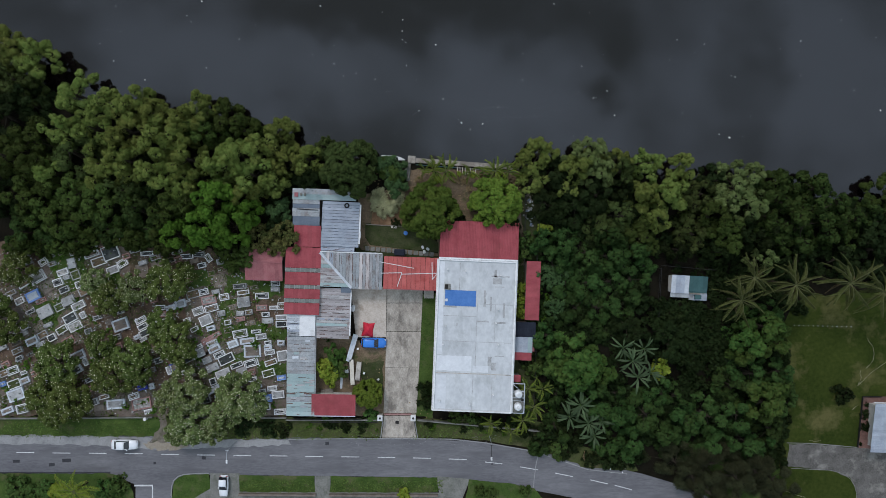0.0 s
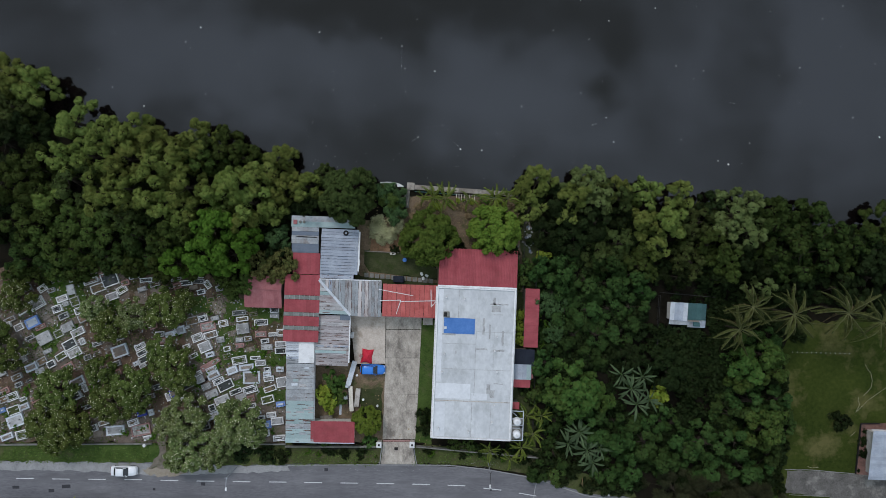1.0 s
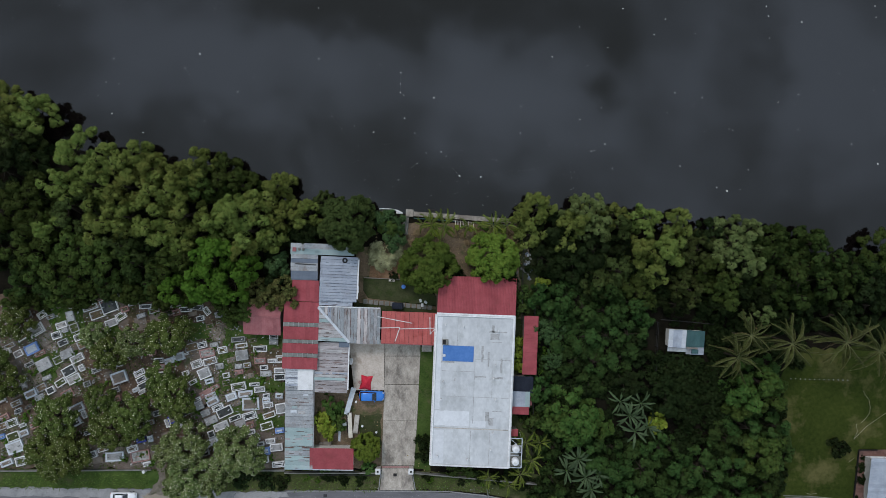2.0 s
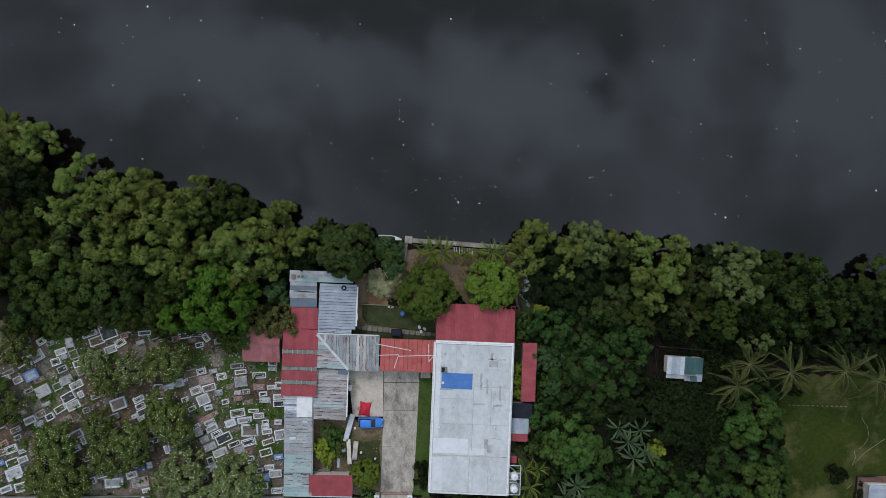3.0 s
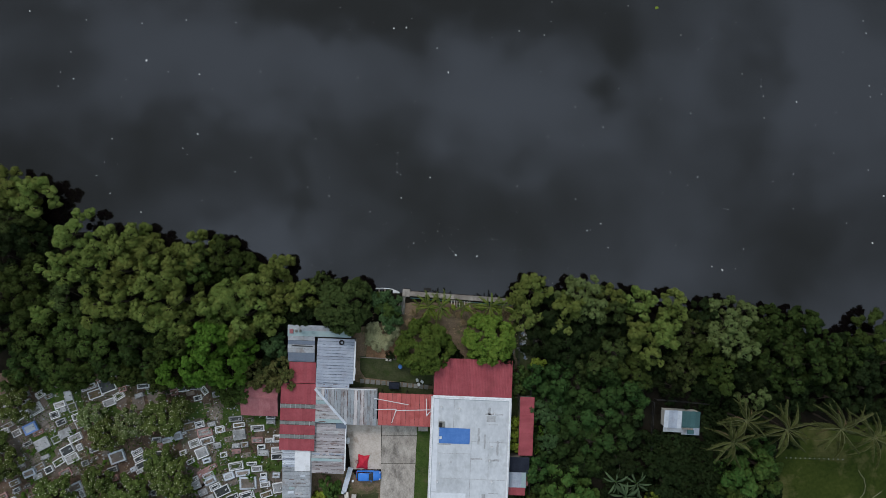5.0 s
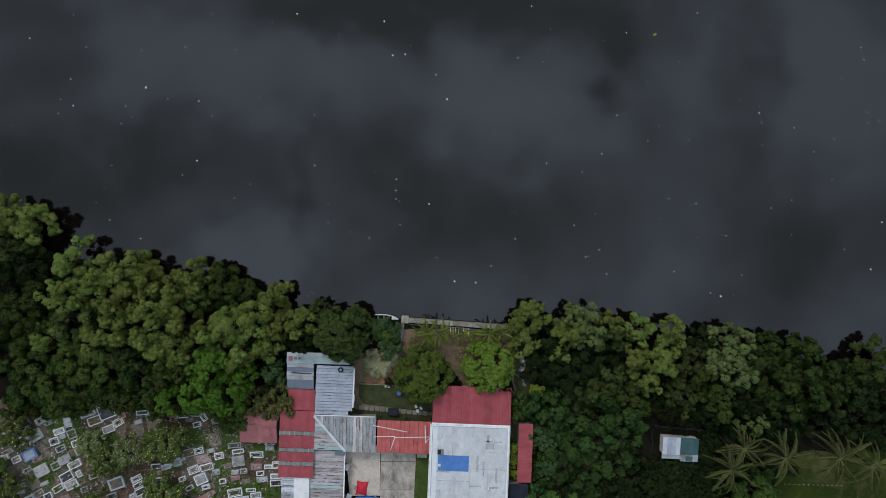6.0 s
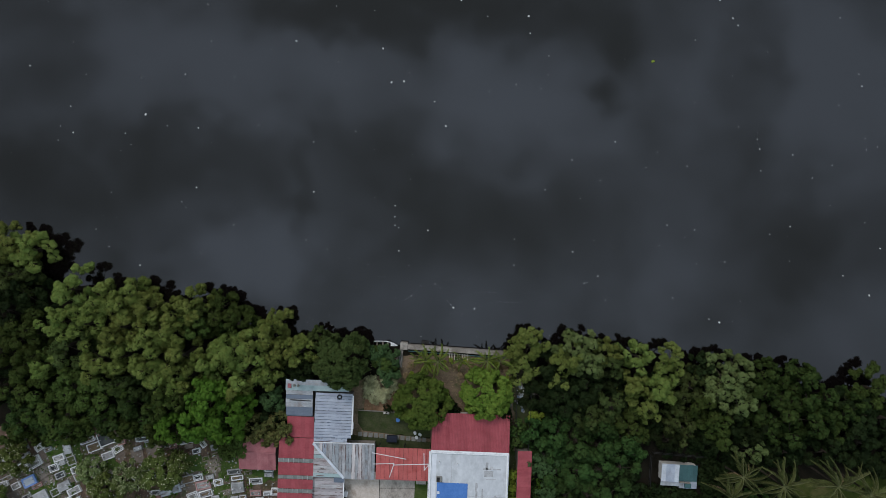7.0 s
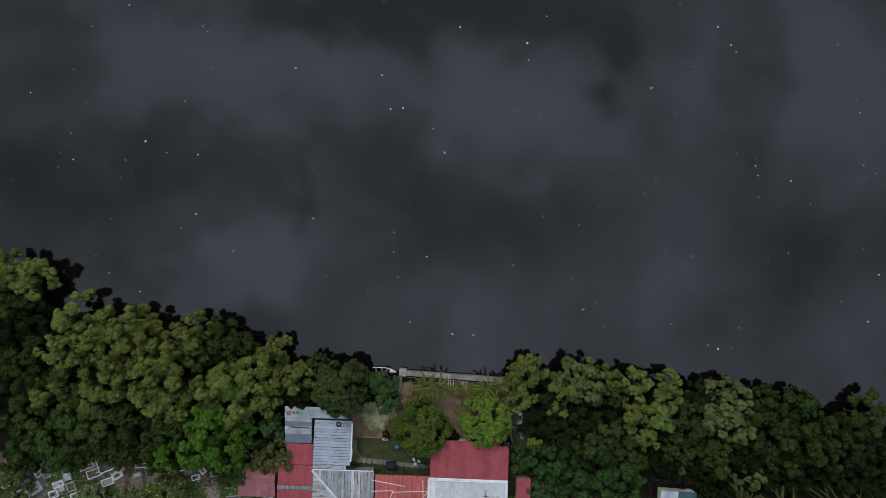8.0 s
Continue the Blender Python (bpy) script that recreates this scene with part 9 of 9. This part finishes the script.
# ---- vehicles ----
def car(x, y, turn, paint, glass, long, wide, label, boxy=False):
    """A car that heads along local x."""
    ob = thing("car", x, y, 0.04, turn, label, "car", "parked cars")
    a, b = long / 2, wide / 2

    def loft(rows, name, material, text="", smooth=True):
        bm = bmesh.new()
        rings = []
        for px, half, z0, z1, top in rows:
            rings.append([bm.verts.new(p) for p in ((px, -half * 0.94, z0), (px, -half, (z0 + z1) / 2), (px, -half * top, z1), (px, 0, z1 + 0.03), (px, half * top, z1), (px, half, (z0 + z1) / 2), (px, half * 0.94, z0))])
        for p, q in zip(rings, rings[1:]):
            for i in range(6):
                bm.faces.new((p[i], q[i], q[i + 1], p[i + 1]))
        bm.faces.new(rings[0])
        bm.faces.new(rings[-1][::-1])
        bmesh.ops.recalc_face_normals(bm, faces=bm.faces[:])
        return part(name, bm, material, ob, text, smooth)

    tail = -a + (0.1 if boxy else 0.62)
    loft([(-a, b * 0.8, 0.35, 0.75, 0.85), (-a + 0.12, b * 0.95, 0.25, 0.92, 0.88), (-a + 0.8, b, 0.22, 0.95, 0.9), (0, b, 0.2, 0.95, 0.9), (a - 1.25, b, 0.22, 0.93, 0.9), (a - 0.5, b * 0.97, 0.25, 0.84, 0.86), (a - 0.12, b * 0.86, 0.28, 0.7, 0.84), (a, b * 0.7, 0.35, 0.6, 0.8)], "body", paint)
    loft([(tail, b * 0.84, 0.93, 0.985, 0.94), (tail + (0.3 if boxy else 0.6), b * 0.9, 0.9, 1.37, 0.86), (a - 2.05, b * 0.9, 0.9, 1.39, 0.86), (a - 1.25, b * 0.86, 0.93, 0.985, 0.94)], "cabin_glass", glass, "dark tinted windows", False)
    loft([(tail + (0.3 if boxy else 0.5), b * 0.74, 1.36, 1.415, 0.96), (tail + 0.7, b * 0.79, 1.375, 1.44, 0.96), (a - 2.15, b * 0.79, 1.38, 1.45, 0.96), (a - 1.92, b * 0.74, 1.34, 1.41, 0.96)], "roof_panel", paint)
    for s in (-1, 1):
        for px in (tail + 0.05, a - 1.3):
            stick(ob, px, s * b * 0.8, 0.95, px + (0.5 if px < 0 else -0.75), s * b * 0.74, 1.39, 0.07, paint, "pillar")
        part("wing_mirror", boxed(a - 1.65, s * b * 1.0 - 0.08, 0.95, a - 1.5, s * b * 1.0 + 0.1, 1.07, 0.02), paint, ob)
        part("headlight", boxed(a - 0.3, s * b * 0.62 - 0.16, 0.55, a - 0.06, s * b * 0.62 + 0.16, 0.72, 0.03), LAMP_GLASS, ob, "clear headlight")
        part("tail_light", boxed(-a + 0.0, s * b * 0.68 - 0.14, 0.6, -a + 0.14, s * b * 0.68 + 0.14, 0.85, 0.02), TAIL_GLASS, ob, "red tail light")
        for px in (-a + 0.8, a - 0.85):
            bm = bmesh.new()
            bmesh.ops.create_cone(bm, cap_ends=True, segments=16, radius1=0.31, radius2=0.31, depth=0.2, matrix=pose(px, s * (b - 0.1), 0.31, 90, 0, 0))
            w = part("wheel", bm, RUBBER, ob)
            bm = bmesh.new()
            bmesh.ops.create_cone(bm, cap_ends=True, segments=12, radius1=0.19, radius2=0.17, depth=0.04, matrix=pose(px, s * b, 0.31, 90, 0, 0))
            part("rim", bm, ZINC, w)
    for k in (-1, 1):
        part("bumper", boxed(k * a - 0.07, -b * 0.75, 0.35, k * a + 0.07, b * 0.75, 0.5, 0.03), paint, ob)
    return ob


car(-54.64, -33.16, -1, CAR_WHITE, CAR_GLASS, 4.35, 1.68, "white saloon car parked at the roadside")
car(-11.91, -15.71, -1, CAR_BLUE, CAR_GLASS, 4.2, 1.72, "bright blue car parked beside the driveway", True)
car(-37.62, -40.26, -91, CAR_WHITE, CAR_GLASS, 3.5, 1.55, "white van parked on a drive", True)


def cover(x, y):
    """A crumpled red cover with a pot on it."""
    bm = bmesh.new()
    bmesh.ops.create_grid(bm, x_segments=16, y_segments=16, size=1.0)
    for v in bm.verts:
        u, q = v.co.x, v.co.y
        rad = min(1.0, max(abs(u), abs(q)))
        pull = 1 - 0.16 * (1 - min(abs(u), abs(q)) / max(rad, 0.01)) * rad
        v.co = Vector((u * pull + 0.18 * q, q * 1.25 * pull - 0.1 * u, 0.85 * (1 - rad) ** 0.8 + 0.06 + 0.12 * noise.noise(Vector((u, q, 0)) * 3)))
    single("cover", bm, RED_TARP, pose(x, y, 0.08), "crumpled red cover thrown over a heap", "cover", smooth=True)


cover(-12.94, -13.51)
bm = bmesh.new()
bmesh.ops.create_cone(bm, cap_ends=True, segments=14, radius1=0.25, radius2=0.28, depth=0.4, matrix=pose(0, 0, 0.2))
single("pot", bm, PINK_STONE, pose(-13.94, -13.38, 0.3), "pinkish plastic pot on the red cover", "pot")


# ---- yard clutter ----
def bench(x, y, long, wide, high, turn, material, label, category):
    ob = thing(category, x, y, 0.05, turn, label, category, "garden tables")
    part("top", boxed(-wide / 2, -long / 2, high - 0.06, wide / 2, long / 2, high), material, ob)
    for sx in (-1, 1):
        for sy in (-1, 1):
            part("leg", boxed(sx * (wide / 2 - 0.08) - 0.04, sy * (long / 2 - 0.15) - 0.04, 0, sx * (wide / 2 - 0.08) + 0.04, sy * (long / 2 - 0.15) + 0.04, high - 0.06), WOOD, ob)
    return ob


bench(-15.62, -16.57, 4.8, 0.85, 0.7, -16, PALE_TILE, "long narrow grey board on trestles", "table")
bench(-15.62, -20.73, 4.3, 0.7, 0.7, 3, PALE_WOOD, "long weathered wooden work table", "table")
bench(-14.58, -20.58, 3.2, 0.8, 0.5, -6, CONCRETE, "low pale concrete garden bench", "bench")
single("board", boxed(-0.18, -1.9, 0, 0.18, 1.9, 0.1), IRON, pose(-16.10, -20.34, 0.05, 0, 0, 3), "dark plank lying beside the work table", "plank")
single("board", boxed(-0.2, -1.0, 0, 0.2, 1.0, 0.08), PALE_TILE, pose(-17.54, -22.68, 0.05, 0, 0, -3), "pale board lying in the garden", "plank")
single("crate", boxed(-0.32, -0.3, 0, 0.32, 0.3, 0.35, 0.03), WHITE, pose(-16.62, -20.64, 0.05, 0, 0, 5), "white plastic crate on the soil", "crate")
single("pallet", boxed(-1.1, -0.25, 0, 1.1, 0.25, 0.2), WOOD, pose(-17.15, -24.53, 0.05), "stack of grey timber behind the shed", "timber")
for u in ((-20.70, -24.19), (-19.92, -24.09), (-19.23, -23.99)):
    single("crate", boxed(-0.35, -0.4, 0, 0.35, 0.4, 0.45, 0.03), WOOD, pose(*u, 0.05, 0, 0, rng.uniform(-6, 6)), "weathered wooden crate against the shed", "crate", "crates by the shed")
for u in ((-13.58, -20.97), (-12.41, -22.24), (-11.14, -22.04), (-14.65, -16.78), (-15.83, -9.75), (-15.53, -9.56)):
    bm = bmesh.new()
    bmesh.ops.create_cone(bm, cap_ends=True, segments=12, radius1=0.16, radius2=0.2, depth=0.35, matrix=pose(0, 0, 0.17))
    single("pot", bm, WHITE, pose(*u, 0.09), "small pale plant pot on the ground", "pot", "plant pots")
single("sack", boxed(-0.28, -0.55, 0, 0.28, 0.55, 0.4, 0.12), WHITE, pose(-15.50, -9.83, 0.08, 0, 0, -8), "white sack leaning by the shed", "sack")
bm = bmesh.new()
bmesh.ops.create_cone(bm, cap_ends=True, segments=18, radius1=0.32, radius2=0.36, depth=0.8, matrix=pose(0, 0, 0.4))
single("barrel", bm, TARP, pose(-6.43, 3.12, 0.04), "blue plastic barrel on the grass", "barrel")
single("crate", boxed(-0.9, -0.55, 0, 0.9, 0.55, 0.8, 0.05), NAVY, pose(-7.50, -0.19, 0.06, 0, 0, -2), "dark covered box beside the path", "box")
for u in ((-3.53, 0.69), (-2.65, 0.40), (-3.24, -0.09)):
    single("bag", boxed(-0.22, -0.3, 0, 0.22, 0.3, 0.25, 0.08), WHITE, pose(*u, 0.05, 0, 0, rng.uniform(0, 90)), "pale plastic bag on the ground", "bag", "bags on the grass")
single("bed_edging", boxed(-3.2, -0.07, 0, 3.2, 0.07, 0.25), WOOD, pose(-10.16, 4.49, 0.0, 0, 0, -3), "timber edging of the garden bed", "edging")
single("block", boxed(-0.5, -0.2, 0, 0.5, 0.2, 0.2), CONCRETE, pose(-8.50, 4.20, 0.04, 0, 0, -4), "concrete block by the garden bed", "block")
single("block", boxed(-0.85, -0.7, 0, 0.85, 0.7, 0.5, 0.03), CONCRETE, pose(-2.45, -7.39, 0.04), "stained concrete plinth beside the carport", "plinth")
# rubble and scraps behind the house
for i in range(34):
    x, y = 15.03, 7.33
    s = rng.uniform(0.12, 0.35)
    single("rubble", boxed(-s, -s * 0.6, 0, s, s * 0.6, s * 0.6, s * 0.12), [GREY_STONE, DARK_CONCRETE, PALE_TILE, BROWN_STONE, SLATE_SHEET][i % 5], pose(x + rng.normal(0, 0.8), y + rng.normal(-0.6, 2.0), 0.02, rng.uniform(-15, 15), 0, rng.uniform(0, 180)), "pale broken scrap on the dumping ground", "rubble", "scraps by the fence")
for i in range(14):
    x, y = -67.10, 0.89
    s = rng.uniform(0.1, 0.3)
    single("rubble", boxed(-s, -s * 0.5, 0, s, s * 0.5, s * 0.5, s * 0.1), [WHITE, GREY_STONE][i % 2], pose(x + rng.normal(0, 1.0), y + rng.normal(0, 0.6), 0.02, 0, 0, rng.uniform(0, 180)), "pale broken stone at the cemetery's edge", "rubble", "broken stones in the cemetery")
# row of pale stones across the lawn
for i in range(13):
    x, y = 60.59, -12.78
    single("stone", boxed(-0.08, -0.08, 0, 0.08, 0.08, 0.12, 0.03), GREY_STONE, pose(x + 0.82 * i, y - 0.02 * i, 0.04, 0, 0, rng.uniform(0, 90)), "small pale stone in a row across the lawn", "stone", "stones across the lawn")
# litter floating on the river
for i in range(170):
    x, y = rng.uniform(-76, 78), 12 + 76 * rng.random() ** 1.15
    if y < 24 - 0.17 * (x + 5) * (1 if x < 0 else 0.45):
        continue
    s = rng.uniform(0.05, 0.115) * (1.5 if rng.random() < 0.1 else 1)
    single("floating_scrap", boxed(-s, -s * 0.7, -0.03, s, s * 0.7, 0.03, s * 0.2), FOAM, pose(x, y, WATER_LEVEL, 0, 0, rng.uniform(0, 180)), "pale scrap of litter floating on the river", "litter", "litter on the river")
for u, v, big in ((-51.1, 56.5, 2), (-5.5, 62.3, 1.6), (16.5, 73.8, 1.8), (-42.1, 43.6, 1.4), (-41.8, 54.1, 1.3), (-63.9, 53.3, 1.4), (-44.7, 41.1, 1), (-21.4, 42.8, 1.2), (-7.1, 36.9, 1), (-6.4, 32.4, 1.1), (-1.3, 36.0, 1.4), (-11.8, 30.0, 1.1), (3.2, 22.4, 1.6), (6.9, 22.2, 1.4), (56.7, 52.0, 1.2), (57.1, 50.3, 1.1), (62.9, 49.3, 1.3), (49.9, 19.8, 1.9), (48.1, 20.4, 1.1), (26.2, 26.7, 1.2), (29.9, 23.7, 1.1), (50.9, 30.4, 1), (58.8, 35.3, 1), (31.7, 51.6, 1), (50.2, 76.6, 1.3), (78.2, 32.8, 1.4), (74.6, 63.5, 0.9), (-4.2, 24.5, 1.1), (-0.1, 58.7, 1.1), (14.3, 61.7, 1.1), (9.3, 73.8, 0.9), (43.6, 80.6, 1), (-52.0, 29.9, 1.3)):
    single("floating_scrap", boxed(-0.1 * big, -0.075 * big, -0.03, 0.1 * big, 0.075 * big, 0.04, 0.03), FOAM, pose(u, v, WATER_LEVEL, 0, 0, rng.uniform(0, 180)), "pale scrap of litter floating on the river", "litter", "litter on the river")
single("floating_scrap", boxed(-0.3, -0.2, -0.03, 0.3, 0.2, 0.04, 0.05), LEAF_LIME, pose(38.4, 65.8, WATER_LEVEL, 0, 0, 20), "yellow-green leaf clump floating on the river", "litter", "litter on the river")


# ---- grass blades and weeds, too many to count ----
def tufts(name, x0, y0, x1, y1, n, high, material, label, seed, keep=None):
    r = np.random.default_rng(seed)
    p = np.stack([r.uniform(x0, x1, n), r.uniform(y0, y1, n), np.full(n, 0.03)], axis=1)
    if keep:
        p = p[[keep(a, b) for a, b, _ in p]]
    n = len(p)
    a = r.uniform(0, 6.28, n)
    side = np.stack([np.cos(a), np.sin(a), np.zeros(n)], axis=1) * r.uniform(0.04, 0.1, (n, 1))
    tip = np.stack([r.normal(0, 0.14, n), r.normal(0, 0.14, n), high * r.uniform(0.5, 1.2, n)], axis=1)
    me = quads_mesh(name, np.stack([p - side, p + side, p + tip + side * 0.6, p + tip - side * 0.6], axis=1).reshape(-1, 3), material)
    return tagged(new(name, me), label, "grass", "", "stuff")


def patchy(a, b):
    return noise.noise(Vector((a, b, 0)) * 0.25) > -0.05


tufts("weeds", -77, -29, -27.5, 0, 22000, 0.3, LEAF_GRASS, "weeds and grass between the graves", 1, patchy)
tufts("verge_grass", -77, -32, -50.5, -29.3, 2200, 0.12, LEAF_GRASS, "grass blades on the verge", 2)
tufts("verge_grass", -47, -32.4, -10.5, -30, 2500, 0.1, LEAF_GRASS, "grass blades on the verge", 3)
tufts("verge_grass", -5, -32.4, 9, -30, 900, 0.1, LEAF_GRASS, "grass blades on the verge", 4)
tufts("verge_grass", -35, -41.5, 0, -39.5, 2500, 0.12, LEAF_GRASS, "grass blades on the verge", 5, lambda a, b: not (-22.5 < a < -19.2))

bm = bmesh.new()
bmesh.ops.create_cone(bm, cap_ends=True, segments=16, radius1=0.26, radius2=0.28, depth=0.7, matrix=pose(0, 0, 0.35))
single("concrete_ring", bm, WHITE, pose(-51.17, -28.80, 0.05), "round white marker post beside the cemetery path", "marker post")


# ---- scraps lying about, too many to count ----
def scatter(name, x0, y0, x1, y1, n, size, z, material, label, category, seed, keep=None):
    """Small flat chips strewn over a rectangle, in one object."""
    r = np.random.default_rng(seed)
    p = np.stack([r.uniform(x0, x1, n), r.uniform(y0, y1, n), z + r.uniform(0, 0.12, n)], axis=1)
    if keep:
        p = p[[keep(a, b) for a, b, _ in p]]
    n = len(p)
    a = r.uniform(0, 6.28, n)
    s = size * r.uniform(0.4, 1.3, (n, 1))
    u = np.stack([np.cos(a), np.sin(a), r.uniform(-0.3, 0.3, n)], axis=1) * s
    v = np.stack([-np.sin(a), np.cos(a), r.uniform(-0.3, 0.3, n)], axis=1) * s * r.uniform(0.3, 0.9, (n, 1))
    me = quads_mesh(name, np.stack([p - u - v, p + u - v, p + u + v, p - u + v], axis=1).reshape(-1, 3), material)
    return tagged(new(name, me), label, category, "", "stuff")


scatter("stone_chips", -77, -28, -28, 0, 800, 0.1, 0.06, WHITE, "pale stone chips and scraps among the graves", "stone chips", 21, patchy)
scatter("grey_chips", -77, -28, -28, 0, 1200, 0.15, 0.05, GREY_STONE, "grey stone chips among the graves", "stone chips", 22)
scatter("dry_leaves", -77, -28, -28, 0, 1500, 0.1, 0.06, PALM_DRY, "dry fallen leaves among the graves", "fallen leaves", 23)
scatter("fallen_petals", -77, -28, -36, -5, 500, 0.05, 0.06, PETAL, "fallen white petals under the cemetery trees", "petals", 24)
scatter("dry_leaves", -22, -29, 14, 14, 900, 0.09, 0.1, PALM_DRY, "dry fallen leaves in the garden", "fallen leaves", 25, lambda a, b: not (-23 < a < 13 and -26 < b < 5) or (-22 < a < -10 and -27 < b < -15))
scatter("dry_leaves", -20, 7, 14, 14, 500, 0.1, 0.08, PALM_DRY, "dry fallen leaves by the quay", "fallen leaves", 26, lambda a, b: a > -13)
scatter("river_scum", -24, 16, 24, 28, 160, 0.045, WATER_LEVEL, FOAM, "specks of scum on the river by the quay", "scum", 27, lambda a, b: b > 17 - 0.07 * a)
scatter("road_grit", -77, -33.5, 10, -31.6, 500, 0.05, 0.05, GRAVEL, "pale grit along the road's edge", "grit", 28)
x, y = 24.07, -35.10
ob = new("fallen_frond", DRY_FROND)
ob.matrix_basis = pose(x, y + 1.0, 1.3, 0, 20, -100)
tagged(ob, "dry brown palm frond hanging over the verge", "palm frond")
for i in range(12):
    x, y = 29.33, -37.34
    s = rng.uniform(0.08, 0.22)
    single("rubble", boxed(-s, -s * 0.5, 0, s, s * 0.5, s * 0.5, s * 0.1), [WHITE, PALM_DRY, GREY_STONE][i % 3], pose(x + rng.normal(0, 1.5), y + rng.normal(0, 0.4), 0.06, 0, 0, rng.uniform(0, 180)), "pale litter dumped on the verge", "litter", "litter on the verge")


# ---- street lamp, wires and litter under the trees ----
def street_lamp(x, y, h, reach, steel=PALE_TILE):
    ob = thing("street_lamp", x, y, 0, 0, "grey street lamp with a white head over the road", "street lamp")
    bm = bmesh.new()
    tube(bm, [(0, 0, -0.2), (0, 0, h * 0.5), (0, 0, h)], [0.07, 0.055, 0.04], 10)
    part("pole", bm, ZINC, ob, "thin grey steel pole")
    bm = bmesh.new()
    tube(bm, [(0, 0, h), (-0.02, -0.4, h + 0.15), (-0.05, -reach, h + 0.2)], [0.05, 0.045, 0.04], 8)
    part("arm", bm, steel, ob)
    part("bracket", boxed(-0.35, -0.06, h - 0.02, 0.25, 0.0, h + 0.04), steel, ob)
    part("lamp_head", boxed(-0.19, -reach - 0.6, h + 0.14, 0.11, -reach, h + 0.28, 0.05), WHITE, ob, "white lamp head")


street_lamp(-35.52, -32.76, 4.8, 1.5)
street_lamp(7.98, -31.79, 5.0, 1.9, IRON)
single("drain_cover", boxed(-0.12, -0.2, 0, 0.12, 0.2, 0.02), IRON, pose(-38.64, -32.71, 0.045), "dark drain cover in the gravel shoulder", "drain cover")


def wire(points, thick, material, label):
    bm = bmesh.new()
    tube(bm, [(x, y, 0.1 + 0.02 * (i % 2)) for i, (x, y) in enumerate(points)], [thick] * len(points), 6)
    return single("vine", bm, material, Matrix(), label, "vine", "dry vines on the lawn")


wire([(77.16, -18.63), (75.30, -19.90), (73.74, -20.97), (72.57, -22.14), (71.88, -22.82), (71.49, -23.21), (71.79, -22.53), (72.08, -22.92)], 0.022, PALE_BARK, "pale dry vine lying across the lawn")
wire([(73.17, -14.92), (73.46, -15.61), (74.14, -16.39), (74.33, -17.65), (74.23, -18.73), (73.65, -19.51), (72.77, -20.38)], 0.022, PALE_BARK, "thin pale vine curling over the lawn")
wire([(71.99, -20.58), (71.89, -21.16), (72.18, -21.75), (71.88, -22.43)], 0.022, PALE_BARK, "thin pale vine curling over the lawn")
wire([(70.60, -27.30), (70.99, -26.91), (71.48, -26.52)], 0.022, PALE_BARK, "short pale vine lying on the lawn")
wire([(63.18, -32.56), (63.96, -32.76), (65.13, -32.66)], 0.022, PALE_BARK, "dry stick lying on the lawn")
wire([(58.87, -41.23), (59.84, -41.62), (61.21, -42.11), (62.47, -42.40)], 0.022, PALE_BARK, "dry stick lying in the grass")
# leaves share the shade-blackened soil colour
scatter("leaf_litter", 38, -26, 52, -1, 4000, 0.16, 0.03, GROUND, "fallen leaves in the clearing, darkened for its shade", "fallen leaves", 31)
